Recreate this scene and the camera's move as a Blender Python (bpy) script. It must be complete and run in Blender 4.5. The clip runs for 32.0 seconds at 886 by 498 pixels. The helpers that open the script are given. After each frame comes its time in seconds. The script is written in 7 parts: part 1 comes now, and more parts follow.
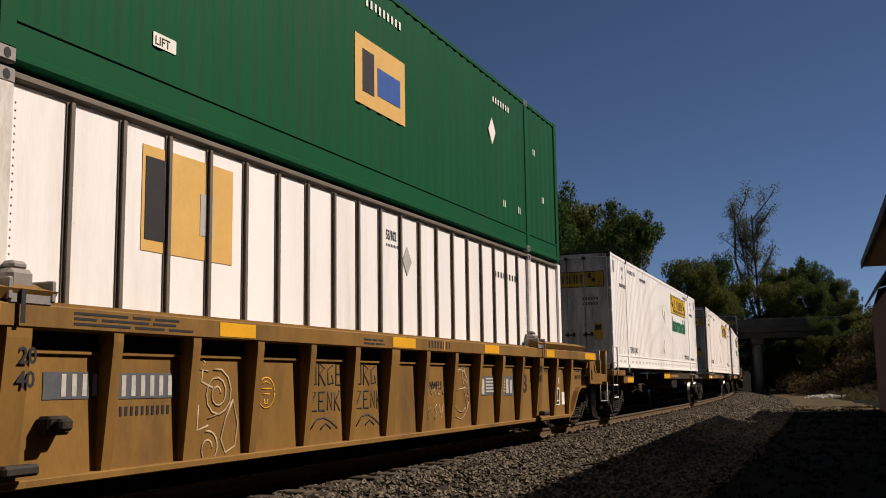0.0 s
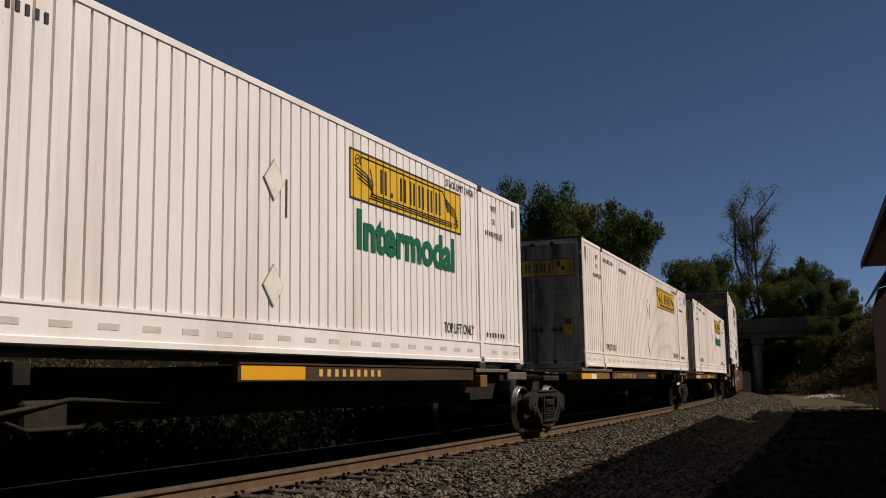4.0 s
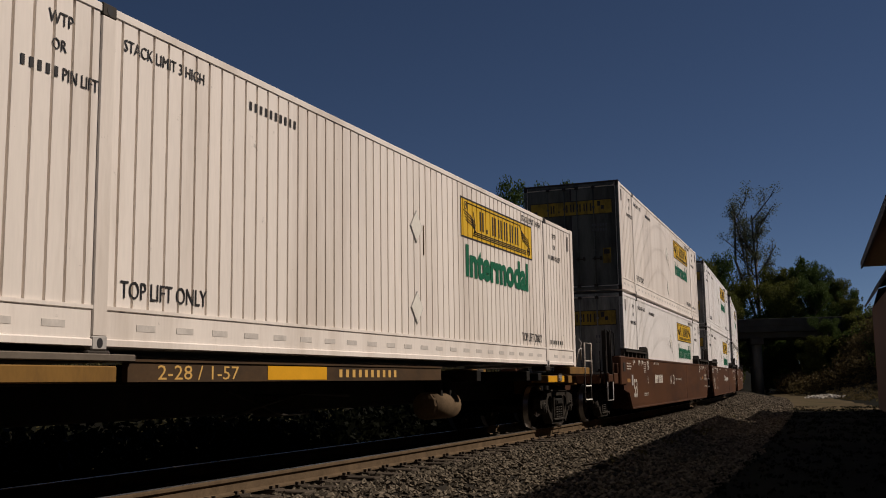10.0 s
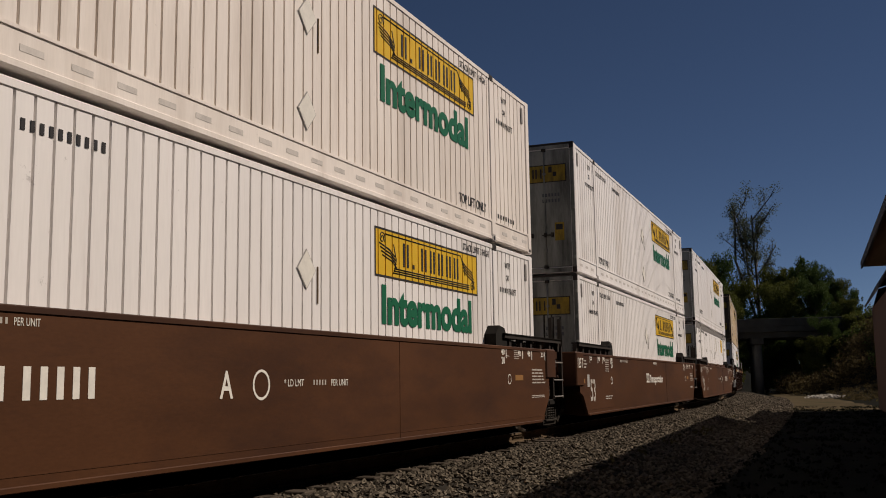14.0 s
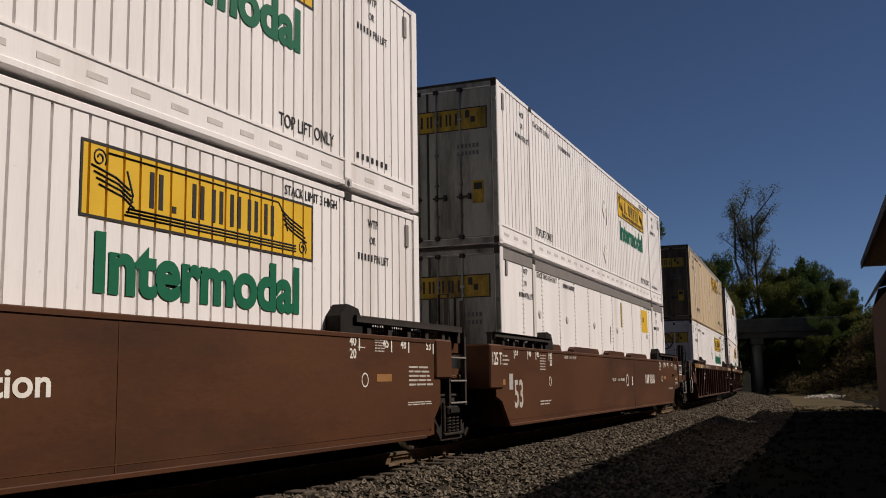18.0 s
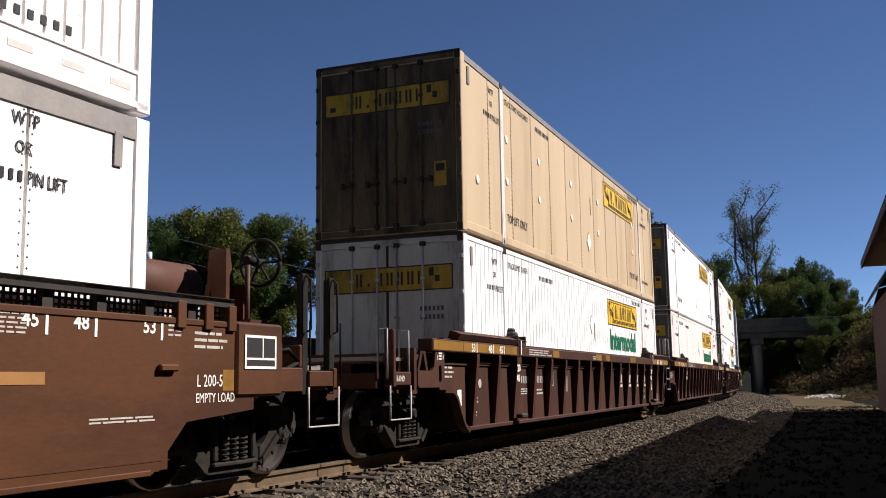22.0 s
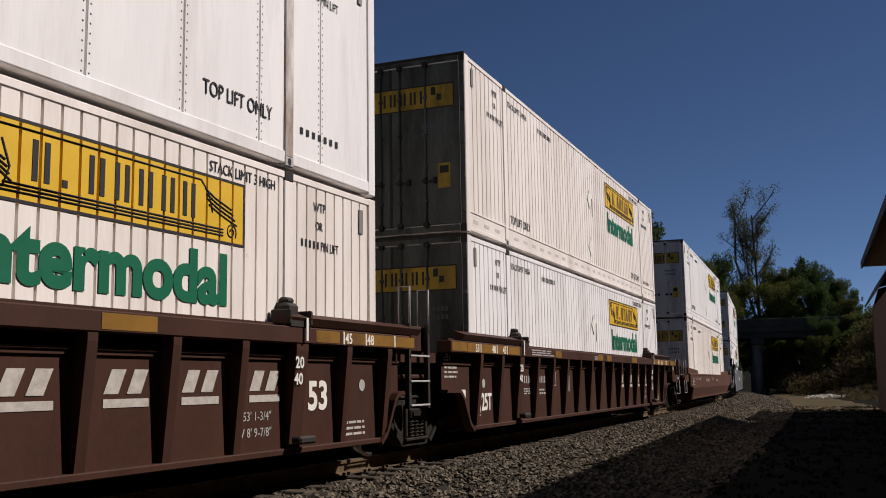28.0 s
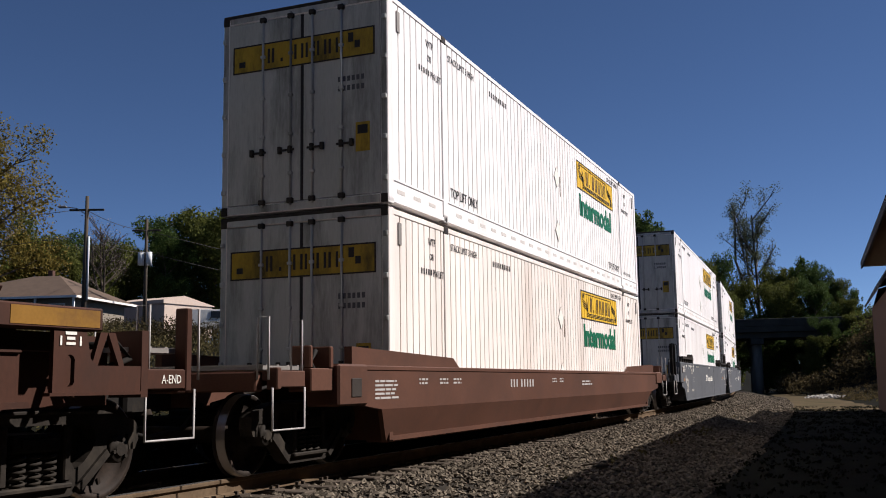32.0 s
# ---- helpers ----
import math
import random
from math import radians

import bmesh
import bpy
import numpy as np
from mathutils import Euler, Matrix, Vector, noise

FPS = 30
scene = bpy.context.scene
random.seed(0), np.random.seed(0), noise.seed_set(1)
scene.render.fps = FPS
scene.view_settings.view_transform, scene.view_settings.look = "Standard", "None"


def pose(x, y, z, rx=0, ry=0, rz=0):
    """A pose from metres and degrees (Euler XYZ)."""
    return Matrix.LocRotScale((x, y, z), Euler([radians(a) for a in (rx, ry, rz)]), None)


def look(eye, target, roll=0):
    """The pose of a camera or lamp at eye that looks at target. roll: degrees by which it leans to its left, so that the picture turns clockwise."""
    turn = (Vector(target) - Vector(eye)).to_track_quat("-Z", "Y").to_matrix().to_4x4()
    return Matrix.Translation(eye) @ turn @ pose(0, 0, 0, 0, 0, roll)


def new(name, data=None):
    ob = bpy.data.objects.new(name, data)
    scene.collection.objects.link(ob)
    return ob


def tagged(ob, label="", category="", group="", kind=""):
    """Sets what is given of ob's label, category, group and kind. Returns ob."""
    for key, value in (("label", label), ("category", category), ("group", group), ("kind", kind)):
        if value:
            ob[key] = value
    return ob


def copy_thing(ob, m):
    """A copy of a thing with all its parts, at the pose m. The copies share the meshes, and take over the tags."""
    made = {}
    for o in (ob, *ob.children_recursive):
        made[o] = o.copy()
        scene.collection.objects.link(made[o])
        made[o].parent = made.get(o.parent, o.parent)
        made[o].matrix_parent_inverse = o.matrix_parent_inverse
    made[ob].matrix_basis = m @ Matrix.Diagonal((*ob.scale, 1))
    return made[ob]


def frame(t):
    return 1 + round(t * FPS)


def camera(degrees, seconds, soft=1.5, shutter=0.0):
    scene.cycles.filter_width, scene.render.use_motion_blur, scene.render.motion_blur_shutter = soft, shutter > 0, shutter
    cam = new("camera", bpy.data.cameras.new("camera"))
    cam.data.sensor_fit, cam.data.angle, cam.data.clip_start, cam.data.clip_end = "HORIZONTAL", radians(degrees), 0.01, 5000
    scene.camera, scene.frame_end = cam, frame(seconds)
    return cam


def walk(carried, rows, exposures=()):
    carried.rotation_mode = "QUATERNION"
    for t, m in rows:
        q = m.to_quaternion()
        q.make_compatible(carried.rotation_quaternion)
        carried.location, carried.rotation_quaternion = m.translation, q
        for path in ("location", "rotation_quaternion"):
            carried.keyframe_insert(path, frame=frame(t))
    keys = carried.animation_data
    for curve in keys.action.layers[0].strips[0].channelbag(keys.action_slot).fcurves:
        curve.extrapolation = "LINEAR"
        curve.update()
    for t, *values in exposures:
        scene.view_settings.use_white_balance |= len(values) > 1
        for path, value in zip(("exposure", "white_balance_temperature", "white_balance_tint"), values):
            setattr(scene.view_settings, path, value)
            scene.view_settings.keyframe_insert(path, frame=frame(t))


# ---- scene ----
from collections import defaultdict

# ---------------------------------------------------------------- camera
EYE = (0.0, 0.0, 0.934)
cam = camera(48.21, 32.0, soft=1.0)
VIEW = pose(*EYE, 97.744, 0, 0) @ pose(0, 0, 0, 0, 0, -0.862)
walk(cam, [(0.0, VIEW), (32.0, VIEW)],
     exposures=[(0.0, 0.23, 6450, 13), (1.0, 0.20, 6300, 13), (2.0, 0.24, 6150, 13), (3.0, -0.20, 6300, 13), (6.0, 0.04, 6500, 13), (7.0, -0.43, 6500, 13), (8.0, -0.48, 6500, 13), (9.0, -0.33, 6500, 13), (10.0, -0.40, 6500, 13), (11.0, -0.30, 6500, 13), (12.0, 0.09, 6500, 13), (13.0, 0.10, 6400, 13), (14.0, -0.40, 6500, 13), (15.0, -0.15, 6250, 13), (18.0, -0.13, 6250, 13), (19.0, -0.03, 6100, 13), (20.0, -0.26, 6150, 13), (21.0, 0.01, 5900, 13), (22.0, 0.82, 5850, 13), (23.0, 0.32, 5850, 13), (24.0, -0.18, 5980, 13), (25.0, 0.00, 5850, 13), (26.0, -0.03, 5800, 13), (29.0, 0.02, 5950, 13), (30.0, -0.23, 5950, 13), (31.0, 0.23, 5950, 13), (32.0, 0.61, 5800, 13)])

# ---------------------------------------------------------------- light
SUN_AZ, SUN_EL = 76.0, 41.5      # azimuth clockwise from +y
sun_dir = Vector((math.sin(radians(SUN_AZ)) * math.cos(radians(SUN_EL)), math.cos(radians(SUN_AZ)) * math.cos(radians(SUN_EL)), math.sin(radians(SUN_EL))))
sun = new("sun", bpy.data.lights.new("sun", "SUN"))
sun.data.energy, sun.data.angle, sun.data.color = 5.0, radians(0.55), (1.0, 0.885, 0.75)
sun.matrix_basis = look(tuple(sun_dir * 60), (0, 0, 0))
world = bpy.data.worlds.new("sky")
scene.world = world
world.use_nodes = True
wt = world.node_tree
sky = wt.nodes.new("ShaderNodeTexSky")
sky.sky_type, sky.sun_disc = "NISHITA", False
sky.sun_elevation, sky.sun_rotation = radians(SUN_EL), radians(SUN_AZ)
sky.air_density, sky.dust_density, sky.ozone_density = 0.44, 0.0, 3.0
wt.nodes["Background"].inputs[1].default_value = 0.05
wt.links.new(sky.outputs[0], wt.nodes["Background"].inputs[0])


# ---------------------------------------------------------------- materials
def material(name, colour, rough=0.6, metal=0.0, spots=0.12, size=3.0, grain=40.0, bump=0.15, dirt=None, dirt_at=0.62, dirt_max=0.75, scuff=0.0, stretch=(1, 1, 1), island=0.0, thing=0.0, spec=0.18):
    """A worn painted, mineral or natural surface: tone varies at two scales, with dirt patches and fine relief."""
    m = bpy.data.materials.new(name)
    m.use_nodes = True
    t = m.node_tree
    n, ln = t.nodes, t.links
    b = n["Principled BSDF"]
    b.inputs["Metallic"].default_value = metal
    b.inputs["Specular IOR Level"].default_value = spec
    tc = n.new("ShaderNodeTexCoord")
    mp = n.new("ShaderNodeMapping")
    mp.inputs["Scale"].default_value = stretch
    ln.new(tc.outputs["Object"], mp.inputs["Vector"])
    info = n.new("ShaderNodeObjectInfo")
    shift = n.new("ShaderNodeVectorMath")
    shift.operation = "MULTIPLY_ADD"
    ln.new(info.outputs["Random"], shift.inputs[0])
    shift.inputs[1].default_value = (37, 53, 71)
    ln.new(mp.outputs[0], shift.inputs[2])
    big, small = n.new("ShaderNodeTexNoise"), n.new("ShaderNodeTexNoise")
    for tex, s in ((big, size), (small, grain)):
        tex.inputs["Scale"].default_value = s
        tex.inputs["Detail"].default_value = 6
        ln.new(shift.outputs[0], tex.inputs["Vector"])
    mix = n.new("ShaderNodeMath")
    mix.operation = "MULTIPLY_ADD"
    ln.new(big.outputs["Fac"], mix.inputs[0])
    mix.inputs[1].default_value = 0.65
    half = n.new("ShaderNodeMath")
    half.operation = "MULTIPLY"
    half.inputs[1].default_value = 0.35
    ln.new(small.outputs["Fac"], half.inputs[0])
    ln.new(half.outputs[0], mix.inputs[2])
    ramp = n.new("ShaderNodeMapRange")
    ramp.inputs["From Min"].default_value, ramp.inputs["From Max"].default_value = 0.3, 0.7
    ramp.inputs["To Min"].default_value, ramp.inputs["To Max"].default_value = 1 - spots, 1 + spots
    ln.new(mix.outputs[0], ramp.inputs[0])
    value = ramp.outputs[0]
    for amount, source in ((island, n.new("ShaderNodeNewGeometry").outputs["Random Per Island"]), (thing, info.outputs["Random"])):
        if amount:
            r = n.new("ShaderNodeMapRange")
            r.inputs["To Min"].default_value, r.inputs["To Max"].default_value = 1 - amount, 1 + amount
            ln.new(source, r.inputs[0])
            p = n.new("ShaderNodeMath")
            p.operation = "MULTIPLY"
            ln.new(value, p.inputs[0])
            ln.new(r.outputs[0], p.inputs[1])
            value = p.outputs[0]
    tint = n.new("ShaderNodeVectorMath")
    tint.operation = "SCALE"
    tint.inputs[0].default_value = colour
    ln.new(value, tint.inputs["Scale"])
    out = tint.outputs[0]
    if dirt:
        patch = n.new("ShaderNodeTexNoise")
        patch.inputs["Scale"].default_value, patch.inputs["Detail"].default_value, patch.inputs["Roughness"].default_value = size * 0.7, 9, 0.7
        move = n.new("ShaderNodeVectorMath")
        move.inputs[1].default_value = (11, 7, 5)
        ln.new(shift.outputs[0], move.inputs[0])
        ln.new(move.outputs[0], patch.inputs["Vector"])
        cut = n.new("ShaderNodeMapRange")
        cut.inputs["From Min"].default_value, cut.inputs["From Max"].default_value = dirt_at - 0.08, dirt_at + 0.14
        cut.inputs["To Max"].default_value = dirt_max
        ln.new(patch.outputs["Fac"], cut.inputs[0])
        blend = n.new("ShaderNodeMix")
        blend.data_type = "RGBA"
        ln.new(cut.outputs[0], blend.inputs[0])
        ln.new(out, blend.inputs[6])
        blend.inputs[7].default_value = (*dirt, 1)
        out = blend.outputs[2]
    if scuff:
        marks = n.new("ShaderNodeTexNoise")
        marks.inputs["Scale"].default_value, marks.inputs["Detail"].default_value, marks.inputs["Roughness"].default_value = 5.0, 8, 0.75
        far = n.new("ShaderNodeVectorMath")
        far.inputs[1].default_value = (3, 19, 23)
        ln.new(tc.outputs["Object"], far.inputs[0])
        ln.new(far.outputs[0], marks.inputs["Vector"])
        keep = n.new("ShaderNodeMapRange")
        keep.inputs["From Min"].default_value, keep.inputs["From Max"].default_value = 0.66, 0.74
        keep.inputs["To Max"].default_value = scuff
        ln.new(marks.outputs["Fac"], keep.inputs[0])
        wear = n.new("ShaderNodeMix")
        wear.data_type = "RGBA"
        ln.new(keep.outputs[0], wear.inputs[0])
        ln.new(out, wear.inputs[6])
        wear.inputs[7].default_value = (0.10, 0.075, 0.055, 1)
        out = wear.outputs[2]
    ln.new(out, b.inputs["Base Color"])
    rr = n.new("ShaderNodeMapRange")
    rr.inputs["To Min"].default_value, rr.inputs["To Max"].default_value = max(0.05, rough - 0.12), min(1, rough + 0.12)
    ln.new(mix.outputs[0], rr.inputs[0])
    ln.new(rr.outputs[0], b.inputs["Roughness"])
    if bump:
        bp = n.new("ShaderNodeBump")
        bp.inputs["Strength"].default_value, bp.inputs["Distance"].default_value = bump, 0.01
        ln.new(mix.outputs[0], bp.inputs["Height"])
        ln.new(bp.outputs[0], b.inputs["Normal"])
    return m


STREAK = (1, 1, 0.12)
M_WHITE = material("white container paint", (0.86, 0.83, 0.81), 0.5, spots=0.07, size=1.6, dirt=(0.50, 0.43, 0.37), dirt_at=0.58, dirt_max=0.5, scuff=0.5, stretch=STREAK)
M_CREAM = material("aged cream container paint", (0.85, 0.785, 0.725), 0.55, spots=0.09, size=1.4, dirt=(0.46, 0.38, 0.31), dirt_at=0.56, dirt_max=0.5, scuff=0.6, stretch=STREAK)
M_TAN = material("faded tan container paint", (0.52, 0.40, 0.25), 0.6, spots=0.1, size=1.2, dirt=(0.3, 0.2, 0.1), dirt_at=0.58, dirt_max=0.6, scuff=0.4, stretch=STREAK)
# Door paints dimmed below true white and tan for shaded ends; streaks are grime
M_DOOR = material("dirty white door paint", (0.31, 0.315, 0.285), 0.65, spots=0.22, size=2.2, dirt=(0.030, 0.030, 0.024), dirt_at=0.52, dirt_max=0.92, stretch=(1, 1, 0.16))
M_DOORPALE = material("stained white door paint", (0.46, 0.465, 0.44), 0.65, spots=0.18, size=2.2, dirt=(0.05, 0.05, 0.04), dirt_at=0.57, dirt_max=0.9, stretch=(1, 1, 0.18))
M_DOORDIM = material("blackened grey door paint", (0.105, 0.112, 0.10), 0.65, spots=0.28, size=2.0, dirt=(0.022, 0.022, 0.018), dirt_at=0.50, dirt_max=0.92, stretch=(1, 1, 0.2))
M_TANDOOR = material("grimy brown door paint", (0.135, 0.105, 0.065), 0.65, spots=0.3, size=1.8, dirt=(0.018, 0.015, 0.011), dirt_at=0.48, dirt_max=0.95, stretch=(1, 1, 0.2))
M_GREEN = material("green container paint", (0.003, 0.072, 0.026), 0.6, spec=0.07, spots=0.1, size=1.5, dirt=(0.02, 0.06, 0.03), dirt_at=0.62, stretch=STREAK)
M_GREY = material("weathered aluminium", (0.25, 0.23, 0.21), 0.55, 0.3, spots=0.15, size=4)
M_DARK = material("dark steel", (0.038, 0.031, 0.026), 0.65, 0.1, spots=0.25, size=5)
M_BLACK = material("black grimy iron", (0.016, 0.014, 0.012), 0.75, 0.0, spots=0.3, size=6, dirt=(0.04, 0.031, 0.022), dirt_at=0.62, spec=0.1)
M_TRUCK = material("dusty cast steel", (0.024, 0.020, 0.016), 0.75, 0.0, spots=0.35, size=6, dirt=(0.060, 0.049, 0.036), dirt_at=0.58, bump=0.4, spec=0.1)
M_WHEEL = material("worn wheel steel", (0.024, 0.018, 0.014), 0.65, 0.1, spots=0.3, size=7, dirt=(0.05, 0.034, 0.025), dirt_at=0.57, spec=0.1)
M_TREAD = material("polished tread steel", (0.34, 0.32, 0.30), 0.32, 0.95, spots=0.08)
M_YELLOWCAR = material("weathered ochre wagon paint", (0.215, 0.114, 0.026), 0.65, spots=0.2, size=1.8, dirt=(0.09, 0.048, 0.02), dirt_at=0.57, stretch=(1, 1, 0.35))
M_AMBER = material("amber reflective stripe", (0.72, 0.36, 0.02), 0.45, spots=0.1)
M_STRIPE = material("faded ochre stripe", (0.23, 0.118, 0.018), 0.55, spots=0.22, size=2, dirt=(0.08, 0.04, 0.025), dirt_at=0.55)
M_POST = material("rust-streaked white paint", (0.70, 0.66, 0.61), 0.6, spots=0.12, size=2.4, dirt=(0.17, 0.085, 0.05), dirt_at=0.56, dirt_max=0.85, stretch=(1, 1, 0.3))
M_RIB = material("dull brown aluminium", (0.15, 0.125, 0.10), 0.6, 0.2, spots=0.2, size=4)
M_OXIDE = material("oxide red wagon paint", (0.080, 0.030, 0.0105), 0.6, spots=0.24, size=1.0, dirt=(0.036, 0.0145, 0.008), dirt_at=0.53, dirt_max=0.85, stretch=(0.35, 1, 1.1))
M_MAROON = material("dusty maroon wagon paint", (0.052, 0.0198, 0.0108), 0.65, spots=0.26, size=1.8, dirt=(0.032, 0.016, 0.011), dirt_at=0.56, stretch=(1, 1, 0.4))
M_BROWN = material("faded brown wagon paint", (0.092, 0.040, 0.024), 0.65, spots=0.22, size=1.4, dirt=(0.06, 0.03, 0.02), dirt_at=0.55, stretch=(0.5, 1, 0.6))
M_SLATE = material("slate grey wagon paint", (0.10, 0.105, 0.115), 0.6, spots=0.15, size=1.6, dirt=(0.05, 0.05, 0.05), dirt_at=0.6)
M_LETTER = material("white stencil paint", (0.78, 0.75, 0.68), 0.7, spots=0.1, size=9)
M_FAINT = material("worn white stencil paint", (0.46, 0.42, 0.37), 0.75, spots=0.25, size=14, grain=90)
M_CHALK = material("rubbed chalk marks", (0.40, 0.29, 0.17), 0.85, spots=0.3, size=16, grain=90)
M_INK = material("black stencil paint", (0.03, 0.028, 0.03), 0.6, spots=0.1, size=9)
M_PANEL = material("yellow panel paint", (0.72, 0.45, 0.03), 0.5, spots=0.07, size=4)
M_BANNER = material("grimy yellow banner paint", (0.42, 0.28, 0.03), 0.55, spots=0.2, size=2.5, dirt=(0.04, 0.034, 0.018), dirt_at=0.52, dirt_max=0.9, stretch=(1, 1, 0.4))
M_GOLD = material("gold panel paint", (0.66, 0.40, 0.12), 0.55, spots=0.1, size=4)
M_LEAFGREEN = material("dark green lettering", (0.012, 0.13, 0.065), 0.5, spots=0.08, size=6)
M_BLUE = material("blue lettering", (0.04, 0.10, 0.32), 0.5, spots=0.1, size=6)
M_TAPE = material("grey reflective tape", (0.42, 0.40, 0.38), 0.5, spots=0.15, size=9)
M_TAPE2 = material("faded reflective tape", (0.60, 0.56, 0.52), 0.5, spots=0.15, size=9)
M_RUST = material("rusty rail steel", (0.125, 0.088, 0.055), 0.8, spots=0.3, size=5, bump=0.5, spec=0.02)
M_RAILTOP = material("polished rail head", (0.55, 0.52, 0.48), 0.28, 0.9, spots=0.06)
M_TIE = material("weathered timber sleeper", (0.075, 0.06, 0.047), 0.85, spots=0.3, size=5, bump=0.7, stretch=(1, 6, 6), thing=0.25, spec=0.02)
M_STONE = material("grey ballast stone", (0.118, 0.098, 0.073), 0.9, spots=0.25, size=8, bump=0.6, island=0.6, spec=0.02)
# Bed under the loose stones, darkened for the shade in their gaps
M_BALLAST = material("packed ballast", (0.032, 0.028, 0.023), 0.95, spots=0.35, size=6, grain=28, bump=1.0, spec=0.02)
# Earth held near black over the whole sheet, in place of deep shade
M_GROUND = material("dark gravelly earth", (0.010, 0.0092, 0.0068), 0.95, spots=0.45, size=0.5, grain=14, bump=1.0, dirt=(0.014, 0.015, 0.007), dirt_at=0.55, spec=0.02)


# ---------------------------------------------------------------- helpers
def part(name, bm, mat, parent=None, label="", m=None, smooth=False):
    me = bpy.data.meshes.new(name)
    if isinstance(bm, bmesh.types.BMesh):
        bm.to_mesh(me)
        bm.free()
    else:
        me.from_pydata(*bm)
    for one in (mat if isinstance(mat, (list, tuple)) else [mat]):
        me.materials.append(one)
    if smooth:
        me.shade_smooth()
    ob = new(name, me)
    ob.parent = parent
    if m is not None:
        ob.matrix_basis = m
    if label:
        ob["label"] = label
    return ob


def again(ob, m):
    """Another object on the same mesh under the same parent."""
    o = ob.copy()
    scene.collection.objects.link(o)
    o.parent = ob.parent
    o.matrix_basis = m
    return o


def box(bm, x0, x1, y0, y1, z0, z1, bevel=0.0, mi=0):
    g = bmesh.ops.create_cube(bm, size=1.0, matrix=Matrix.LocRotScale(((x0 + x1) / 2, (y0 + y1) / 2, (z0 + z1) / 2), None, (abs(x1 - x0), abs(y1 - y0), abs(z1 - z0))))
    vs = g["verts"]
    fs = {f for v in vs for f in v.link_faces}
    for f in fs:
        f.material_index = mi
    if bevel:
        es = list({e for v in vs for e in v.link_edges})
        bmesh.ops.bevel(bm, geom=es, offset=bevel, segments=1, affect="EDGES", profile=0.5, material=mi)
    return vs


def boxes(*specs, bevel=0.0):
    bm = bmesh.new()
    for s in specs:
        box(bm, *s, bevel=bevel)
    return bm


def rod(bm, a, b, r, seg=8, r2=None, mi=0):
    a, b = Vector(a), Vector(b)
    d = b - a
    m = Matrix.Translation((a + b) / 2) @ d.to_track_quat("Z", "Y").to_matrix().to_4x4()
    g = bmesh.ops.create_cone(bm, cap_ends=True, segments=seg, radius1=r, radius2=r if r2 is None else r2, depth=d.length, matrix=m)
    for f in {f for v in g["verts"] for f in v.link_faces}:
        f.material_index = mi
        f.smooth = seg > 6 and len(f.verts) == 4


def pipe(bm, pts, r, seg=6):
    """One unbroken round tube along the points."""
    pts = [Vector(p) for p in pts]
    rings, side = [], None
    for i, p in enumerate(pts):
        d = (pts[min(i + 1, len(pts) - 1)] - pts[max(i - 1, 0)]).normalized()
        if side is None:
            side = d.orthogonal().normalized()
        side = (side - d * side.dot(d)).normalized()
        up = d.cross(side)
        rings.append([bm.verts.new(p + (side * math.cos(a) + up * math.sin(a)) * r) for a in [2 * math.pi * k / seg for k in range(seg)]])
    for a, b in zip(rings, rings[1:]):
        for k in range(seg):
            f = bm.faces.new((a[k], a[(k + 1) % seg], b[(k + 1) % seg], b[k]))
            f.smooth = True
    bm.faces.new(rings[0][::-1])
    bm.faces.new(rings[-1])


def extrude(bm, outline, axis, a, b, mi=0):
    """A prism: outline of 2D points swept along x, y or z from a to b."""
    def at(p, d):
        return {"x": (d, p[0], p[1]), "y": (p[0], d, p[1]), "z": (p[0], p[1], d)}[axis]
    lo, hi = [bm.verts.new(at(p, a)) for p in outline], [bm.verts.new(at(p, b)) for p in outline]
    k = len(outline)
    fs = [bm.faces.new(lo), bm.faces.new(hi[::-1])] + [bm.faces.new((lo[i], hi[i], hi[(i + 1) % k], lo[(i + 1) % k])) for i in range(k)]
    for f in fs:
        f.material_index = mi
    bmesh.ops.recalc_face_normals(bm, faces=fs)


def empty(name, label, category, group="", kind=""):
    ob = new(name)
    ob.empty_display_size = 0.2
    return tagged(ob, label, category, group, kind)


TEXTS = {}


def letters(text, height, bold=0.0, thick=0.0012):
    """The mesh of a line of words, its left foot at the origin, in the xy plane."""
    key = (text, height, bold)
    if key not in TEXTS:
        c = bpy.data.curves.new("letters", "FONT")
        c.body, c.size, c.extrude, c.offset, c.resolution_u = text, height / 0.72, thick, bold, 6 if height > 0.15 else 2
        o = bpy.data.objects.new("letters", c)
        scene.collection.objects.link(o)
        me = bpy.data.meshes.new_from_object(o.evaluated_get(bpy.context.evaluated_depsgraph_get()))
        bpy.data.objects.remove(o)
        bpy.data.curves.remove(c)
        TEXTS[key] = me
    return TEXTS[key]


def words(text, parent, x, z, height, mat, y=None, bold=0.0, narrow=1.0, name="lettering", end=None, rise=0.002):
    """Words on the near side (y given) of a thing, reading towards its tail, or on its front end (end given, x is then its y)."""
    me = letters(text, height, bold)
    key = (text, height, bold, mat.name)
    if key not in TEXTS:
        me = me.copy()
        me.materials.clear()
        me.materials.append(mat)
        TEXTS[key] = me
    ob = new(name, TEXTS[key])
    ob.parent = parent
    if end is None:
        turn = Matrix(((-1, 0, 0, x), (0, 0, 1, y + rise), (0, 1, 0, z), (0, 0, 0, 1)))
    else:
        turn = Matrix(((0, 0, 1, end + rise), (1, 0, 0, x), (0, 1, 0, z), (0, 0, 0, 1)))
    ob.matrix_basis = turn @ Matrix.Diagonal((narrow, 1, 1, 1))
    return ob


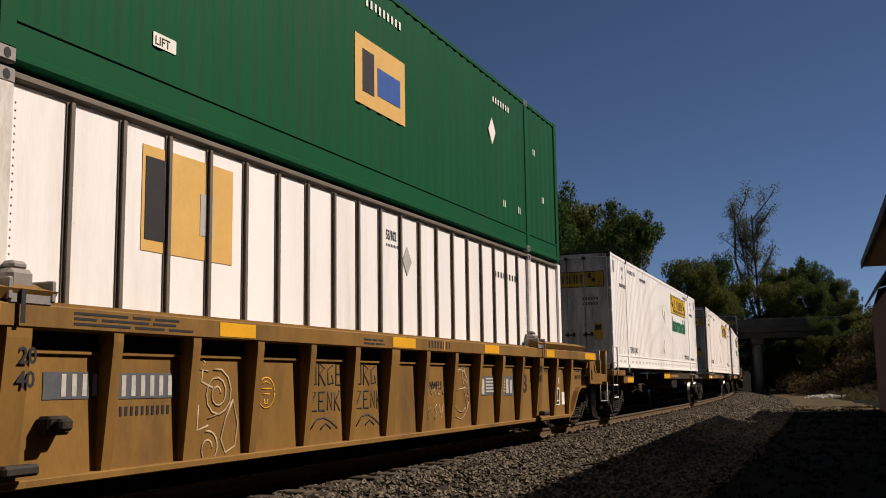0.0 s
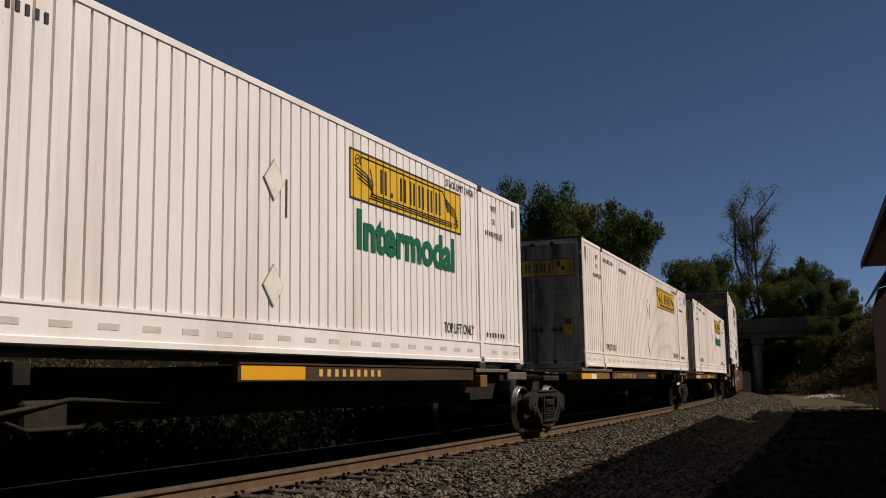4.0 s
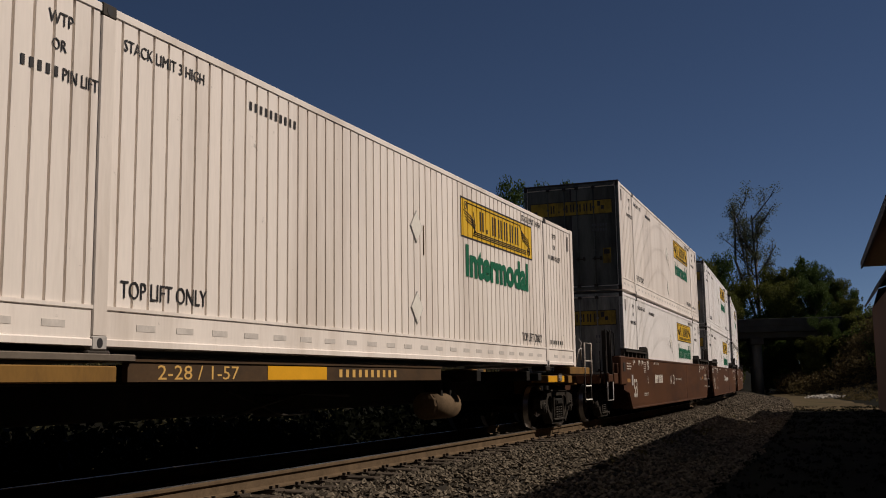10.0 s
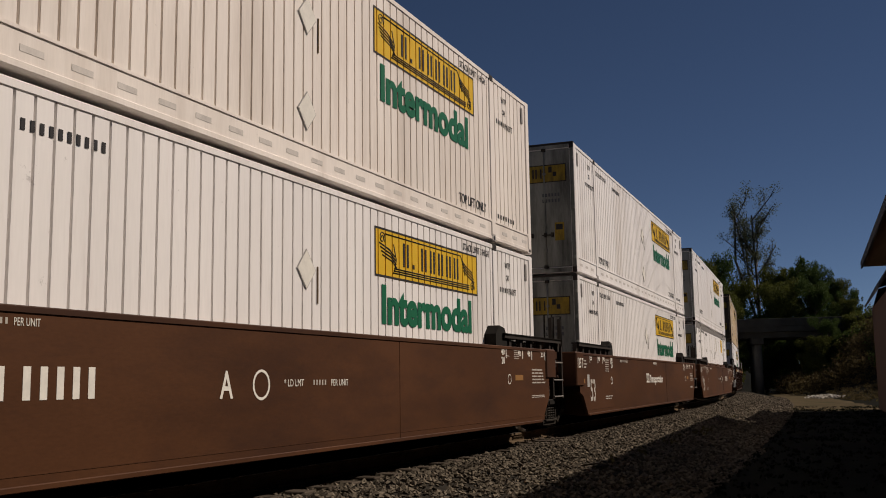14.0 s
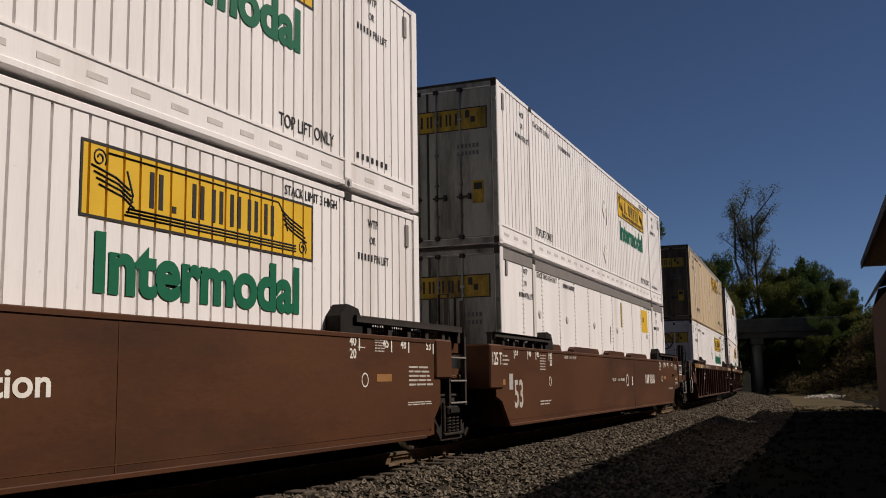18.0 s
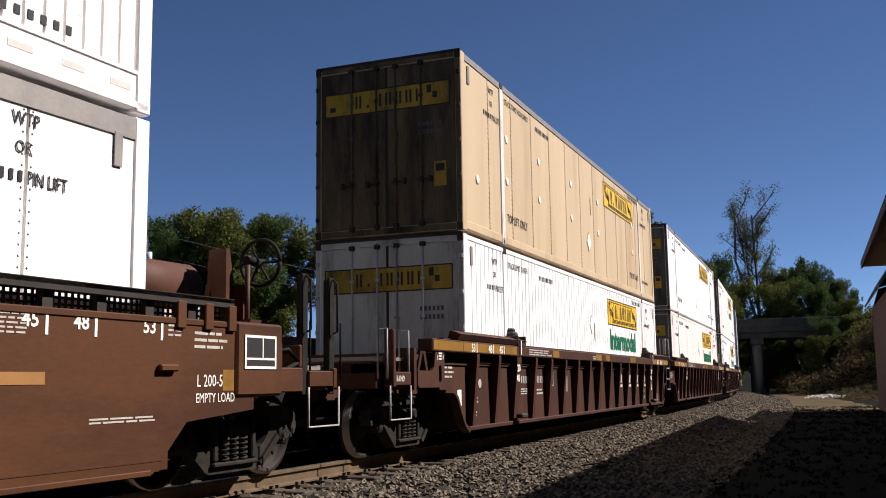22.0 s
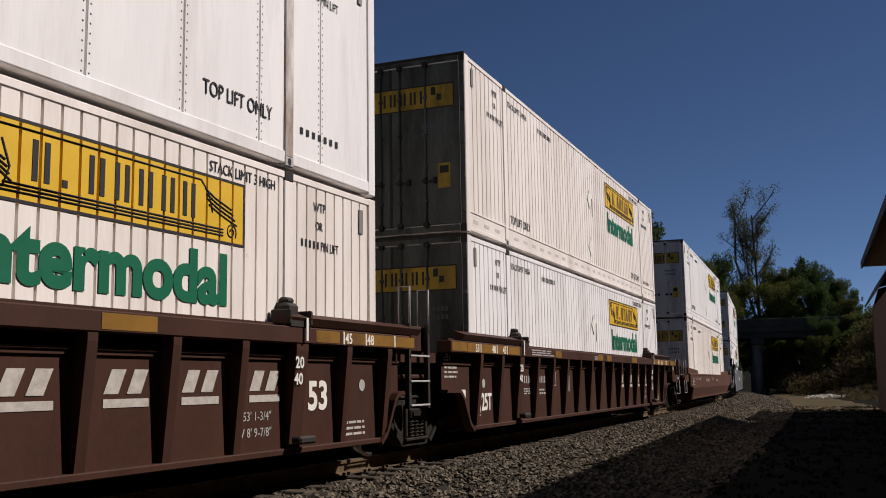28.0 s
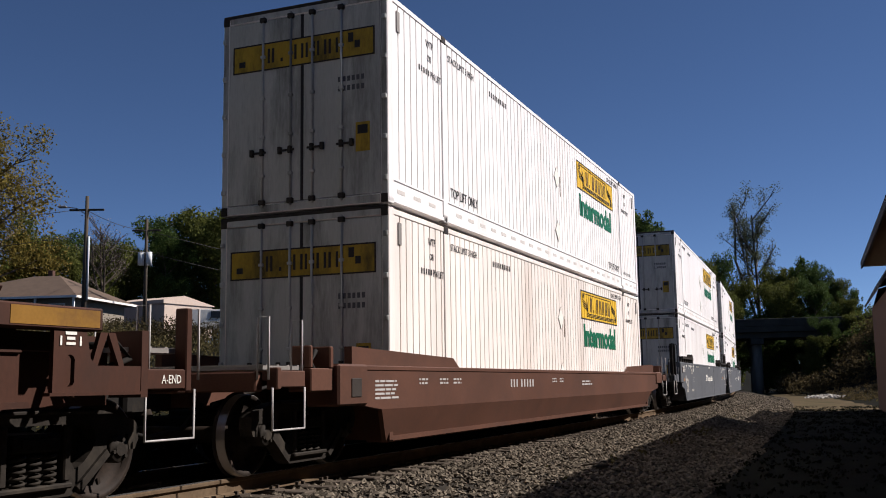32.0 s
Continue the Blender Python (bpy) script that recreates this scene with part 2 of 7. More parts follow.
def bars(parent, x, z, width, height, mat, y, rows=1, cols=1, name="marking", ragged=0.25, fill=0.5, end=None, seed=1):
    """Unreadable stencil: lines of word-long bars, or, for one short line, a bar for each figure."""
    if rows == 1 and end is None:      # a bar for each figure, every one its own piece
        dx, h, ob = width / cols, height * min(1, fill * 1.5), None
        for c in range(cols):
            m = pose(x - (c + 0.5) * dx, y, z + (height - h) / 2)
            if ob is None:
                ob = part("figure_bar", boxes((-dx * 0.22, dx * 0.22, 0, 0.0025, 0, h)), mat, parent, m=m)
            else:
                again(ob, m)
        return ob
    rnd = random.Random(seed + rows * 31 + cols)
    bm = bmesh.new()
    dz, dx = height / rows, width / cols
    if rows > 1 and mat is M_LETTER:
        mat, fill = M_FAINT, fill * 0.85
    for r in range(rows):
        z0 = z + height - (r + 1) * dz + dz * (1 - fill) / 2
        spans = []
        if rows == 1 or end is not None:
            spans = [(c * dx + dx * 0.2, (c + 1) * dx - dx * 0.18) for c in range(cols)]
        else:
            a = 0.0
            stop = width * (1 - ragged * rnd.random())
            while a < stop:
                b = min(stop, a + width * rnd.uniform(0.14, 0.42))
                spans.append((a, b))
                a = b + dx * 0.35
        for a, b in spans:
            if b - a < 0.008:
                continue
            h = fill * (1.5 if rows == 1 else 1)
            zz = z + height * (1 - min(1, h)) / 2 if rows == 1 else z0
            if end is None:
                box(bm, x - b, x - a, y, y + 0.003, zz, zz + dz * min(1, h))
            else:
                box(bm, end, end + 0.003, x + a, x + b, zz, zz + dz * min(1, h))
    ob = part(name, bm, mat, parent)
    ob["kind"] = "stuff"
    return ob


# ---------------------------------------------------------------- the track's line and the train's progress
X0, Y0, H0, BEND = -1.9687, 13.0, radians(23.103), radians(0.089703)


def track(s, off=0.0):
    h = H0 - BEND * s
    x = X0 + (math.cos(h) - math.cos(H0)) / BEND
    y = Y0 + (math.sin(H0) - math.sin(h)) / BEND
    return Vector((x + off * math.cos(h), y - off * math.sin(h), 0)), h


def along(s, off=0.0, z=0.0):
    """A pose on the line: x points in the train's direction of travel, y to its near side."""
    p, h = track(s, off)
    return pose(p.x, p.y, z, 0, 0, math.degrees(math.atan2(-math.cos(h), -math.sin(h))))


def progress(t):
    return -1.01811794e-05 * t ** 4 + 7.41843404e-04 * t ** 3 - 3.77181737e-03 * t ** 2 + 5.85383192 * t + 0.0133


def riding(s, half=9.7):
    """The pose of a body whose two trucks stand on the line at s - half and s + half."""
    a, b = track(s - half)[0], track(s + half)[0]
    d, c = a - b, (a + b) / 2
    return pose(c.x, c.y, 0, 0, 0, math.degrees(math.atan2(d.y, d.x)))


MOVERS, WHEELS = [], []      # (thing, place along the train, lift, half), (wheelset, x)
WHEEL_R = 0.43


# ---------------------------------------------------------------- containers
CL, CW, CH = 16.154, 2.591, 2.896
POST = 6.096                 # the stacking posts, forty feet apart
MESHES = {}


def cached(key, make, mats):
    """A mesh built once and shared by all alike parts."""
    if key not in MESHES:
        me = bpy.data.meshes.new(key.split("|")[0])
        bm = make()
        bm.to_mesh(me)
        bm.free()
        for one in (mats if isinstance(mats, (list, tuple)) else [mats]):
            me.materials.append(one)
        MESHES[key] = me
    return MESHES[key]


def put(name, me, parent, m=None, label=""):
    ob = new(name, me)
    ob.parent = parent
    if m is not None:
        ob.matrix_basis = m
    if label:
        ob["label"] = label
    return ob


BACK = pose(0, 0, 0, 0, 0, 180)


def strip(bm, profile, z0, z1, y, mi=0):
    """A sheet folded along its length: (x, depth) pairs, upright from z0 to z1 at y."""
    lo = [bm.verts.new((x, y + d, z0)) for x, d in profile]
    hi = [bm.verts.new((x, y + d, z1)) for x, d in profile]
    for i in range(len(profile) - 1):
        f = bm.faces.new((lo[i], lo[i + 1], hi[i + 1], hi[i]))
        f.material_index = mi


PITCH, FOLD = 0.2046, 0.024


def ribbed_side(pitch, flat, slope, depth, z0, z1):
    def make():
        bm = bmesh.new()
        for a, b in ((-CL / 2 + 0.07, -POST - 0.08), (-POST + 0.08, POST - 0.08), (POST + 0.08, CL / 2 - 0.07)):
            n = max(1, round((b - a) / pitch))
            p, prof = (b - a) / n, []
            groove = p - flat - 2 * slope
            for i in range(n):
                x = a + i * p
                prof += [(x, 0.0), (x + flat / 2, 0.0), (x + flat / 2 + slope, -depth), (x + flat / 2 + slope + groove, -depth), (x + flat / 2 + 2 * slope + groove, 0.0)]
            prof.append((b, 0.0))
            strip(bm, prof[::-1], z0, z1, CW / 2 - 0.012)
        return bm
    return make


PLATES = 13
PLATE = (CL - 0.14) / PLATES


def plate_side():
    return boxes((-PLATE / 2 + 0.016, PLATE / 2 - 0.016, CW / 2 - 0.12, CW / 2 - 0.014, 0.17, CH - 0.125))


def rivets(xs, z0, z1, y, step=0.085, r=0.011):
    def make():
        verts, faces, bm = [], [], bmesh.new()
        for x in xs:
            z = z0
            while z < z1:
                k = len(verts)
                verts += [(x + r, y, z), (x, y, z + r), (x - r, y, z), (x, y, z - r), (x, y + 0.008, z)]
                faces += [(k, k + 1, k + 4), (k + 1, k + 2, k + 4), (k + 2, k + 3, k + 4), (k + 3, k, k + 4)]
                z += step
        me = bpy.data.meshes.new("tmp")
        me.from_pydata(verts, [], faces)
        bm.from_mesh(me)
        bpy.data.meshes.remove(me)
        return bm
    return make


def lining():
    """The closed body inside the side sheets: floor, roof bows and end wall."""
    return boxes((-CL / 2 + 0.03, CL / 2 - 0.06, -CW / 2 + 0.11, CW / 2 - 0.11, 0.07, CH - 0.06))


def long_rail(h0, h1, depth=0.06, lip=False):
    def make():
        bm = bmesh.new()
        y = CW / 2
        if lip:
            outline = [(y - depth, h0), (y + 0.004, h0), (y + 0.004, h0 + 0.05), (y - 0.01, h0 + 0.06), (y - 0.01, h1 - 0.04), (y + 0.003, h1 - 0.03), (y + 0.003, h1), (y - depth, h1)]
        else:
            outline = [(y - depth, h0), (y - 0.008, h0), (y, h0 + 0.008), (y, h1 - 0.008), (y - 0.008, h1), (y - depth, h1)]
        extrude(bm, outline, "x", -CL / 2 + 0.02, CL / 2 - 0.02)
        return bm
    return make


def casting():
    """A forty-foot corner casting with its side hole."""
    bm = boxes((-0.09, 0.09, -0.08, 0.008, 0, 0.118), bevel=0.012)
    extrude(bm, [(0.034 * math.cos(a), 0.058 + 0.042 * math.sin(a)) for a in [math.pi * i / 5 for i in range(10)]], "y", 0.0085, 0.0105, 1)
    return bm


def end_casting():
    bm = boxes((0, 0.012, -0.05, 0.05, 0, 0.12), bevel=0.004)
    return bm


def door_leaf():
    bm = bmesh.new()
    box(bm, 0, 0.035, 0.02, CW / 2 - 0.1, 0.14, CH - 0.13, 0.006)
    return bm


def lock_rod():
    bm = bmesh.new()
    rod(bm, (0.058, 0, 0.08), (0.058, 0, CH - 0.07), 0.017, 8)
    for z in (0.5, 1.05, 1.6, 2.2):
        box(bm, 0.034, 0.08, -0.035, 0.035, z, z + 0.045, 0.008)
    for z in (0.11, CH - 0.17):
        box(bm, 0.03, 0.09, -0.045, 0.045, z, z + 0.07, 0.008, mi=1)
    box(bm, 0.066, 0.09, -0.07, 0.17, 0.83, 0.86, 0.006, mi=1)
    for y in (0.0, 0.16):
        box(bm, 0.045, 0.10, y - 0.025, y + 0.025, 0.80, 0.90, 0.006, mi=1)
    return bm


def hinge():
    return boxes((-0.02, 0.045, -0.03, 0.035, 0, 0.07), bevel=0.01)


def end_frame():
    """Corner posts, header and sill; the face towards the end is the second material."""
    bm = bmesh.new()
    box(bm, -0.16, 0.02, CW / 2 - 0.1, CW / 2 + 0.004, 0, CH, 0.012)
    box(bm, -0.16, 0.02, -CW / 2 - 0.004, -CW / 2 + 0.1, 0, CH, 0.012)
    box(bm, -0.16, 0.024, -CW / 2 + 0.1, CW / 2 - 0.1, CH - 0.12, CH - 0.005, 0.012)
    box(bm, -0.16, 0.024, -CW / 2 + 0.1, CW / 2 - 0.1, 0.005, 0.13, 0.012)
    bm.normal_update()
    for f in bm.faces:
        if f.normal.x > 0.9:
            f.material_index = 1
    return bm


def drip_edge():
    return boxes((-0.05, 0.065, -CW / 2, CW / 2, CH - 0.035, CH + 0.022), bevel=0.006)


def rear_wall():
    bm = bmesh.new()
    box(bm, -CL / 2, -CL / 2 + 0.04, -CW / 2 + 0.02, CW / 2 - 0.02, 0, CH, 0.01)
    for i in range(8):
        y = -CW / 2 + 0.2 + i * 0.31
        box(bm, -CL / 2 - 0.02, -CL / 2, y, y + 0.12, 0.15, CH - 0.12)
    return bm


def roof_sheet():
    bm = boxes((-CL / 2 + 0.02, CL / 2 - 0.02, -CW / 2 + 0.03, CW / 2 - 0.03, CH - 0.03, CH - 0.004))
    for i in range(26):
        x = -CL / 2 + 0.4 + i * 0.61
        box(bm, x, x + 0.1, -CW / 2 + 0.08, CW / 2 - 0.08, CH - 0.004, CH + 0.008)
    return bm


def tapes():
    return boxes((-0.12, 0.12, CW / 2 - 0.011, CW / 2 - 0.007, 0.17, 0.225))


def swirl(cx, cz, r0, r1, turns, n=26):
    return [(cx + (r0 + (r1 - r0) * i / n) * math.cos(2 * math.pi * turns * i / n), cz + (r0 + (r1 - r0) * i / n) * math.sin(2 * math.pi * turns * i / n)) for i in range(n + 1)]


def yellow_panel():
    # painted over the folds of the sheet
    a, b = -POST + 0.08, POST - 0.08
    n = round((b - a) / PITCH)
    p, prof = (b - a) / n, [(-5.30, 0.0)]
    for i in range(n):
        x = a + (i + 0.5) * p
        if -5.27 < x < -1.77:
            prof += [(x - FOLD / 2 - 0.003, 0.0), (x - FOLD / 2, -0.080), (x + FOLD / 2, -0.080), (x + FOLD / 2 + 0.003, 0.0)]
    bm = bmesh.new()
    strip(bm, (prof + [(-1.74, 0.0)])[::-1], 1.96, 2.60, CW / 2 - 0.009)
    return bm


def panel_border():
    y0, y1 = CW / 2 - 0.0085, CW / 2 - 0.0055
    bm = boxes((-5.30, -1.74, y0, y1, 1.96, 1.985), (-5.30, -1.74, y0, y1, 2.575, 2.60), (-5.30, -5.275, y0, y1, 1.985, 2.575), (-1.765, -1.74, y0, y1, 1.985, 2.575))
    curls = [swirl(-1.95, 2.47, 0.02, 0.085, 1.6, 18), swirl(-5.08, 2.09, 0.02, 0.085, 1.6, 18)]
    for k in range(4):        # the drawn scroll: slanting folds at both ends, ruled foot and head
        curls.append([(-1.86 - 0.03 * k, 2.40 - 0.05 * k), (-2.15 - 0.03 * k, 2.34 - 0.05 * k), (-2.32 - 0.02 * k, 2.26 - 0.05 * k)])
        curls.append([(-5.17 + 0.03 * k, 2.16 + 0.05 * k), (-4.9 + 0.03 * k, 2.24 + 0.05 * k), (-4.72 + 0.02 * k, 2.31 + 0.05 * k)])
    for k in range(3):
        curls.append([(-2.3 + 0.02 * k, 2.10 - 0.03 * k), (-4.95, 2.10 - 0.03 * k)])
    curls.append([(-2.05, 2.53), (-4.6, 2.53), (-4.72, 2.42), (-4.78, 2.24)])
    curls.append([(-2.28, 2.42), (-2.36, 2.22), (-2.30, 2.06)])
    for c in curls:
        pipe(bm, [(x, y0, z) for x, z in c], 0.009, 4)
    return bm


def end_banner():
    return boxes((0.036, 0.040, -1.12, 1.12, 2.03, 2.43))


def end_banner_border():
    return boxes((0.040, 0.043, -1.12, 1.12, 2.03, 2.05), (0.040, 0.043, -1.12, 1.12, 2.41, 2.43), (0.040, 0.043, -1.12, -1.10, 2.05, 2.41), (0.040, 0.043, 1.10, 1.12, 2.05, 2.41),
                 (0.040, 0.043, 0.72, 0.80, 2.25, 2.38), (0.040, 0.043, 0.82, 0.90, 2.16, 2.26), (0.040, 0.043, -1.02, -0.92, 2.12, 2.20))


def end_placard():
    return boxes((0.036, 0.041, 0.83, 1.04, 0.72, 1.12))


def end_placard_marks():
    return boxes((0.041, 0.045, 0.86, 1.01, 0.96, 1.08))


def diamond(x, z, r, y):
    def make():
        bm = bmesh.new()
        extrude(bm, [(x + r * 0.72, z), (x, z + r), (x - r * 0.72, z), (x, z - r)], "y", y, y + 0.005)
        return bm
    return make


def placard_holder():
    bm = bmesh.new()
    extrude(bm, [(0.2, 0), (0, 0.23), (-0.2, 0), (0, -0.23)], "y", 0, 0.007)
    extrude(bm, [(0.185, 0), (0, 0.213), (-0.185, 0), (0, -0.213)], "y", 0.007, 0.011, 1)
    return bm


SIDES = {
    "ribbed": (ribbed_side(PITCH, PITCH - FOLD - 0.008, 0.004, 0.085, 0.35, CH - 0.085), "white"),
    "green": (ribbed_side(0.29, 0.11, 0.06, 0.012, 0.36, CH - 0.085), "green"),
    "plate": (plate_side, "white"),
    "posts": (lambda: boxes((-CL / 2 + 0.05, CL / 2 - 0.05, CW / 2 - 0.13, CW / 2 - 0.04, 0.14, CH - 0.12)), "white"),
}


def outside_post():
    bm = bmesh.new()
    box(bm, -0.045, 0.045, CW / 2 - 0.042, CW / 2 - 0.028, 0.14, CH - 0.1)
    box(bm, -0.020, 0.020, CW / 2 - 0.03, CW / 2 - 0.002, 0.14, CH - 0.1)
    return bm


DISCS = [(7.36, 0.92)] + [(x, z) for x in (5.83, 3.85, 1.42, -1.05, -5.1) for z in (1.93, 1.17)]


def disc_plug():
    bm = bmesh.new()
    rod(bm, (0, 0, 0), (0, 0.02, 0), 0.085, 14, 0.06)
    return bm


def container(style, label, paint, door_paint=None, word=True, panel=True, marks=1, group="intermodal containers"):
    """A fifty-three foot box: nose at +x, near side at +y, its floor at z = 0."""
    c = empty("container", label, "container", group)
    door_paint = door_paint or M_DOOR
    side, _ = SIDES[style]
    k = style + "|" + paint.name
    rail_paint = {"plate": M_GREY, "posts": M_RIB}.get(style, paint)
    put("body", cached("body|" + k, lining, paint), c)
    for turn in (None, BACK):
        if style == "plate":
            for i in range(PLATES):
                x = -CL / 2 + 0.07 + (i + 0.5) * PLATE
                put("side_panel", cached("side_panel|" + k, side, paint), c, (turn or Matrix()) @ pose(x, 0, 0))
        else:
            put("side_panel", cached("side_panel|" + k, side, paint), c, turn)
        low = (0.035, 0.36) if style in ("ribbed", "green") else (0.035, 0.17)
        put("bottom_rail", cached("bottom_rail|" + k, long_rail(*low, depth=0.13, lip=style in ("ribbed", "green")), paint), c, turn)
        top = (CH - 0.09, CH - 0.012) if style in ("ribbed", "green") else (CH - 0.065, CH - 0.012) if style == "posts" else (CH - (0.21 if marks == 3 else 0.13), CH - 0.012)
        put("top_rail", cached("top_rail|%d" % marks + k, long_rail(*top, depth=0.13), rail_paint), c, turn, "dull aluminium rail" if rail_paint is M_RIB else "grey aluminium rail" if rail_paint is M_GREY else "")
        if style == "posts":
            for i in range(-12, 13):
                x = -0.03 + 0.604 * i
                if abs(abs(x) - POST) > 0.16:
                    put("outside_post", cached("outside_post", outside_post, M_RIB), c, (turn or Matrix()) @ pose(x, 0, 0), "dull aluminium post")
        for sx in (-POST, POST):
            put("stacking_post", cached("stacking_post|" + k, lambda: boxes((-0.085, 0.085, CW / 2 - 0.07, CW / 2 + 0.006, 0.11, CH - 0.11), bevel=0.01), M_POST if style in ("plate", "posts") else paint), c, (turn or Matrix()) @ pose(sx, 0, 0))
            for z, mat in ((0.0, M_GREY if style in ("green", "posts") else M_TAPE), (CH - 0.118, M_GREY if style in ("green", "posts") else M_DARK)):
                put("corner_casting", cached("corner_casting|" + mat.name, casting, [mat, M_INK]), c, (turn or Matrix()) @ pose(sx, CW / 2, z))
    if style == "ribbed":
        for i in range(30):
            x = -CL / 2 + 0.35 + i * 0.53
            if abs(abs(x) - POST) > 0.3:
                put("reflective_tape", cached("reflective_tape", tapes, M_TAPE2), c, pose(x, 0, 0))
    if style == "plate":
        xs = [-CL / 2 + 0.07 + (i + d) * (CL - 0.14) / 13 for i in range(1, 13) for d in (-0.035, 0.035)]
        put("rivets", cached("rivets|plate" + paint.name, rivets(xs, 0.2, CH - 0.16, CW / 2 - 0.015, 0.085, 0.014), M_RIB), c)["kind"] = "stuff"
        for x, z in DISCS if marks == 1 else [(x - 0.08, 1.86) for x, z in DISCS if z > 1.2] + [(7.36, 0.92)] if marks == 3 else ():
            put("disc_plug", cached("disc_plug|%d" % marks, disc_plug, M_TAPE2 if marks == 3 else M_LETTER), c, pose(x, CW / 2 - 0.014, z), "round pale plug")
    if style == "posts":
        put("rivets", cached("rivets|posts", rivets([POST - 0.14, POST + 0.14, -POST - 0.14, -POST + 0.14, -CL / 2 + 0.16, CL / 2 - 0.16], 0.2, CH - 0.22, CW / 2 - 0.04, 0.06, 0.012), M_GREY), c)["kind"] = "stuff"
    put("roof", cached("roof|" + paint.name, roof_sheet, paint), c)
    put("rear_wall", cached("rear_wall|" + paint.name, rear_wall, paint), c)
    nose = pose(CL / 2 - 0.02, 0, 0)
    # end face in the dimmer door paint, standing in for its shade
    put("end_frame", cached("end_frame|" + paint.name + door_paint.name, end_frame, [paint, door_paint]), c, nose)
    for yy in (CW / 2 - 0.05, -CW / 2 + 0.05):
        for z in (0.006, CH - 0.126):
            put("end_casting", cached("end_casting", end_casting, M_DARK), c, nose @ pose(0.02, yy, z))
    put("drip_edge", cached("drip_edge", drip_edge, M_DARK), c, nose @ pose(-0.04, 0, 0))
    put("rear_frame", cached("end_frame|" + paint.name + paint.name, end_frame, [paint, paint]), c, pose(-CL / 2 + 0.14, 0, 0))
    for flip in (1, -1):
        m = nose @ pose(-0.012, 0, 0) @ Matrix.Diagonal((1, flip, 1, 1))
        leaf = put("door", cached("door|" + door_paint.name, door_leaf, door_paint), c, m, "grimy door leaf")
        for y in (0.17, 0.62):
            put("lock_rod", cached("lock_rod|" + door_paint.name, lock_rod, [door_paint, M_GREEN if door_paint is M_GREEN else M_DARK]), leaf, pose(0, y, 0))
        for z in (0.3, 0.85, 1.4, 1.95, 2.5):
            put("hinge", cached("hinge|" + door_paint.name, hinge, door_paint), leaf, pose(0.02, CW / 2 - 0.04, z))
    put("door_gasket", cached("door_gasket", lambda: boxes((-0.01, 0.028, -0.02, 0.02, 0.14, CH - 0.13)), M_INK), c, nose)
    if panel:
        face = nose @ pose(-0.006, 0, 0)
        put("banner", cached("banner", end_banner, M_BANNER), c, face, "grimy yellow painted banner")
        put("banner_border", cached("banner_border", end_banner_border, M_INK), c, face)
        for i in range(7):
            k = "dot" if i == 1 else "block"
            for dy in ((0.06,) if i == 1 else (0.03, 0.10)):
                put("letter_" + k, cached("banner_" + k, lambda d=i: boxes((0, 0.004, 0, 0.035, 0, 0.05 if d == 1 else 0.21)), M_INK), c, face @ pose(0.040, -0.58 + 0.18 * i + dy, 2.13))
        put("placard", cached("placard", end_placard, M_BANNER), c, face, "yellow placard")
        put("placard_bar", cached("placard_bar", end_placard_marks, M_INK), c, face)
        bars(c, 0.55, 1.55, 0.42, 0.26, M_SLATE, 0, 2, 6, end=CL / 2 + 0.01, ragged=0, fill=0.55)
        shift = pose(0, 0, 0) if style == "ribbed" else pose(0, -0.002, 0)
        if marks == 3:
            put("yellow_panel", cached("torn_panel", lambda: boxes((-5.30, -4.42, CW / 2 - 0.012, CW / 2 - 0.009, 1.96, 2.60)), M_PANEL), c, None, "torn remnant of a yellow panel")
            bars(c, -4.55, 2.2, 0.25, 0.2, M_INK, CW / 2 - 0.009, 1, 2, ragged=0)
            put("yellow_panel", cached("torn_strip", lambda: boxes((-1.76, -1.60, CW / 2 - 0.012, CW / 2 - 0.009, 1.96, 2.60)), M_BANNER), c, None, "torn grimy remnant of a yellow panel")
        else:
            put("yellow_panel", cached("yellow_panel", yellow_panel, M_PANEL), c, shift, "yellow painted panel")
            put("panel_border", cached("panel_border", panel_border, M_INK), c, shift)
        for i in range(7) if marks != 3 else ():
            k = "dot" if i == 1 else "block"
            for dx in ((0.06,) if i == 1 else (0.05, 0.17)):
                put("letter_" + k, cached("panel_" + k, lambda d=i: boxes((-0.055, 0.0, 0, 0.004, 0, 0.06 if d == 1 else 0.32)), M_INK), c, shift @ pose(-2.52 - 0.295 * i - dx, CW / 2 - 0.0085, 2.15))
    y = CW / 2 - 0.008
    if word:
        words("Intermodal", c, -1.9, 1.38, 0.48, M_LEAFGREEN, y=CW / 2 - 0.006, bold=0.026, narrow=1.06)
    if style in ("ribbed", "plate"):
        words("TOP LIFT ONLY", c, 5.86, 0.44, 0.155, M_INK, y=y, narrow=0.78)
        words("TOP LIFT ONLY", c, -4.6, 0.44, 0.155, M_INK, y=y, narrow=0.78)
        for sx in (6.75, -6.62):
            words("WTP", c, sx, 2.54, 0.11, M_INK, y=y, narrow=0.8)
            words("OR", c, sx - 0.04, 2.33, 0.10, M_INK, y=y, narrow=0.8)
            bars(c, sx + 0.28, 2.1, 0.42, 0.11, M_INK, y, 1, 5, ragged=0, seed=3)
            words("PIN LIFT", c, sx - 0.16, 2.1, 0.11, M_INK, y=y, narrow=0.72)
        words("STACK LIMIT 3 HIGH" if style == "ribbed" else "STACK TWO HIGH ONLY", c, 5.9, 2.56, 0.11, M_INK, y=y, narrow=0.8)
        words("STACK LIMIT 3 HIGH" if style == "ribbed" else "STACK TWO HIGH ONLY", c, -4.72, 2.64, 0.11, M_INK, y=y, narrow=0.8)
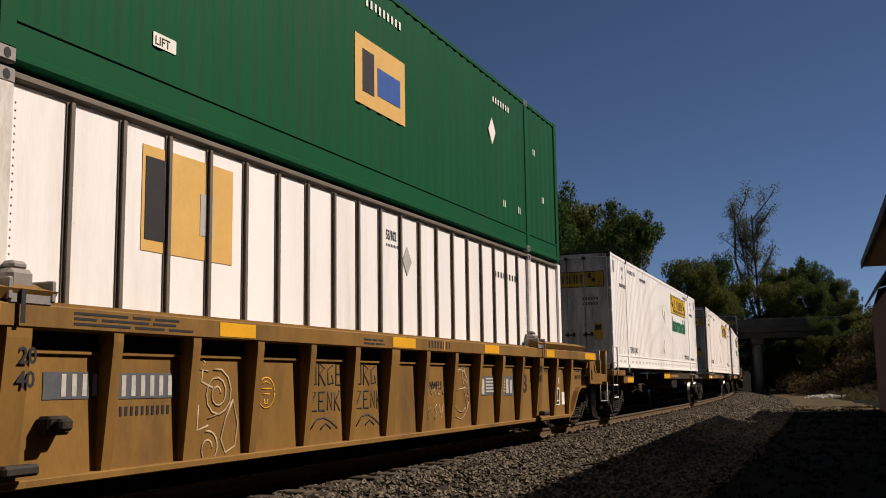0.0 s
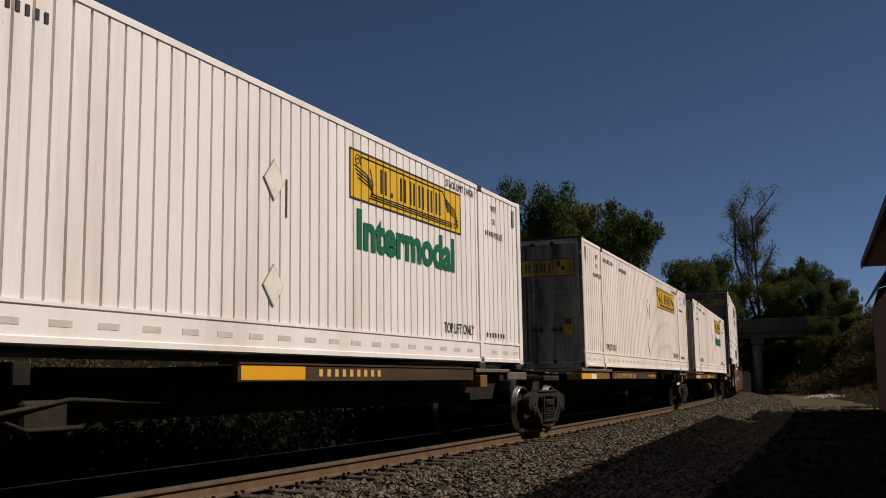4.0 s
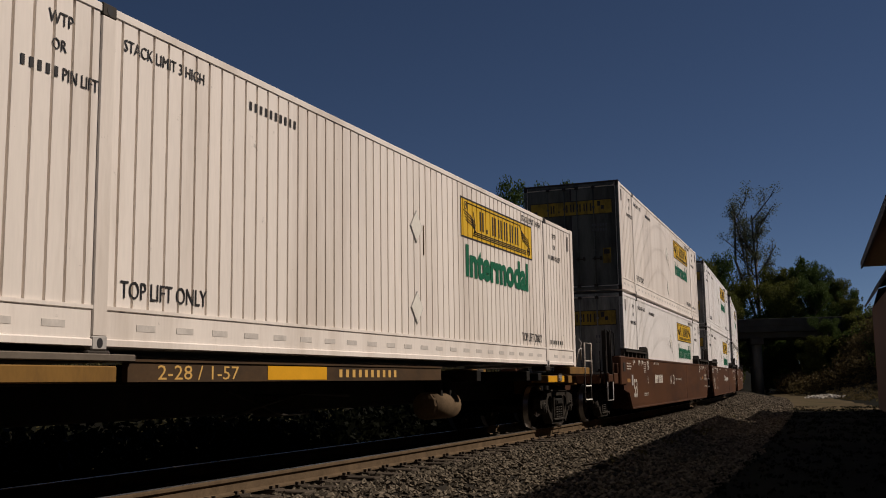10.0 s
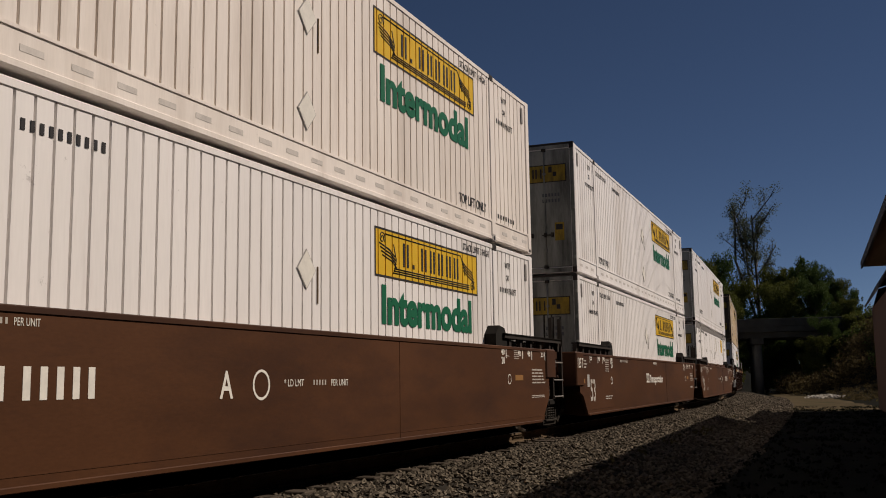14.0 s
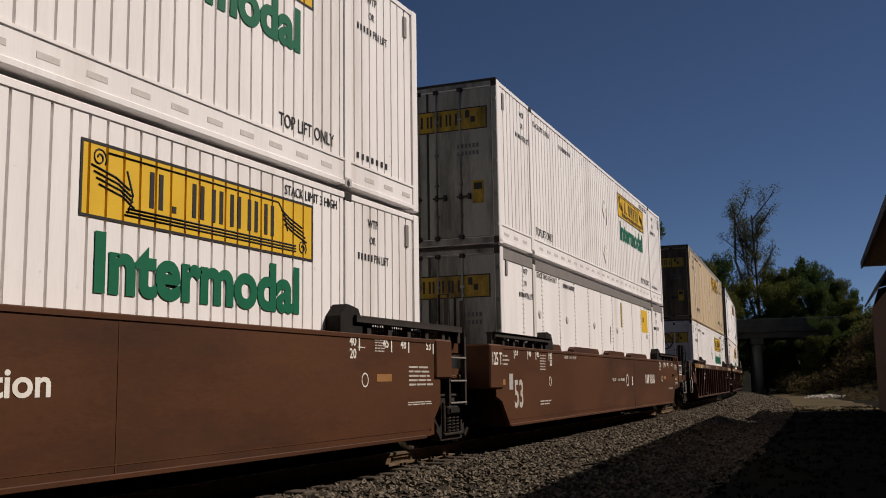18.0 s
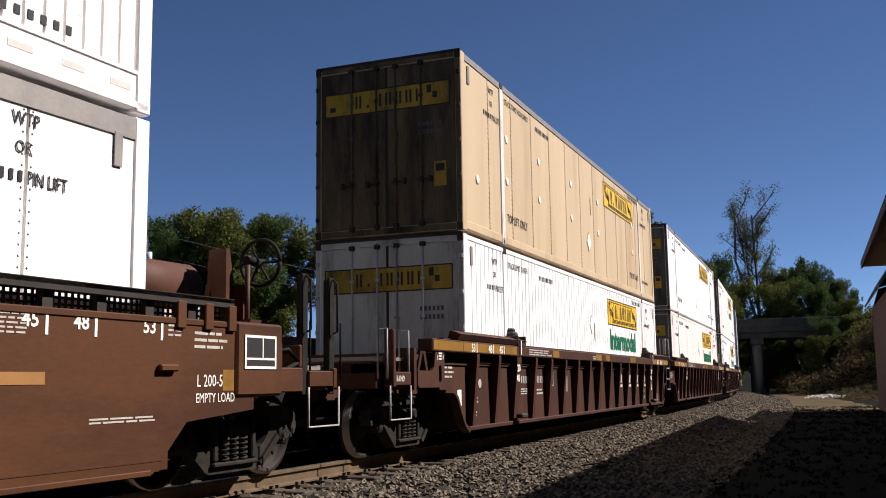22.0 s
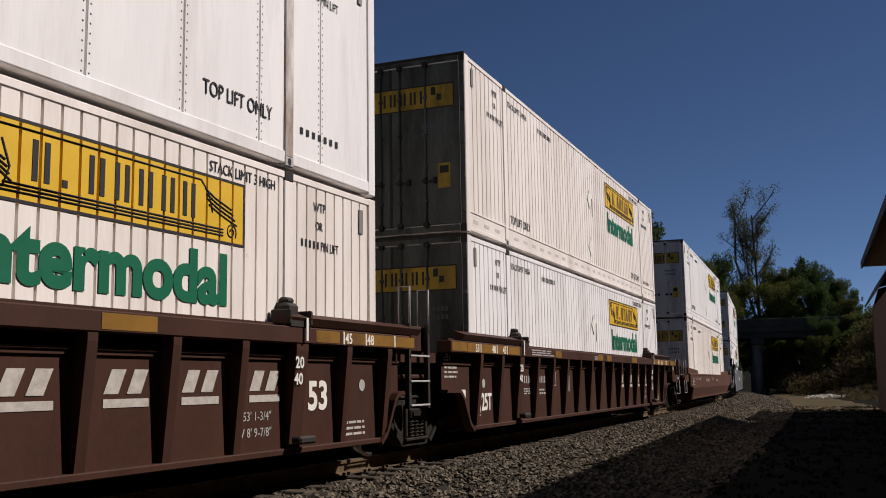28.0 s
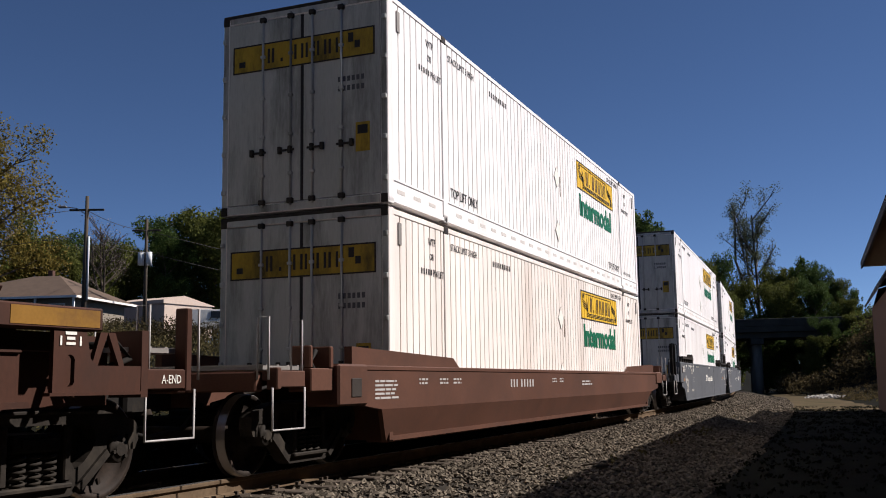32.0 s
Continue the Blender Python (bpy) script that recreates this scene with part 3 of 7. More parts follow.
        bars(c, 4.04, 2.50, 0.95, 0.12, M_INK, y, 1, 10, ragged=0)
        bars(c, -6.3, 0.42, 0.9, 0.1, M_INK, y, 1, 7, ragged=0)
        for sx in (7.72, -7.72):
            put("data_plate", cached("data_plate", lambda: boxes((-0.05, 0.05, 0, 0.012, 0, 0.30), bevel=0.004), M_GREY), c, pose(sx, y, 2.42))
        for z in (0.84,) if style == "plate" and marks == 1 else (0.74, 1.87) if marks == 1 else (0.76,) if marks == 2 else ():
            put("placard_holder", cached("placard_holder", placard_holder, [M_TAPE, M_LETTER]), c, pose(-0.07, y, z), "white diamond placard holder")
        put("seal_stripe", cached("seal_stripe", lambda: boxes((-0.012, 0.012, 0, 0.006, 0, 0.42)), M_RUST), c, pose(-0.32, y, 1.5))
    return c


def scribble(parent, lines, x, z, k, mat, y, name="graffiti", r=0.012):
    """Hand-drawn strokes on a near side: lines of points in a square of size k."""
    bm = bmesh.new()
    for ln in lines:
        pipe(bm, [(x - u * k, y + 0.002, z + v * k) for u, v in ln], r, 4)
    for v in bm.verts:
        v.co.y = y + 0.0012 + (v.co.y - y - 0.002) * 0.06
    return part(name, bm, mat, parent)


def ochre_graffiti(w, y):
    scribble(w, [swirl(0.36, 0.60, 0.05, 0.25, 2.3), [(0.02, 1.0), (0.16, 0.9), (0.06, 0.84), (0.2, 0.82)], [(0.12, 0.84), (0.1, 0.72), (0.28, 0.66)], [(0.06, 0.5), (0.04, 0.26), (0.22, 0.30)], [(0.2, 0.36), (0.45, 0.42), (0.62, 0.54), (0.70, 0.3), (0.66, 0.08), (0.5, 0.02), (0.42, 0.16), (0.5, 0.36), (0.62, 0.54)],
                 swirl(0.22, 0.08, 0.06, 0.17, 1.3)], 3.86, 0.30, 0.95, M_CHALK, y, r=0.013)
    scribble(w, [swirl(0.5, 0.5, 0.45, 0.46, 1.0), [(0.2, 0.62), (0.8, 0.62)], [(0.3, 0.76), (0.5, 0.84), (0.7, 0.76)], [(0.32, 0.46), (0.68, 0.46)], [(0.42, 0.32), (0.42, 0.18), (0.58, 0.18), (0.58, 0.32)]], 2.87, 0.70, 0.34, M_AMBER, y, r=0.009)
    for x in (1.86, 0.80):
        scribble(w, [[(0.02, 0.66), (0.02, 0.95), (0.18, 0.95), (0.18, 0.66), (0.02, 0.66)], [(0.26, 0.64), (0.26, 0.95), (0.42, 0.88), (0.28, 0.8), (0.44, 0.64)], [(0.66, 0.93), (0.5, 0.86), (0.52, 0.66), (0.66, 0.68), (0.62, 0.79)], [(0.92, 0.95), (0.74, 0.95), (0.74, 0.65), (0.92, 0.65)], [(0.74, 0.8), (0.88, 0.8)],
                     [(0.0, 0.55), (0.18, 0.55), (0.0, 0.30), (0.2, 0.30)], [(0.42, 0.55), (0.26, 0.55), (0.26, 0.30), (0.42, 0.30)], [(0.26, 0.43), (0.38, 0.43)], [(0.5, 0.30), (0.5, 0.55), (0.62, 0.30), (0.62, 0.55)], [(0.70, 0.55), (0.70, 0.28)], [(0.84, 0.56), (0.72, 0.42), (0.86, 0.28)],
                     [(0.02, 0.04), (0.2, 0.18), (0.4, 0.2), (0.58, 0.14), (0.78, 0.04)], [(0.3, 0.04), (0.45, 0.12), (0.6, 0.04)]], x, 0.42, 0.80, M_INK, y, r=0.015)
    scribble(w, [[(0.02, 0.5), (0.1, 0.62), (0.2, 0.5)], [(0.36, 0.62), (0.26, 0.56), (0.36, 0.5)], [(0.54, 0.62), (0.44, 0.62), (0.44, 0.5), (0.54, 0.5)], [(0.64, 0.5), (0.64, 0.62), (0.76, 0.56), (0.64, 0.5)],
                 [(0.04, 0.1), (0.04, 0.34), (0.16, 0.3), (0.05, 0.22)], [(0.40, 0.34), (0.3, 0.28), (0.4, 0.18), (0.28, 0.1)], [(0.5, 0.34), (0.58, 0.1), (0.66, 0.34)], [(0.74, 0.08), (0.78, 0.12), (0.82, 0.06)]], -1.27, 0.36, 0.85, M_CHALK, y, r=0.012)
    words("NWF13", w, -1.36, 0.86, 0.11, M_INK, y=y, bold=0.002, narrow=0.85)
    scribble(w, [swirl(0.35, 0.5, 0.36, 0.37, 0.85), [(0.02, 0.25), (0.22, 0.8), (0.40, 0.95), (0.62, 0.7)], [(0.1, 0.5), (0.6, 0.55)], [(0.38, 0.95), (0.62, 0.2)], [(0.50, 0.95), (0.74, 0.3)], [(0.42, 0.84), (0.56, 0.8)], [(0.46, 0.7), (0.6, 0.66)], [(0.5, 0.56), (0.64, 0.52)], [(0.55, 0.42), (0.7, 0.38)], [(0.1, 0.06), (0.35, 0.0), (0.6, 0.12), (0.72, 0.3)]], -2.2, 0.40, 0.86, M_CHALK, y, r=0.013)
    flag = part("painted_flag", boxes((-3.92, -3.27, y, y + 0.004, 0.745, 1.04), (-4.87, -4.10, y, y + 0.004, 0.72, 1.04)), M_SLATE, w, "faded dark painted patch with pale bands")
    part("flag_stripes", boxes(*[(-3.9, -3.55, y + 0.004, y + 0.007, 0.79 + 0.05 * i, 0.815 + 0.05 * i) for i in range(5)], (-3.48, -3.36, y + 0.004, y + 0.007, 0.76, 1.0), *[(-4.45, -4.14, y + 0.004, y + 0.007, 0.79 + 0.05 * i, 0.815 + 0.05 * i) for i in range(5)], (-4.62, -4.5, y + 0.004, y + 0.007, 0.76, 1.0), (-4.80, -4.70, y + 0.004, y + 0.007, 0.76, 0.98)), M_FAINT, flag)
    part("round_label", boxes((-7.62, -7.54, y, y + 0.004, 0.90, 1.02)), M_FAINT, w)
    part("data_board", boxes((-7.58, -7.13, y, y + 0.004, 0.50, 0.82)), M_INK, w)
    part("board_frame", boxes((-7.60, -7.11, y + 0.004, y + 0.007, 0.49, 0.51), (-7.60, -7.11, y + 0.004, y + 0.007, 0.80, 0.825), (-7.60, -7.58, y + 0.004, y + 0.007, 0.51, 0.80), (-7.13, -7.11, y + 0.004, y + 0.007, 0.51, 0.80), (-7.58, -7.13, y + 0.004, y + 0.007, 0.56, 0.58), (-7.48, -7.465, y + 0.004, y + 0.007, 0.58, 0.80)), M_LETTER, w)
    part("notice", boxes((-7.96, -7.76, y, y + 0.004, 0.49, 0.73)), M_LETTER, w)
    words("45", w, -6.66, 1.10, 0.13, M_INK, y=y)
    words("48", w, -7.24, 1.10, 0.13, M_INK, y=y)
    words("53", w, -7.80, 1.10, 0.13, M_INK, y=y)
    words("IW 8' 9-7/8\"", w, -8.75, 0.98, 0.10, M_INK, y=y)
    bars(w, -8.75, 1.12, 0.75, 0.1, M_INK, y, 1, 8, ragged=0)
    part("label", boxes((-8.62, -8.4, y, y + 0.004, 1.12, 1.3)), M_PANEL, w)


def gold_squares(low, top):
    y = CW / 2
    part("gold_square", boxes((-0.78, 0.68, y - 0.010, y - 0.004, 1.12, 2.02)), M_GOLD, top, "gold painted square")
    part("emblem_block", boxes((0.16, 0.48, y - 0.004, y, 1.30, 1.86)), M_INK, top)
    part("emblem_block", boxes((-0.62, 0.06, y - 0.004, y, 1.34, 1.72)), M_BLUE, top)
    part("gold_square", boxes((3.2, 4.54, y - 0.040, y - 0.034, 1.72, 2.66)), M_GOLD, low, "faded gold painted square")
    part("emblem_block", boxes((4.2, 4.50, y - 0.034, y - 0.030, 1.82, 2.56)), M_INK, low)
    part("emblem_block", boxes((3.52, 3.72, y - 0.034, y - 0.030, 1.95, 2.35)), M_TAPE, low)
    part("label", boxes((4.16, 4.48, y - 0.010, y - 0.004, 0.63, 0.76)), M_LETTER, top)
    words("LIFT", top, 4.46, 0.65, 0.085, M_INK, y=y - 0.004)
    bars(top, 5.3, 1.0, 0.5, 0.2, M_LETTER, y - 0.008, 1, 3, ragged=0)
    bars(top, -4.3, 2.4, 0.9, 0.13, M_LETTER, y - 0.008, 1, 7, ragged=0)
    bars(top, 0.4, 2.45, 1.1, 0.15, M_LETTER, y - 0.008, 1, 9, ragged=0.3)
    part("diamond_label", diamond(-4.27, 1.88, 0.24, y - 0.010)(), M_LETTER, top)
    for x, z in ((-4.75, 0.62), (-5.55, 0.62), (-6.5, 1.9), (-7.0, 1.05)):
        bars(top, x, z, 0.16, 0.16, M_LETTER, y - 0.008, 1, 2, ragged=0)
    part("diamond_label", diamond(-0.86, 2.2, 0.2, y - 0.036)(), M_TAPE, low)
    part("diamond_label", diamond(0.65, 0.9, 0.2, y - 0.036)(), M_TAPE, low)
    words("53/102", low, -0.22, 2.43, 0.13, M_INK, y=y - 0.038, narrow=0.62, bold=0.003)
    bars(low, -0.22, 2.33, 0.42, 0.05, M_INK, y - 0.038, 1, 9, ragged=0)
    bars(low, -4.3, 2.3, 1.3, 0.13, M_INK, y - 0.036, 1, 9, ragged=0)


# ---------------------------------------------------------------- trucks and wheels
def lathe(bm, profile, seg=28, mi=0):
    """Turn (y, r) pairs about the y axis."""
    rings = []
    for y, r in profile:
        rings.append([bm.verts.new((r * math.cos(a), y, r * math.sin(a))) for a in [2 * math.pi * i / seg for i in range(seg)]])
    for a, b in zip(rings, rings[1:]):
        for i in range(seg):
            f = bm.faces.new((a[i], a[(i + 1) % seg], b[(i + 1) % seg], b[i]))
            f.material_index, f.smooth = mi, True
    bm.faces.new(rings[0][::-1])
    bm.faces.new(rings[-1])


def wheel_mesh():
    bm = bmesh.new()
    # from the flange inside to the rim's outer face
    lathe(bm, [(-0.03, 0.12), (-0.03, 0.40), (-0.028, 0.452), (-0.008, 0.455), (0.006, WHEEL_R), (0.10, WHEEL_R - 0.004), (0.105, WHEEL_R - 0.012), (0.105, WHEEL_R - 0.055), (0.06, WHEEL_R - 0.065),
               (0.035, 0.24), (0.06, 0.13), (0.11, 0.115), (0.115, 0.08)], 36)
    bmesh.ops.recalc_face_normals(bm, faces=bm.faces)
    for f in bm.faces:
        c = f.calc_center_median()
        r = math.hypot(c.x, c.z)
        if r > WHEEL_R - 0.016 and 0.0 < c.y:
            f.material_index = 1
    # casting marks that show the turning
    for a in range(0, 360, 60):
        m = pose(0, 0, 0, 0, a, 0) @ Matrix.Translation((0.28, 0.052, 0))
        bmesh.ops.create_cube(bm, size=1.0, matrix=m @ Matrix.Diagonal((0.05, 0.012, 0.03, 1)))
    return bm


def axle_mesh():
    bm = bmesh.new()
    lathe(bm, [(-1.02, 0.07), (-0.8, 0.075), (-0.6, 0.095), (0, 0.085), (0.6, 0.095), (0.8, 0.075), (1.02, 0.07)], 14)
    bmesh.ops.recalc_face_normals(bm, faces=bm.faces)
    return bm


def bearing_cap():
    bm = bmesh.new()
    lathe(bm, [(0.93, 0.115), (1.06, 0.115), (1.075, 0.10), (1.075, 0.06), (1.095, 0.055)], 18)
    bmesh.ops.recalc_face_normals(bm, faces=bm.faces)
    for a in (90, 210, 330):
        x, z = 0.08 * math.cos(radians(a)), 0.08 * math.sin(radians(a))
        rod(bm, (x, 1.07, z), (x, 1.10, z), 0.018, 6)
    return bm


def pierced(bm, outer, holes, y0, y1):
    """A plate of one outline with openings, from y0 to y1."""
    loops = []
    for pts in [outer] + holes:
        vs = [bm.verts.new((x, y0, z)) for x, z in pts]
        loops += [bm.edges.new((vs[i], vs[(i + 1) % len(vs)])) for i in range(len(vs))]
    g = bmesh.ops.triangle_fill(bm, use_beauty=True, edges=loops)
    faces = [f for f in g["geom"] if isinstance(f, bmesh.types.BMFace)]
    ex = bmesh.ops.extrude_face_region(bm, geom=faces)
    for v in [e for e in ex["geom"] if isinstance(e, bmesh.types.BMVert)]:
        v.co.y = y1
    bmesh.ops.recalc_face_normals(bm, faces=bm.faces)


def side_frame():
    """A cast three-piece truck's side frame, with its two windows and the spring opening."""
    bm = bmesh.new()
    half = [(0.0, 0.77), (0.50, 0.77), (0.72, 0.755), (0.95, 0.70), (1.08, 0.67), (1.13, 0.62), (1.14, 0.50), (1.10, 0.42), (1.03, 0.42), (1.01, 0.55), (0.78, 0.55), (0.76, 0.42), (0.70, 0.36), (0.60, 0.27), (0.46, 0.14), (0.38, 0.10), (0.0, 0.10)]
    outer = half + [(-x, z) for x, z in half[-2:0:-1]]
    holes = []
    for s in (1, -1):
        holes.append([(s * x, z) for x, z in ((0.40, 0.65), (0.52, 0.66), (0.62, 0.61), (0.645, 0.53), (0.60, 0.44), (0.51, 0.35), (0.42, 0.30), (0.38, 0.36), (0.37, 0.55))])
    holes.append([(-0.27, 0.66), (0.27, 0.66), (0.28, 0.55), (0.27, 0.205), (-0.27, 0.205), (-0.28, 0.55)])
    pierced(bm, outer, holes, 0.90, 1.05)
    box(bm, -0.36, 0.36, 0.86, 1.10, 0.165, 0.21, 0.012)                         # spring seat
    box(bm, -0.62, 0.62, 0.955, 1.075, 0.735, 0.78, 0.015)                       # top flange
    for s in (1, -1):
        box(bm, s * 0.31 - 0.035, s * 0.31 + 0.035, 1.04, 1.085, 0.22, 0.66, 0.012)
        box(bm, s * 0.885 - 0.115, s * 0.885 + 0.115, 0.91, 1.04, 0.50, 0.575, 0.012)
        extrude(bm, [(s * 0.74, 0.44), (s * 0.78, 0.39), (s * 0.47, 0.125), (s * 0.42, 0.17)], "y", 1.03, 1.08)
    return bm


def spring():
    bm = bmesh.new()
    pts, n = [], 50
    for i in range(n + 1):
        a = 2 * math.pi * 5 * i / n
        pts.append((0.055 * math.cos(a), 0.055 * math.sin(a), 0.24 * i / n))
    pipe(bm, pts, 0.014, 5)
    return bm


def bolster():
    bm = bmesh.new()
    box(bm, -0.23, 0.23, -1.10, 1.10, 0.46, 0.60, 0.02)
    box(bm, -0.2, 0.2, -0.7, 0.7, 0.58, 0.68, 0.02)
    for s in (1, -1):
        box(bm, -0.17, 0.17, s * 1.10 - 0.02, s * 1.10 + 0.02, 0.50, 0.56)
    return bm


def brake_beam():
    bm = bmesh.new()
    for s in (1, -1):
        rod(bm, (s * 0.40, -0.7, 0.38), (s * 0.40, 0.7, 0.38), 0.03, 6)
        for y in (-0.76, 0.76):
            box(bm, s * 0.41 - 0.03, s * 0.41 + 0.03, y - 0.05, y + 0.05, 0.24, 0.52, 0.01)
    rod(bm, (-0.4, 0, 0.38), (0.4, 0, 0.30), 0.025, 6)
    return bm


def truck(wagon, x, base=0.89):
    """A two-axle truck under a wagon; the turning wheelsets are its sub-parts."""
    t = put("truck", cached("bolster", bolster, M_BLACK), wagon, pose(x, 0, 0))
    for flip in (1, -1):
        put("side_frame", cached("side_frame", side_frame, M_TRUCK), t, Matrix.Diagonal((1, flip, 1, 1)), "dusty cast steel side frame")
        for sx in (-0.15, 0.0, 0.15):
            for sy in ((0.93, 1.04) if flip == 1 else (0.98,)):
                put("spring", cached("spring", spring, M_TRUCK), t, pose(sx, flip * sy, 0.22))
    put("brake_beam", cached("brake_beam", brake_beam, M_BLACK), t)
    for s in (1, -1):
        for flip in (1, -1):
            w = put("wheel", cached("wheel", wheel_mesh, [M_WHEEL, M_TREAD]), t, pose(s * base, flip * 0.74, WHEEL_R, 0, 0, 0 if flip == 1 else 180))
            cap = put("bearing", cached("bearing", bearing_cap, M_TRUCK), t, pose(s * base, 0, WHEEL_R, 0, 0, 0 if flip == 1 else 180))
            if flip == 1:
                WHEELS.append((w, s * base, 0.74, 1))
                WHEELS.append((cap, s * base, 0.0, 1))
        put("axle", cached("axle", axle_mesh, M_WHEEL), t, pose(s * base, 0, WHEEL_R))
    return t


def coupler(wagon, x, way):
    bm = bmesh.new()
    box(bm, x, x + way * 0.75, -0.09, 0.09, 0.72, 0.92, 0.02)
    box(bm, x + way * 0.62, x + way * 0.98, -0.17, 0.14, 0.66, 0.98, 0.04)
    box(bm, x + way * 0.9, x + way * 1.02, 0.04, 0.2, 0.68, 0.96, 0.03)
    pipe(bm, [(x, 0.35, 0.75), (x + way * 0.4, 0.4, 0.52), (x + way * 0.8, 0.3, 0.45), (x + way * 1.1, 0.15, 0.55)], 0.025)
    return part("coupler", bm, M_BLACK, wagon)


# ---------------------------------------------------------------- well cars
SIDE_Y = 1.50


def post_well(label, paint, stripe, lead, tail, nums=(20, 40), marks="white", name="well_car", letter=""):
    """An articulated well unit whose sides have outside posts; lead and tail: 'end' or 'joint'."""
    w = empty(name, label, "rail wagon", "well wagons")
    ink = M_LETTER if marks == "white" else M_INK
    # where the arch over the truck starts, where it is full, and where the side ends
    fore = (8.30, 8.95, 9.25) if lead == "end" else (8.26, 8.85, 9.35)
    aft = (7.95, 8.90, 9.25) if tail == "end" else (7.94, 8.45, 8.58)
    nose, heel = (9.85 if lead == "end" else fore[2]), (9.85 if tail == "end" else aft[2])
    kk = paint.name + lead + tail
    for f in (1, -1):
        m = Matrix.Diagonal((1, f, 1, 1))

        def plate():
            bm = bmesh.new()
            front, back = arch(*fore), [(-x, z) for x, z in arch(*aft)]
            extrude(bm, front + [(fore[2], 1.20), (-aft[2], 1.20)] + back[::-1], "y", SIDE_Y - 0.18, SIDE_Y - 0.15)
            return bm
        put("side_sheet", cached("side_sheet|" + kk, plate, paint), w, m)

        # black strip set in the slot as the shade under the chord
        put("slot_plate", cached("slot_plate|" + kk, lambda: boxes((-aft[2], fore[2], SIDE_Y - 0.198, SIDE_Y - 0.192, 1.15, 1.39)), M_BLACK), w, m)
        put("sheet_flange", cached("sheet_flange|" + kk, lambda: boxes((-aft[2], fore[2], SIDE_Y - 0.19, SIDE_Y - 0.125, 1.195, 1.23), bevel=0.006), paint), w, m)

        def chord():
            bm = bmesh.new()
            box(bm, -heel - 0.04, nose + 0.04, SIDE_Y - 0.2, SIDE_Y + 0.02, 1.37, 1.545, 0.012)
            return bm
        put("top_chord", cached("top_chord|" + kk, chord, paint), w, m)

        def sill():
            bm = bmesh.new()
            box(bm, -aft[0], fore[0], SIDE_Y - 0.17, SIDE_Y - 0.06, 0.235, 0.30, 0.01)
            for a, sgn in ((fore, 1), (aft, -1)):
                rim = arch(*a)
                outer = [(x + 0.03, z - 0.045) for x, z in rim]
                extrude(bm, [(sgn * x, z) for x, z in rim + outer[::-1]], "y", SIDE_Y - 0.18, SIDE_Y - 0.05)
            return bm
        put("bottom_sill", cached("bottom_sill|" + kk, sill, paint), w, m)

        def post(half, deep=0.0):
            def make():
                bm = bmesh.new()
                extrude(bm, [(SIDE_Y - 0.15, 0.27), (SIDE_Y - 0.09, 0.28), (SIDE_Y - 0.075, 0.42), (SIDE_Y + 0.008, 1.30), (SIDE_Y + 0.008, 1.37), (SIDE_Y - 0.15, 1.37)], "x", -half, half)
                return bm
            return make
        for i in range(-8, 9):
            x = i * 1.009
            wide = i in (-6, 0, 6)
            if abs(x) < 8.3:
                put("side_post", cached("side_post|%s%s" % (paint.name, wide), post(0.115 if wide else 0.056), paint), w, m @ pose(x, 0, 0))

        def inner():
            bm = bmesh.new()
            box(bm, -8.5, 9.2, SIDE_Y - 0.2, SIDE_Y - 0.1, 1.535, 1.58)
            if paint is not M_YELLOWCAR:
                rod(bm, (-8.0, SIDE_Y - 0.12, 1.25), (8.0, SIDE_Y - 0.12, 1.25), 0.018, 6)
            return bm
        put("pipe_run", cached("pipe_run|" + paint.name, inner, paint), w, m)

        def guide(s):
            def make():
                bm = bmesh.new()
                a, b = sorted((s * 5.75, s * 8.9))
                extrude(bm, [(SIDE_Y - 0.16, 1.58), (SIDE_Y + 0.0, 1.56), (SIDE_Y + 0.05, 1.64), (SIDE_Y - 0.12, 1.70)], "x", a, b)
                return bm
            return make

        def lock(s):
            def make():
                bm = bmesh.new()
                x = s * 5.98
                box(bm, x - 0.2, x + 0.2, SIDE_Y - 0.3, SIDE_Y + 0.03, 1.53, 1.62, 0.015)
                box(bm, x - 0.12, x + 0.12, SIDE_Y - 0.26, SIDE_Y - 0.06, 1.6, 1.80, 0.035)
                box(bm, x - 0.09, x + 0.07, SIDE_Y - 0.22, SIDE_Y - 0.1, 1.79, 1.86, 0.025)
                for d in (-0.2, 0.2):
                    box(bm, x + d - 0.025, x + d + 0.025, SIDE_Y - 0.2, SIDE_Y + 0.04, 1.56, 1.72, 0.01)
                return bm
            return make
        for s in (1, -1):
            put("guide_rail", cached("guide_rail|%s%d" % (paint.name, s), guide(s), paint), w, m)
            if f == 1:
                put("container_lock", cached("container_lock%d|" % s + paint.name, lock(s), M_GREY if paint is M_YELLOWCAR else M_DARK), w, None, "cast steel locking pedestal")
            put("side_bracket", cached("side_bracket%d" % s, lambda s=s: boxes((s * 6.05 - 0.16, s * 6.05 + 0.16, SIDE_Y - 0.03, SIDE_Y + 0.09, 0.34, 0.42), bevel=0.02), M_DARK), w, m)

    def floor():
        bm = bmesh.new()
        box(bm, -8.2, 8.2, -1.35, 1.35, 0.24, 0.30)
        for s in (1, -1):
            box(bm, s * 8.2 - 0.05, s * 8.2 + 0.05, -1.35, 1.35, 0.25, 1.3)
            box(bm, min(s * 8.2, s * 9.9), max(s * 8.2, s * 9.9), -1.33, 1.33, 1.22, 1.36)
            box(bm, s * 9.7 - 0.3, s * 9.7 + 0.3, -0.35, 0.35, 0.68, 1.22)
            box(bm, min(s * 8.3, s * 9.9), max(s * 8.3, s * 9.9), -1.28, -1.2, 0.9, 1.3)
        return bm
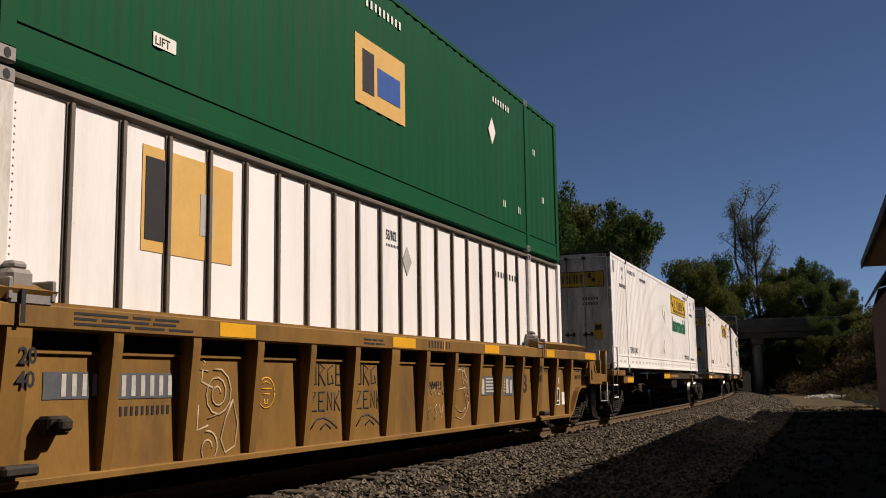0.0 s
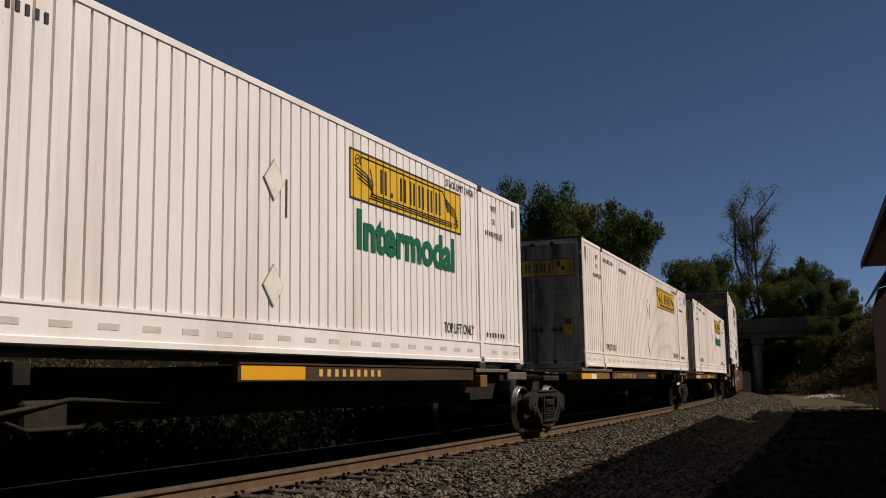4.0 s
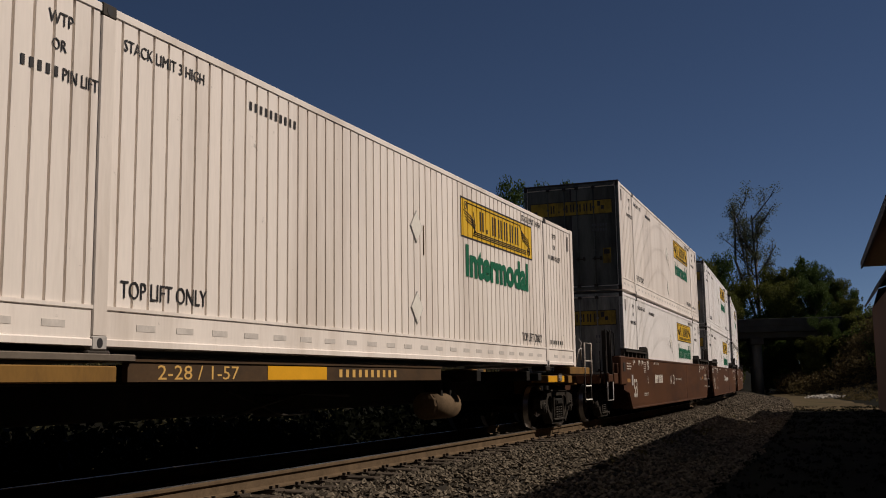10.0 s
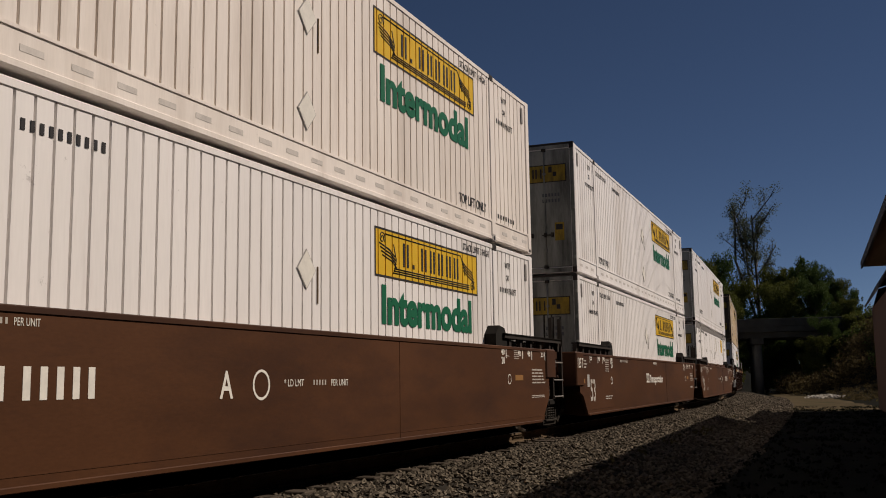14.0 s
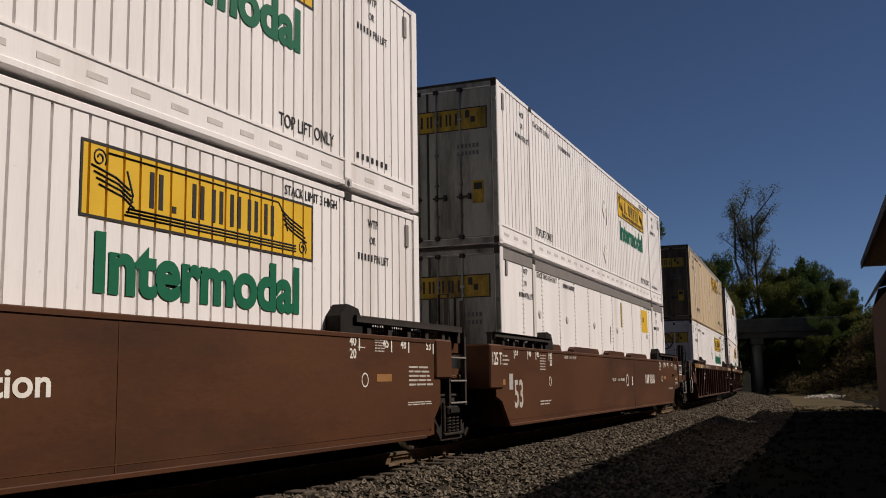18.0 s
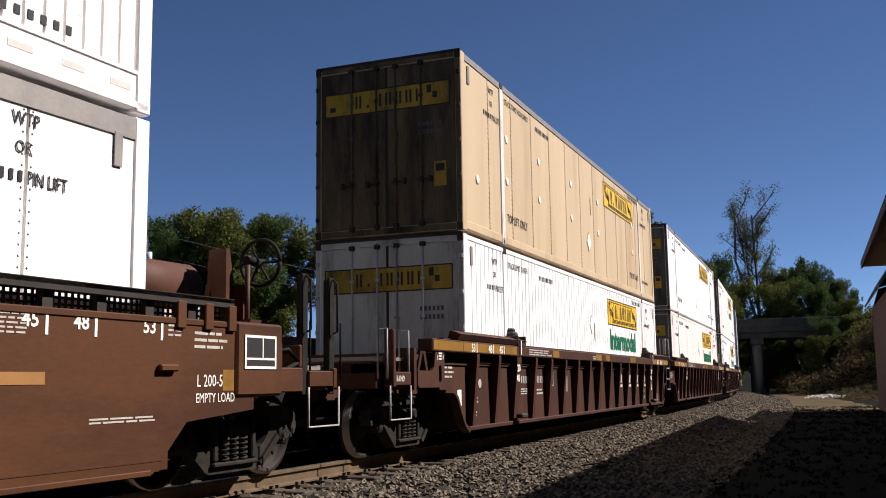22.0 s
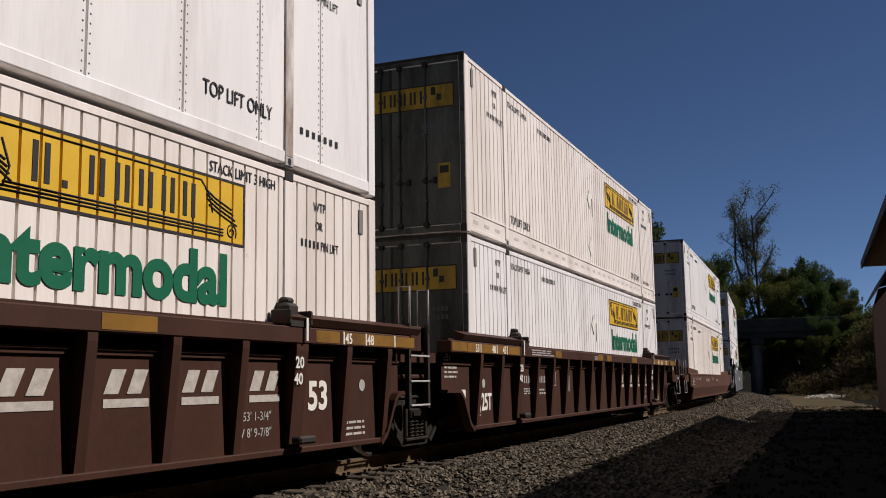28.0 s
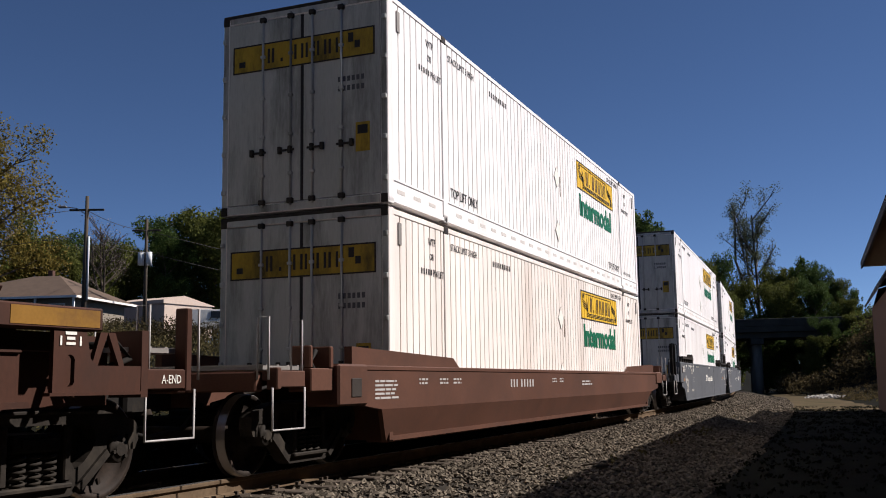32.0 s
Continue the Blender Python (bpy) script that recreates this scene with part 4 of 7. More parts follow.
    put("underframe", cached("underframe|" + paint.name, floor, paint), w)

    # stripes and stencils on the near side
    y = SIDE_Y + 0.02
    for a, b in ((nose, 8.75), (6.25, 6.85), (4.04, 3.60) if paint is not M_YELLOWCAR else (3.73, 3.15), (0.59, 0.08) if paint is not M_YELLOWCAR else (0.12, -0.55), (-0.31, -0.76) if paint is not M_YELLOWCAR else (-1.5, -1.52), (-3.1, -3.75), (-6.3, -6.8), (-min(9.0, heel - 0.4), -heel)):
        put("stripe", cached("stripe%.2f|" % abs(a - b) + stripe.name, lambda d=abs(a - b): boxes((-d / 2, d / 2, 0, 0.004, 1.395, 1.525)), stripe), w, pose((a + b) / 2, y, 0))
    if paint is not M_YELLOWCAR:
        for s in (1, -1):
            put("number_stripe", cached("number_stripe", lambda: boxes((-0.93, 0.93, 0, 0.002, 1.395, 1.525)), stripe), w, pose(s * 7.80, y, 0))
    bars(w, 5.55, 1.40, 1.5, 0.12, M_INK if paint is M_YELLOWCAR else M_TAPE, y, 3, 9, seed=4)
    bars(w, 0.9, 1.40, 0.7, 0.09, M_INK if paint is M_YELLOWCAR else M_TAPE, y, 2, 7, seed=5)
    for sx in (6.05, -6.05):
        for i, num in enumerate(nums):
            words(str(num), w, sx + (0.0 if paint is M_YELLOWCAR and sx > 0 else 0.13), 1.12 - 0.17 * i, 0.12, ink, y=SIDE_Y + 0.004 - 0.015 * i, bold=0.004)
        put("mark_line", cached("mark_line|" + ink.name, lambda: boxes((-0.02, 0.02, 0, 0.004, 1.40, 1.64)), ink), w, pose(sx * 1.004, y + 0.03, 0))
    for sx, s in ((1, 1), (-1, -1)):
        for x, num in ((8.17, "53"), (7.42, "48"), (6.9, "45")):
            if paint is not M_YELLOWCAR:
                words(num, w, s * x + (0.23 if s > 0 else -0.03), 1.40, 0.12, ink, y=y, bold=0.003)
                put("mark_line", cached("mark_bar|" + ink.name, lambda: boxes((-0.014, 0.014, 0, 0.004, 1.39, 1.53)), ink), w, pose(s * x, y, 0))
    ys = SIDE_Y - 0.148
    words("53", w, -5.2 if paint is M_YELLOWCAR else -6.40, 0.77 if paint is M_YELLOWCAR else 0.68, 0.31, M_INK if paint is M_YELLOWCAR else ink, y=ys, bold=0.012)
    if paint is M_YELLOWCAR:
        put("number_ground", cached("number_ground", lambda: boxes((5.10, 5.67, 0, 0.004, 0.86, 1.065), (4.12, 4.95, 0, 0.004, 0.85, 1.06)), M_SLATE), w, pose(0, ys, 0))
        bars(w, 5.52, 0.87, 0.44, 0.19, M_FAINT, ys + 0.004, 1, 4, ragged=0, fill=0.6)
        bars(w, 4.86, 0.86, 0.70, 0.19, M_FAINT, ys + 0.004, 1, 6, ragged=0, fill=0.6)
        bars(w, 4.86, 0.70, 0.66, 0.10, M_INK, ys, 1, 10, ragged=0)
        bars(w, -0.95, 1.40, 0.8, 0.13, M_INK, y, 1, 8, ragged=0)
        part("lamp_bracket", boxes((5.50, 5.72, SIDE_Y - 0.15, SIDE_Y - 0.02, 0.60, 0.74), (5.54, 5.68, SIDE_Y - 0.02, SIDE_Y + 0.05, 0.63, 0.72), bevel=0.02), M_TRUCK, w)
    else:
        bars(w, 5.55, 0.90, 0.5, 0.17, M_TAPE, ys, 1, 4, ragged=0)
        bars(w, 4.6, 0.90, 0.5, 0.17, M_TAPE, ys, 1, 5, ragged=0)
        bars(w, 5.55, 0.72, 0.45, 0.12, M_TAPE, ys, 3, 5, seed=8)
        bars(w, 4.6, 0.70, 0.4, 0.13, M_TAPE, ys, 2, 6, seed=9)
        put("patch", cached("patch_pale", lambda: boxes((-0.235, 0.235, 0, 0.004, 0.74, 1.06)), M_GREY), w, pose(2.68, ys, 0))
        put("patch", cached("patch_line", lambda: boxes((-0.15, 0.15, 0, 0.004, 0.74, 0.76), (-0.15, 0.15, 0, 0.004, 0.98, 1.0), (-0.15, -0.13, 0, 0.004, 0.76, 0.98), (0.13, 0.15, 0, 0.004, 0.76, 0.98)), M_TAPE), w, pose(3.63, ys, 0.12))
        for x in (-2.30, -3.36, -4.33, -5.36):      # slanted blocks of the railway's lettering, each underlined
            for dx in (0.0, 0.27):
                bm = bmesh.new()
                extrude(bm, [(0.04, 0.89), (-0.13, 0.89), (-0.22, 1.09), (-0.05, 1.09)], "y", ys, ys + 0.004)
                part("letter_block", bm, M_FAINT, w, m=pose(x - dx, 0, 0))
            part("underline", boxes((x - 0.5, x + 0.04, ys, ys + 0.004, 0.78, 0.85)), M_FAINT, w)
        if letter:
            words(letter, w, -0.27, 0.84, 0.17, M_LETTER, y=ys, bold=0.003)
        words("L 53' 1-3/4\"", w, -5.12, 0.60, 0.09, M_TAPE, y=ys)
        words("W 8' 9-7/8\"", w, -5.12, 0.44, 0.09, M_TAPE, y=ys)
        if lead == "end":
            bars(w, 8.1, 0.62, 0.4, 0.12, ink, ys, 2, 6, seed=11)
        bars(w, 8.1, 0.42, 0.35, 0.1, ink, ys, 2, 6, seed=12)
        bars(w, 9.25, 1.0, 0.6, 0.26, ink, ys, 4, 7, seed=13)
        put("patch", cached("patch_small", lambda: boxes((-0.08, 0.08, 0, 0.004, 0.6, 0.84)), M_LETTER), w, pose(8.5, ys, 0))
        bars(w, -7.2, 0.34, 0.5, 0.2, ink, ys, 3, 7, seed=14)
        if lead == "joint":
            words("125T", w, 7.87, 0.52, 0.26, ink, y=ys, bold=0.010, narrow=0.80)
        for x in (8.0, 7.62, -7.25, -7.62):
            bm = bmesh.new()
            lathe(bm, [(ys, 0.07), (ys + 0.004, 0.07)], 16)
            part("round_mark", bm, M_TAPE, w, m=pose(x, 0, 0.93))
    if paint is not M_YELLOWCAR:
        put("jack_mark", cached("jack_mark", lambda: boxes((-0.055, 0.055, 0, 0.003, 1.335, 1.358), (-0.04, 0.04, 0, 0.003, 1.298, 1.32), (-0.045, 0.045, 0, 0.003, 1.26, 1.28), (-0.105, -0.088, 0, 0.003, 1.255, 1.325), (0.088, 0.105, 0, 0.003, 1.255, 1.325)), M_LETTER), w, pose(9.58 if lead == "end" else fore[2] - 0.2, SIDE_Y + 0.003 if lead == "end" else SIDE_Y - 0.145, 0))
    if tail == "end" and paint is not M_YELLOWCAR:
        put("jack_mark", MESHES["jack_mark"], w, pose(-9.58, SIDE_Y + 0.003, 0))
    for sgn, how in ((1, lead), (-1, tail)):
        if how == "end":
            bm = bmesh.new()
            slot = [(9.58 + 0.05 * math.cos(q), 1.07 + 0.05 * math.sin(q) + (0.07 if math.sin(q) > 0 else -0.07)) for q in [2 * math.pi * (i + 0.5) / 12 for i in range(12)]]
            pierced(bm, [(sgn * x, z) for x, z in ((9.42, 1.37), (9.74, 1.37), (9.79, 1.16), (9.86, 1.11), (10.34, 1.11), (10.34, 0.905), (9.42, 0.905))], [[(sgn * x, z) for x, z in slot]], SIDE_Y - 0.04, SIDE_Y)
            part("end_bracket", bm, paint, w)
            bm = bmesh.new()
            for x0, x1 in ((9.86, 9.98), (10.16, 10.06)):
                extrude(bm, [(sgn * x0, 1.10), (sgn * (x0 + 0.06), 1.10), (sgn * (x1 + 0.05), 1.37), (sgn * (x1 - 0.03), 1.37)], "y", SIDE_Y - 0.10, SIDE_Y - 0.06)
            box(bm, min(sgn * 10.36, sgn * 10.44), max(sgn * 10.36, sgn * 10.44), SIDE_Y - 0.35, SIDE_Y - 0.01, 0.86, 1.40)
            box(bm, min(sgn * 9.4, sgn * 10.4), max(sgn * 9.4, sgn * 10.4), SIDE_Y - 0.45, SIDE_Y - 0.41, 0.80, 1.36)
            part("end_gusset", bm, paint, w)
            part("bracket_foot", boxes((min(sgn * 9.38, sgn * 10.36), max(sgn * 9.38, sgn * 10.36), SIDE_Y - 0.05, SIDE_Y + 0.02, 0.885, 0.91)), paint, w)
    ends(w, paint, lead, tail, posts=True)
    return w


def ends(w, paint, lead, tail, top=1.25, tall=False, posts=False):
    """Trucks, couplers, end platforms and ladders; the tail truck of a joint belongs to this unit."""
    def span(s, a, b):
        return (min(s * a, s * b), max(s * a, s * b))
    for s, how in ((1, lead), (-1, tail)):
        if how == "end" or s == -1:
            truck(w, s * 9.7)
        if how == "end":
            bm = bmesh.new()
            box(bm, *span(s, 9.8, 10.9), -0.32, 0.32, 0.72, 1.08, 0.02)
            box(bm, *span(s, 11.02, 11.16), -1.30, 1.30, 0.88, 1.08, 0.015)
            part("end_sill", bm, paint, w)
            bm = bmesh.new()
            box(bm, *span(s, 10.35, 11.1), -1.35, 1.35, top - 0.02, top + 0.02)
            for i in range(4):
                x = s * (10.42 + i * 0.2)
                box(bm, x - 0.02, x + 0.02, -1.35, 1.35, top + 0.018, top + 0.032)
            part("platform", bm, M_GREY, w, "galvanised grating platform")
            if not posts:
                part("end_box", boxes((*span(s, 9.86, 10.34), 1.18, 1.46, 0.87, 1.12), (*span(s, 9.86, 9.94), 1.2, 1.47, 1.12, 1.36), (*span(s, 10.28, 10.34), 1.2, 1.45, 1.12, 1.36), bevel=0.012), paint, w)
            part("end_beam", boxes((*span(s, 10.46, 11.02), 1.36, 1.46, 0.92, 1.09), (*span(s, 10.94, 11.02), 1.34, 1.47, 0.90, 1.62 if posts else 1.12), bevel=0.01), paint, w)
            if paint is M_MAROON:
                words("B-END" if s > 0 else "A-END", w, s * 10.78 + 0.14, 0.97, 0.075, M_LETTER, y=1.461, narrow=0.8)
            coupler(w, s * 10.72, s)
            for x in (10.50, 11.14):
                for y in (1.44, -1.44):
                    bm = bmesh.new()
                    pipe(bm, [(s * x, y, 1.0), (s * x, y, 1.62), (s * x, y * 0.91, 1.62), (s * x, y * 0.91, 1.0)], 0.012)
                    part("grab_iron", bm, M_TAPE if not tall else M_BLACK, w, "pale painted grab iron" if not tall else "")
            if tall:
                for x in (10.42, 10.97):
                    bm = boxes((s * x - 0.055, s * x + 0.055, 1.40, 1.43, 0.84, 2.12), (s * x - 0.02, s * x + 0.02, 1.33, 1.40, 0.9, 2.1), bevel=0.006)
                    pipe(bm, [(s * x, 1.45, 1.5), (s * x, 1.50, 1.52), (s * x, 1.50, 2.05), (s * x, 1.44, 2.1)], 0.014)
                    part("end_post", bm, M_BLACK, w)
            bm = bmesh.new()
            pipe(bm, [(s * 10.46, 1.45, 0.92), (s * 10.46, 1.45, 0.50), (s * 11.08, 1.45, 0.50), (s * 11.08, 1.45, 0.92)], 0.012)
            part("step", bm, M_TAPE, w, "pale painted step")
            bm = bmesh.new()
            pipe(bm, [(s * 9.9, 1.3, 1.0), (s * 10.3, 1.42, 1.18), (s * 10.15, 1.40, 1.3), (s * 9.9, 1.2, 1.25)], 0.03)
            pipe(bm, [(s * 9.0, 0.6, 1.0), (s * 10.0, 0.8, 0.95), (s * 10.9, 0.6, 0.75)], 0.025)
            part("air_hose", bm, M_BLACK, w)
        else:
            bm = bmesh.new()
            box(bm, *span(s, 8.2, 9.6), -0.55, 0.55, 0.72, 1.15, 0.02)
            box(bm, *span(s, 8.3, 8.9), -1.2, 1.2, 0.80, 0.92, 0.02)
            part("joint_arm", bm, M_BLACK, w)
            if s == -1:
                pale = paint is M_MAROON
                for x in (-8.74, -9.32):
                    part("ladder_rail", boxes((x - 0.03, x + 0.03, 1.43, 1.455, 0.62, 1.72 if pale else 2.15), (x - 0.012, x + 0.012, 1.38, 1.43, 0.62, 1.72 if pale else 2.15)), M_DARK, w)
                    bm = bmesh.new()
                    pipe(bm, [(x, 1.45, 1.62), (x, 1.45, 2.2), (x, 1.30, 2.2), (x, 1.30, 1.65)], 0.016)
                    part("grab_iron", bm, M_TAPE if pale else M_BLACK, w, "pale painted grab iron" if pale else "")
                for z in (0.66, 0.97, 1.30):
                    bm = bmesh.new()
                    rod(bm, (-8.74, 1.46, z), (-9.32, 1.46, z), 0.014, 6)
                    part("rung", bm, M_TAPE if pale else M_GREY, w)
                part("ladder_plate", boxes((-9.4, -8.62, 1.05, 1.38, 1.36, 1.7), (-9.4, -8.62, 0.9, 1.36, 1.0, 1.06), bevel=0.015), paint, w)


def arch(low, full, stop):
    """The lower edge of a side from its sill up over the truck to its end."""
    d = full - low
    return [(low, 0.255), (low + d * 0.28, 0.36), (low + d * 0.52, 0.56), (low + d * 0.72, 0.74), (low + d * 0.88, 0.82), (full, 0.845), (stop, 0.85)]


def smooth_well(label, paint, lead, tail, letter, top=1.53, name="well_car", full=True):
    """An articulated well unit with plain tub sides."""
    w = empty(name, label, "rail wagon", "well wagons")
    fore = (9.14, 9.40, 9.85) if lead == "end" else (8.72, 9.0, 9.34)
    aft = (8.0, 9.40, 9.85) if tail == "end" else (7.85, 8.3, 8.66)
    k = paint.name + "%.2f" % top + lead + tail
    for f in (1, -1):
        m = Matrix.Diagonal((1, f, 1, 1))

        def plate():
            bm = bmesh.new()
            extrude(bm, [(-aft[0], 0.235), (8.32, 0.235), (8.72, 0.64), (fore[1], 0.72), (fore[1], top - 0.02), (-aft[1], top - 0.02), (-aft[1], 0.72), (-aft[0] - 0.42, 0.64)], "y", SIDE_Y - 0.06, SIDE_Y)
            if top < 1.4:      # the lower half leans in
                for v in bm.verts:
                    if v.co.z < 0.5:
                        v.co.y -= 0.14
            return bm
        put("side_sheet", cached("side_sheet|" + k, plate, paint), w, m)
        put("top_chord", cached("top_chord|" + k, lambda: boxes((-aft[1], fore[1], SIDE_Y - 0.2, SIDE_Y + 0.012, top - 0.06, top), bevel=0.01), paint), w, m)
        put("bottom_sill", cached("bottom_sill|" + k, lambda: boxes((-aft[0] + 0.02, 8.28, SIDE_Y - 0.3 - (0.14 if top < 1.4 else 0), SIDE_Y + 0.008 - (0.14 if top < 1.4 else 0), 0.22, 0.27), bevel=0.008), paint), w, m)
        if full:
            put("weld_seam", cached("weld_seam|" + k, lambda: boxes((-aft[0] - 0.2, 8.4, SIDE_Y, SIDE_Y + 0.004, 0.335, 0.343), (-2.005, -1.995, SIDE_Y, SIDE_Y + 0.004, 0.27, top - 0.06)), paint), w, m)
        for s in (1, -1):
            if full:
                def rail(s=s):
                    bm = bmesh.new()
                    a, b = sorted((s * 5.9, s * 9.05))
                    box(bm, a, b, SIDE_Y - 0.14, SIDE_Y + 0.02, 1.70, 1.735)
                    box(bm, a, b, SIDE_Y - 0.02, SIDE_Y + 0.02, 1.66, 1.74)
                    for i in range(6):
                        x = s * (6.3 + i * 0.55)
                        box(bm, x - 0.05, x + 0.05, SIDE_Y - 0.1, SIDE_Y - 0.03, top - 0.02, 1.70)
                    for i in range(44):
                        x = s * (6.2 + i * 0.065)
                        box(bm, x - 0.012, x + 0.012, SIDE_Y - 0.12, SIDE_Y - 0.11, top - 0.02, 1.70)
                    for z in (1.57, 1.62, 1.67):
                        box(bm, a, b, SIDE_Y - 0.125, SIDE_Y - 0.118, z - 0.01, z + 0.01)
                    return bm
                put("guide_rail", cached("guide_rail|" + k + str(s), rail, M_DARK), w, m)

                def lock(s=s):
                    bm = bmesh.new()
                    x = s * 5.85
                    extrude(bm, [(x - 0.26, top - 0.02), (x + 0.26, top - 0.02), (x + 0.26, 1.72), (x + 0.1, 1.86), (x - 0.16, 1.82), (x - 0.26, 1.66)], "y", SIDE_Y - 0.24, SIDE_Y - 0.02)
                    return bm
                put("container_lock", cached("container_lock|" + k + str(s), lock, M_BLACK), w, m)
            else:
                def gusset(s=s):
                    bm = bmesh.new()
                    a, b = (s * 5.9, s * 9.3)
                    extrude(bm, [(a, top), (b, top), (b, top + 0.22), (a + s * 0.25, top + 0.14)], "y", SIDE_Y - 0.2, SIDE_Y - 0.1)
                    return bm
                put("guide_plate", cached("guide_plate|" + k + str(s), gusset, paint), w, m)
            put("end_box", cached("end_box|" + k + str(s), lambda s=s: boxes((fore[0], fore[2], SIDE_Y - 0.4, SIDE_Y + 0.03, 0.84 if top > 1.3 else 0.70, top + 0.01) if s > 0 else (-aft[2], -aft[2] + (0.76 if tail == "end" else 0.56), SIDE_Y - 0.4, SIDE_Y + 0.03, 1.0 if tail == "joint" else 0.84, top + 0.01), bevel=0.025), paint), w, m)
        if lead == "end":
            put("end_plate", cached("end_plate|" + k, lambda: boxes((9.32, 9.56, SIDE_Y + 0.03, SIDE_Y + 0.04, top - 0.36, top - 0.15), bevel=0.004), M_DARK), w, m)

    def floor():
        bm = bmesh.new()
        box(bm, -8.2, 8.2, -1.4, 1.4, 0.24, 0.30)
        for s in (1, -1):
            box(bm, s * 8.25 - 0.05, s * 8.25 + 0.05, -1.4, 1.4, 0.25, 1.1)
            box(bm, min(s * 8.2, s * 9.8), max(s * 8.2, s * 9.8), -1.1, 1.1, 1.0, 1.16)
            box(bm, s * 9.7 - 0.3, s * 9.7 + 0.3, -0.35, 0.35, 0.68, 1.0)
        return bm
    put("underframe", cached("underframe|" + k, floor, paint), w)
    if full:
        for x0, x1 in ((5.0, 5.65), (1.8, 4.05), (-0.95, 0.85), (-3.95, -1.7)) if letter == "B" else ():
            bm = bmesh.new()
            extrude(bm, [(x0, top - 0.01), (x1, top - 0.01), (x1 - 0.02, top + 0.06), (x1 - 0.14, top + 0.115), (x0 + 0.14, top + 0.115), (x0 + 0.02, top + 0.06)], "y", SIDE_Y - 0.15, SIDE_Y - 0.02)
            part("coaming", bm, paint, w)
        y = SIDE_Y
        words("53", w, 8.1, 0.53, 0.46, M_FAINT, y=y, bold=0.012, narrow=0.8)
        for s in (1, -1):
            for x, num in ((8.03, "53"), (7.27, "48"), (6.78, "45"), (5.95, "40")):
                words(num, w, s * x - 0.02 if s > 0 else s * x + 0.19, 1.385, 0.115, M_LETTER, y=y, bold=0.003)
                put("mark_line", cached("mark_bar2", lambda: boxes((-0.014, 0.014, 0, 0.004, 1.33, 1.50)), M_LETTER), w, pose(s * x + (0.03 if s > 0 else -0.04), y, 0))
            words("20", w, s * 5.95 - 0.02 if s > 0 else s * 5.95 + 0.19, 1.24, 0.115, M_LETTER, y=y, bold=0.003)
            part("mark_line", boxes((-0.085, 0.085, 0, 0.004, 1.365, 1.375)), M_LETTER, w, m=pose(s * 6.04 if s < 0 else 5.84, y, 0))
        if letter == "C":
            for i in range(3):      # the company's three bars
                part("letter_block", boxes((-0.065, 0.065, 0, 0.003, 0.88, 0.915), (-0.035, 0.035, 0, 0.003, 0.915, 1.095), (-0.065, 0.065, 0, 0.003, 1.095, 1.13)), M_LETTER, w, m=pose(1.31 - 0.155 * i, y, 0))
            words("Transportation", w, 0.86, 0.885, 0.21, M_LETTER, y=y, bold=0.006, narrow=1.22)
            bars(w, 0.2, 1.38, 0.55, 0.09, M_LETTER, y, 1, 8, ragged=0)
        else:
            words(letter, w, 1.78 if letter == "A" else -1.64, 0.83, 0.26 if letter == "A" else 0.22, M_LETTER, y=y, bold=0.005, narrow=0.8)
            x = 4.76 if letter == "A" else -3.48
            bars(w, x, 0.86, 0.55, 0.24, M_LETTER, y, 1, 3, ragged=0, fill=0.9)
            bars(w, x - 0.62, 0.86, 0.80, 0.24, M_LETTER, y, 1, 5, ragged=0, fill=0.9)
            x = 0.70 if letter == "A" else 0.60
            words("* LD LMT", w, x, 0.93, 0.075, M_LETTER, y=y, narrow=0.9)
            bars(w, x - 0.56, 0.93, 0.3, 0.075, M_FAINT, y, 1, 5, ragged=0)
            words("PER UNIT", w, x - 0.95, 0.93, 0.075, M_LETTER, y=y, narrow=0.9)
        bars(w, 6.55, 1.14, 0.4, 0.3, M_LETTER, y, 6, 6, seed=21)
        bars(w, 8.95, 1.2, 0.7, 0.2, M_LETTER, y, 3, 9, seed=22)
        bars(w, 4.52, 1.385, 0.28, 0.06, M_FAINT, y, 1, 6, seed=23)
        words("LOAD LIMIT", w, 4.9, 1.385, 0.06, M_LETTER, y=y, narrow=0.7)
        words("PER UNIT", w, 4.2, 1.385, 0.06, M_LETTER, y=y, narrow=0.7)
        bars(w, 6.6, 0.52, 0.75, 0.1, M_LETTER, y, 2, 9, seed=26)
        if tail == "joint":
            bars(w, -7.31, 0.90, 0.75, 0.28, M_LETTER, y, 5, 9, seed=27)
        bars(w, -6.38, 1.32, 0.3, 0.2, M_LETTER, y, 6, 6, seed=28)
        bars(w, -7.27, 0.66, 0.75, 0.055, M_FAINT, y, 2, 12, seed=29, ragged=0.05)
        for x, z in ((5.92, 0.95), (-6.13, 0.99)) if letter == "C" else ((5.92, 0.95), (1.11 if letter == "A" else -1.1, 0.95), (-6.13, 0.99)):
            bm = bmesh.new()
            bmesh.ops.create_circle(bm, segments=20, radius=0.085 if abs(x) > 2 else 0.15, cap_ends=False)
            ring = bmesh.ops.extrude_edge_only(bm, edges=bm.edges[:])
            for v in [g for g in ring["geom"] if isinstance(g, bmesh.types.BMVert)]:
                v.co *= 0.82
            part("round_mark", bm, M_LETTER, w, m=pose(x, y + 0.003, z, -90, 0, 0))
        put("patch", cached("patch_pale2", lambda: boxes((-0.1, 0.1, 0, 0.004, 0.82, 1.08)), M_TAPE), w, pose(8.25, y, 0))
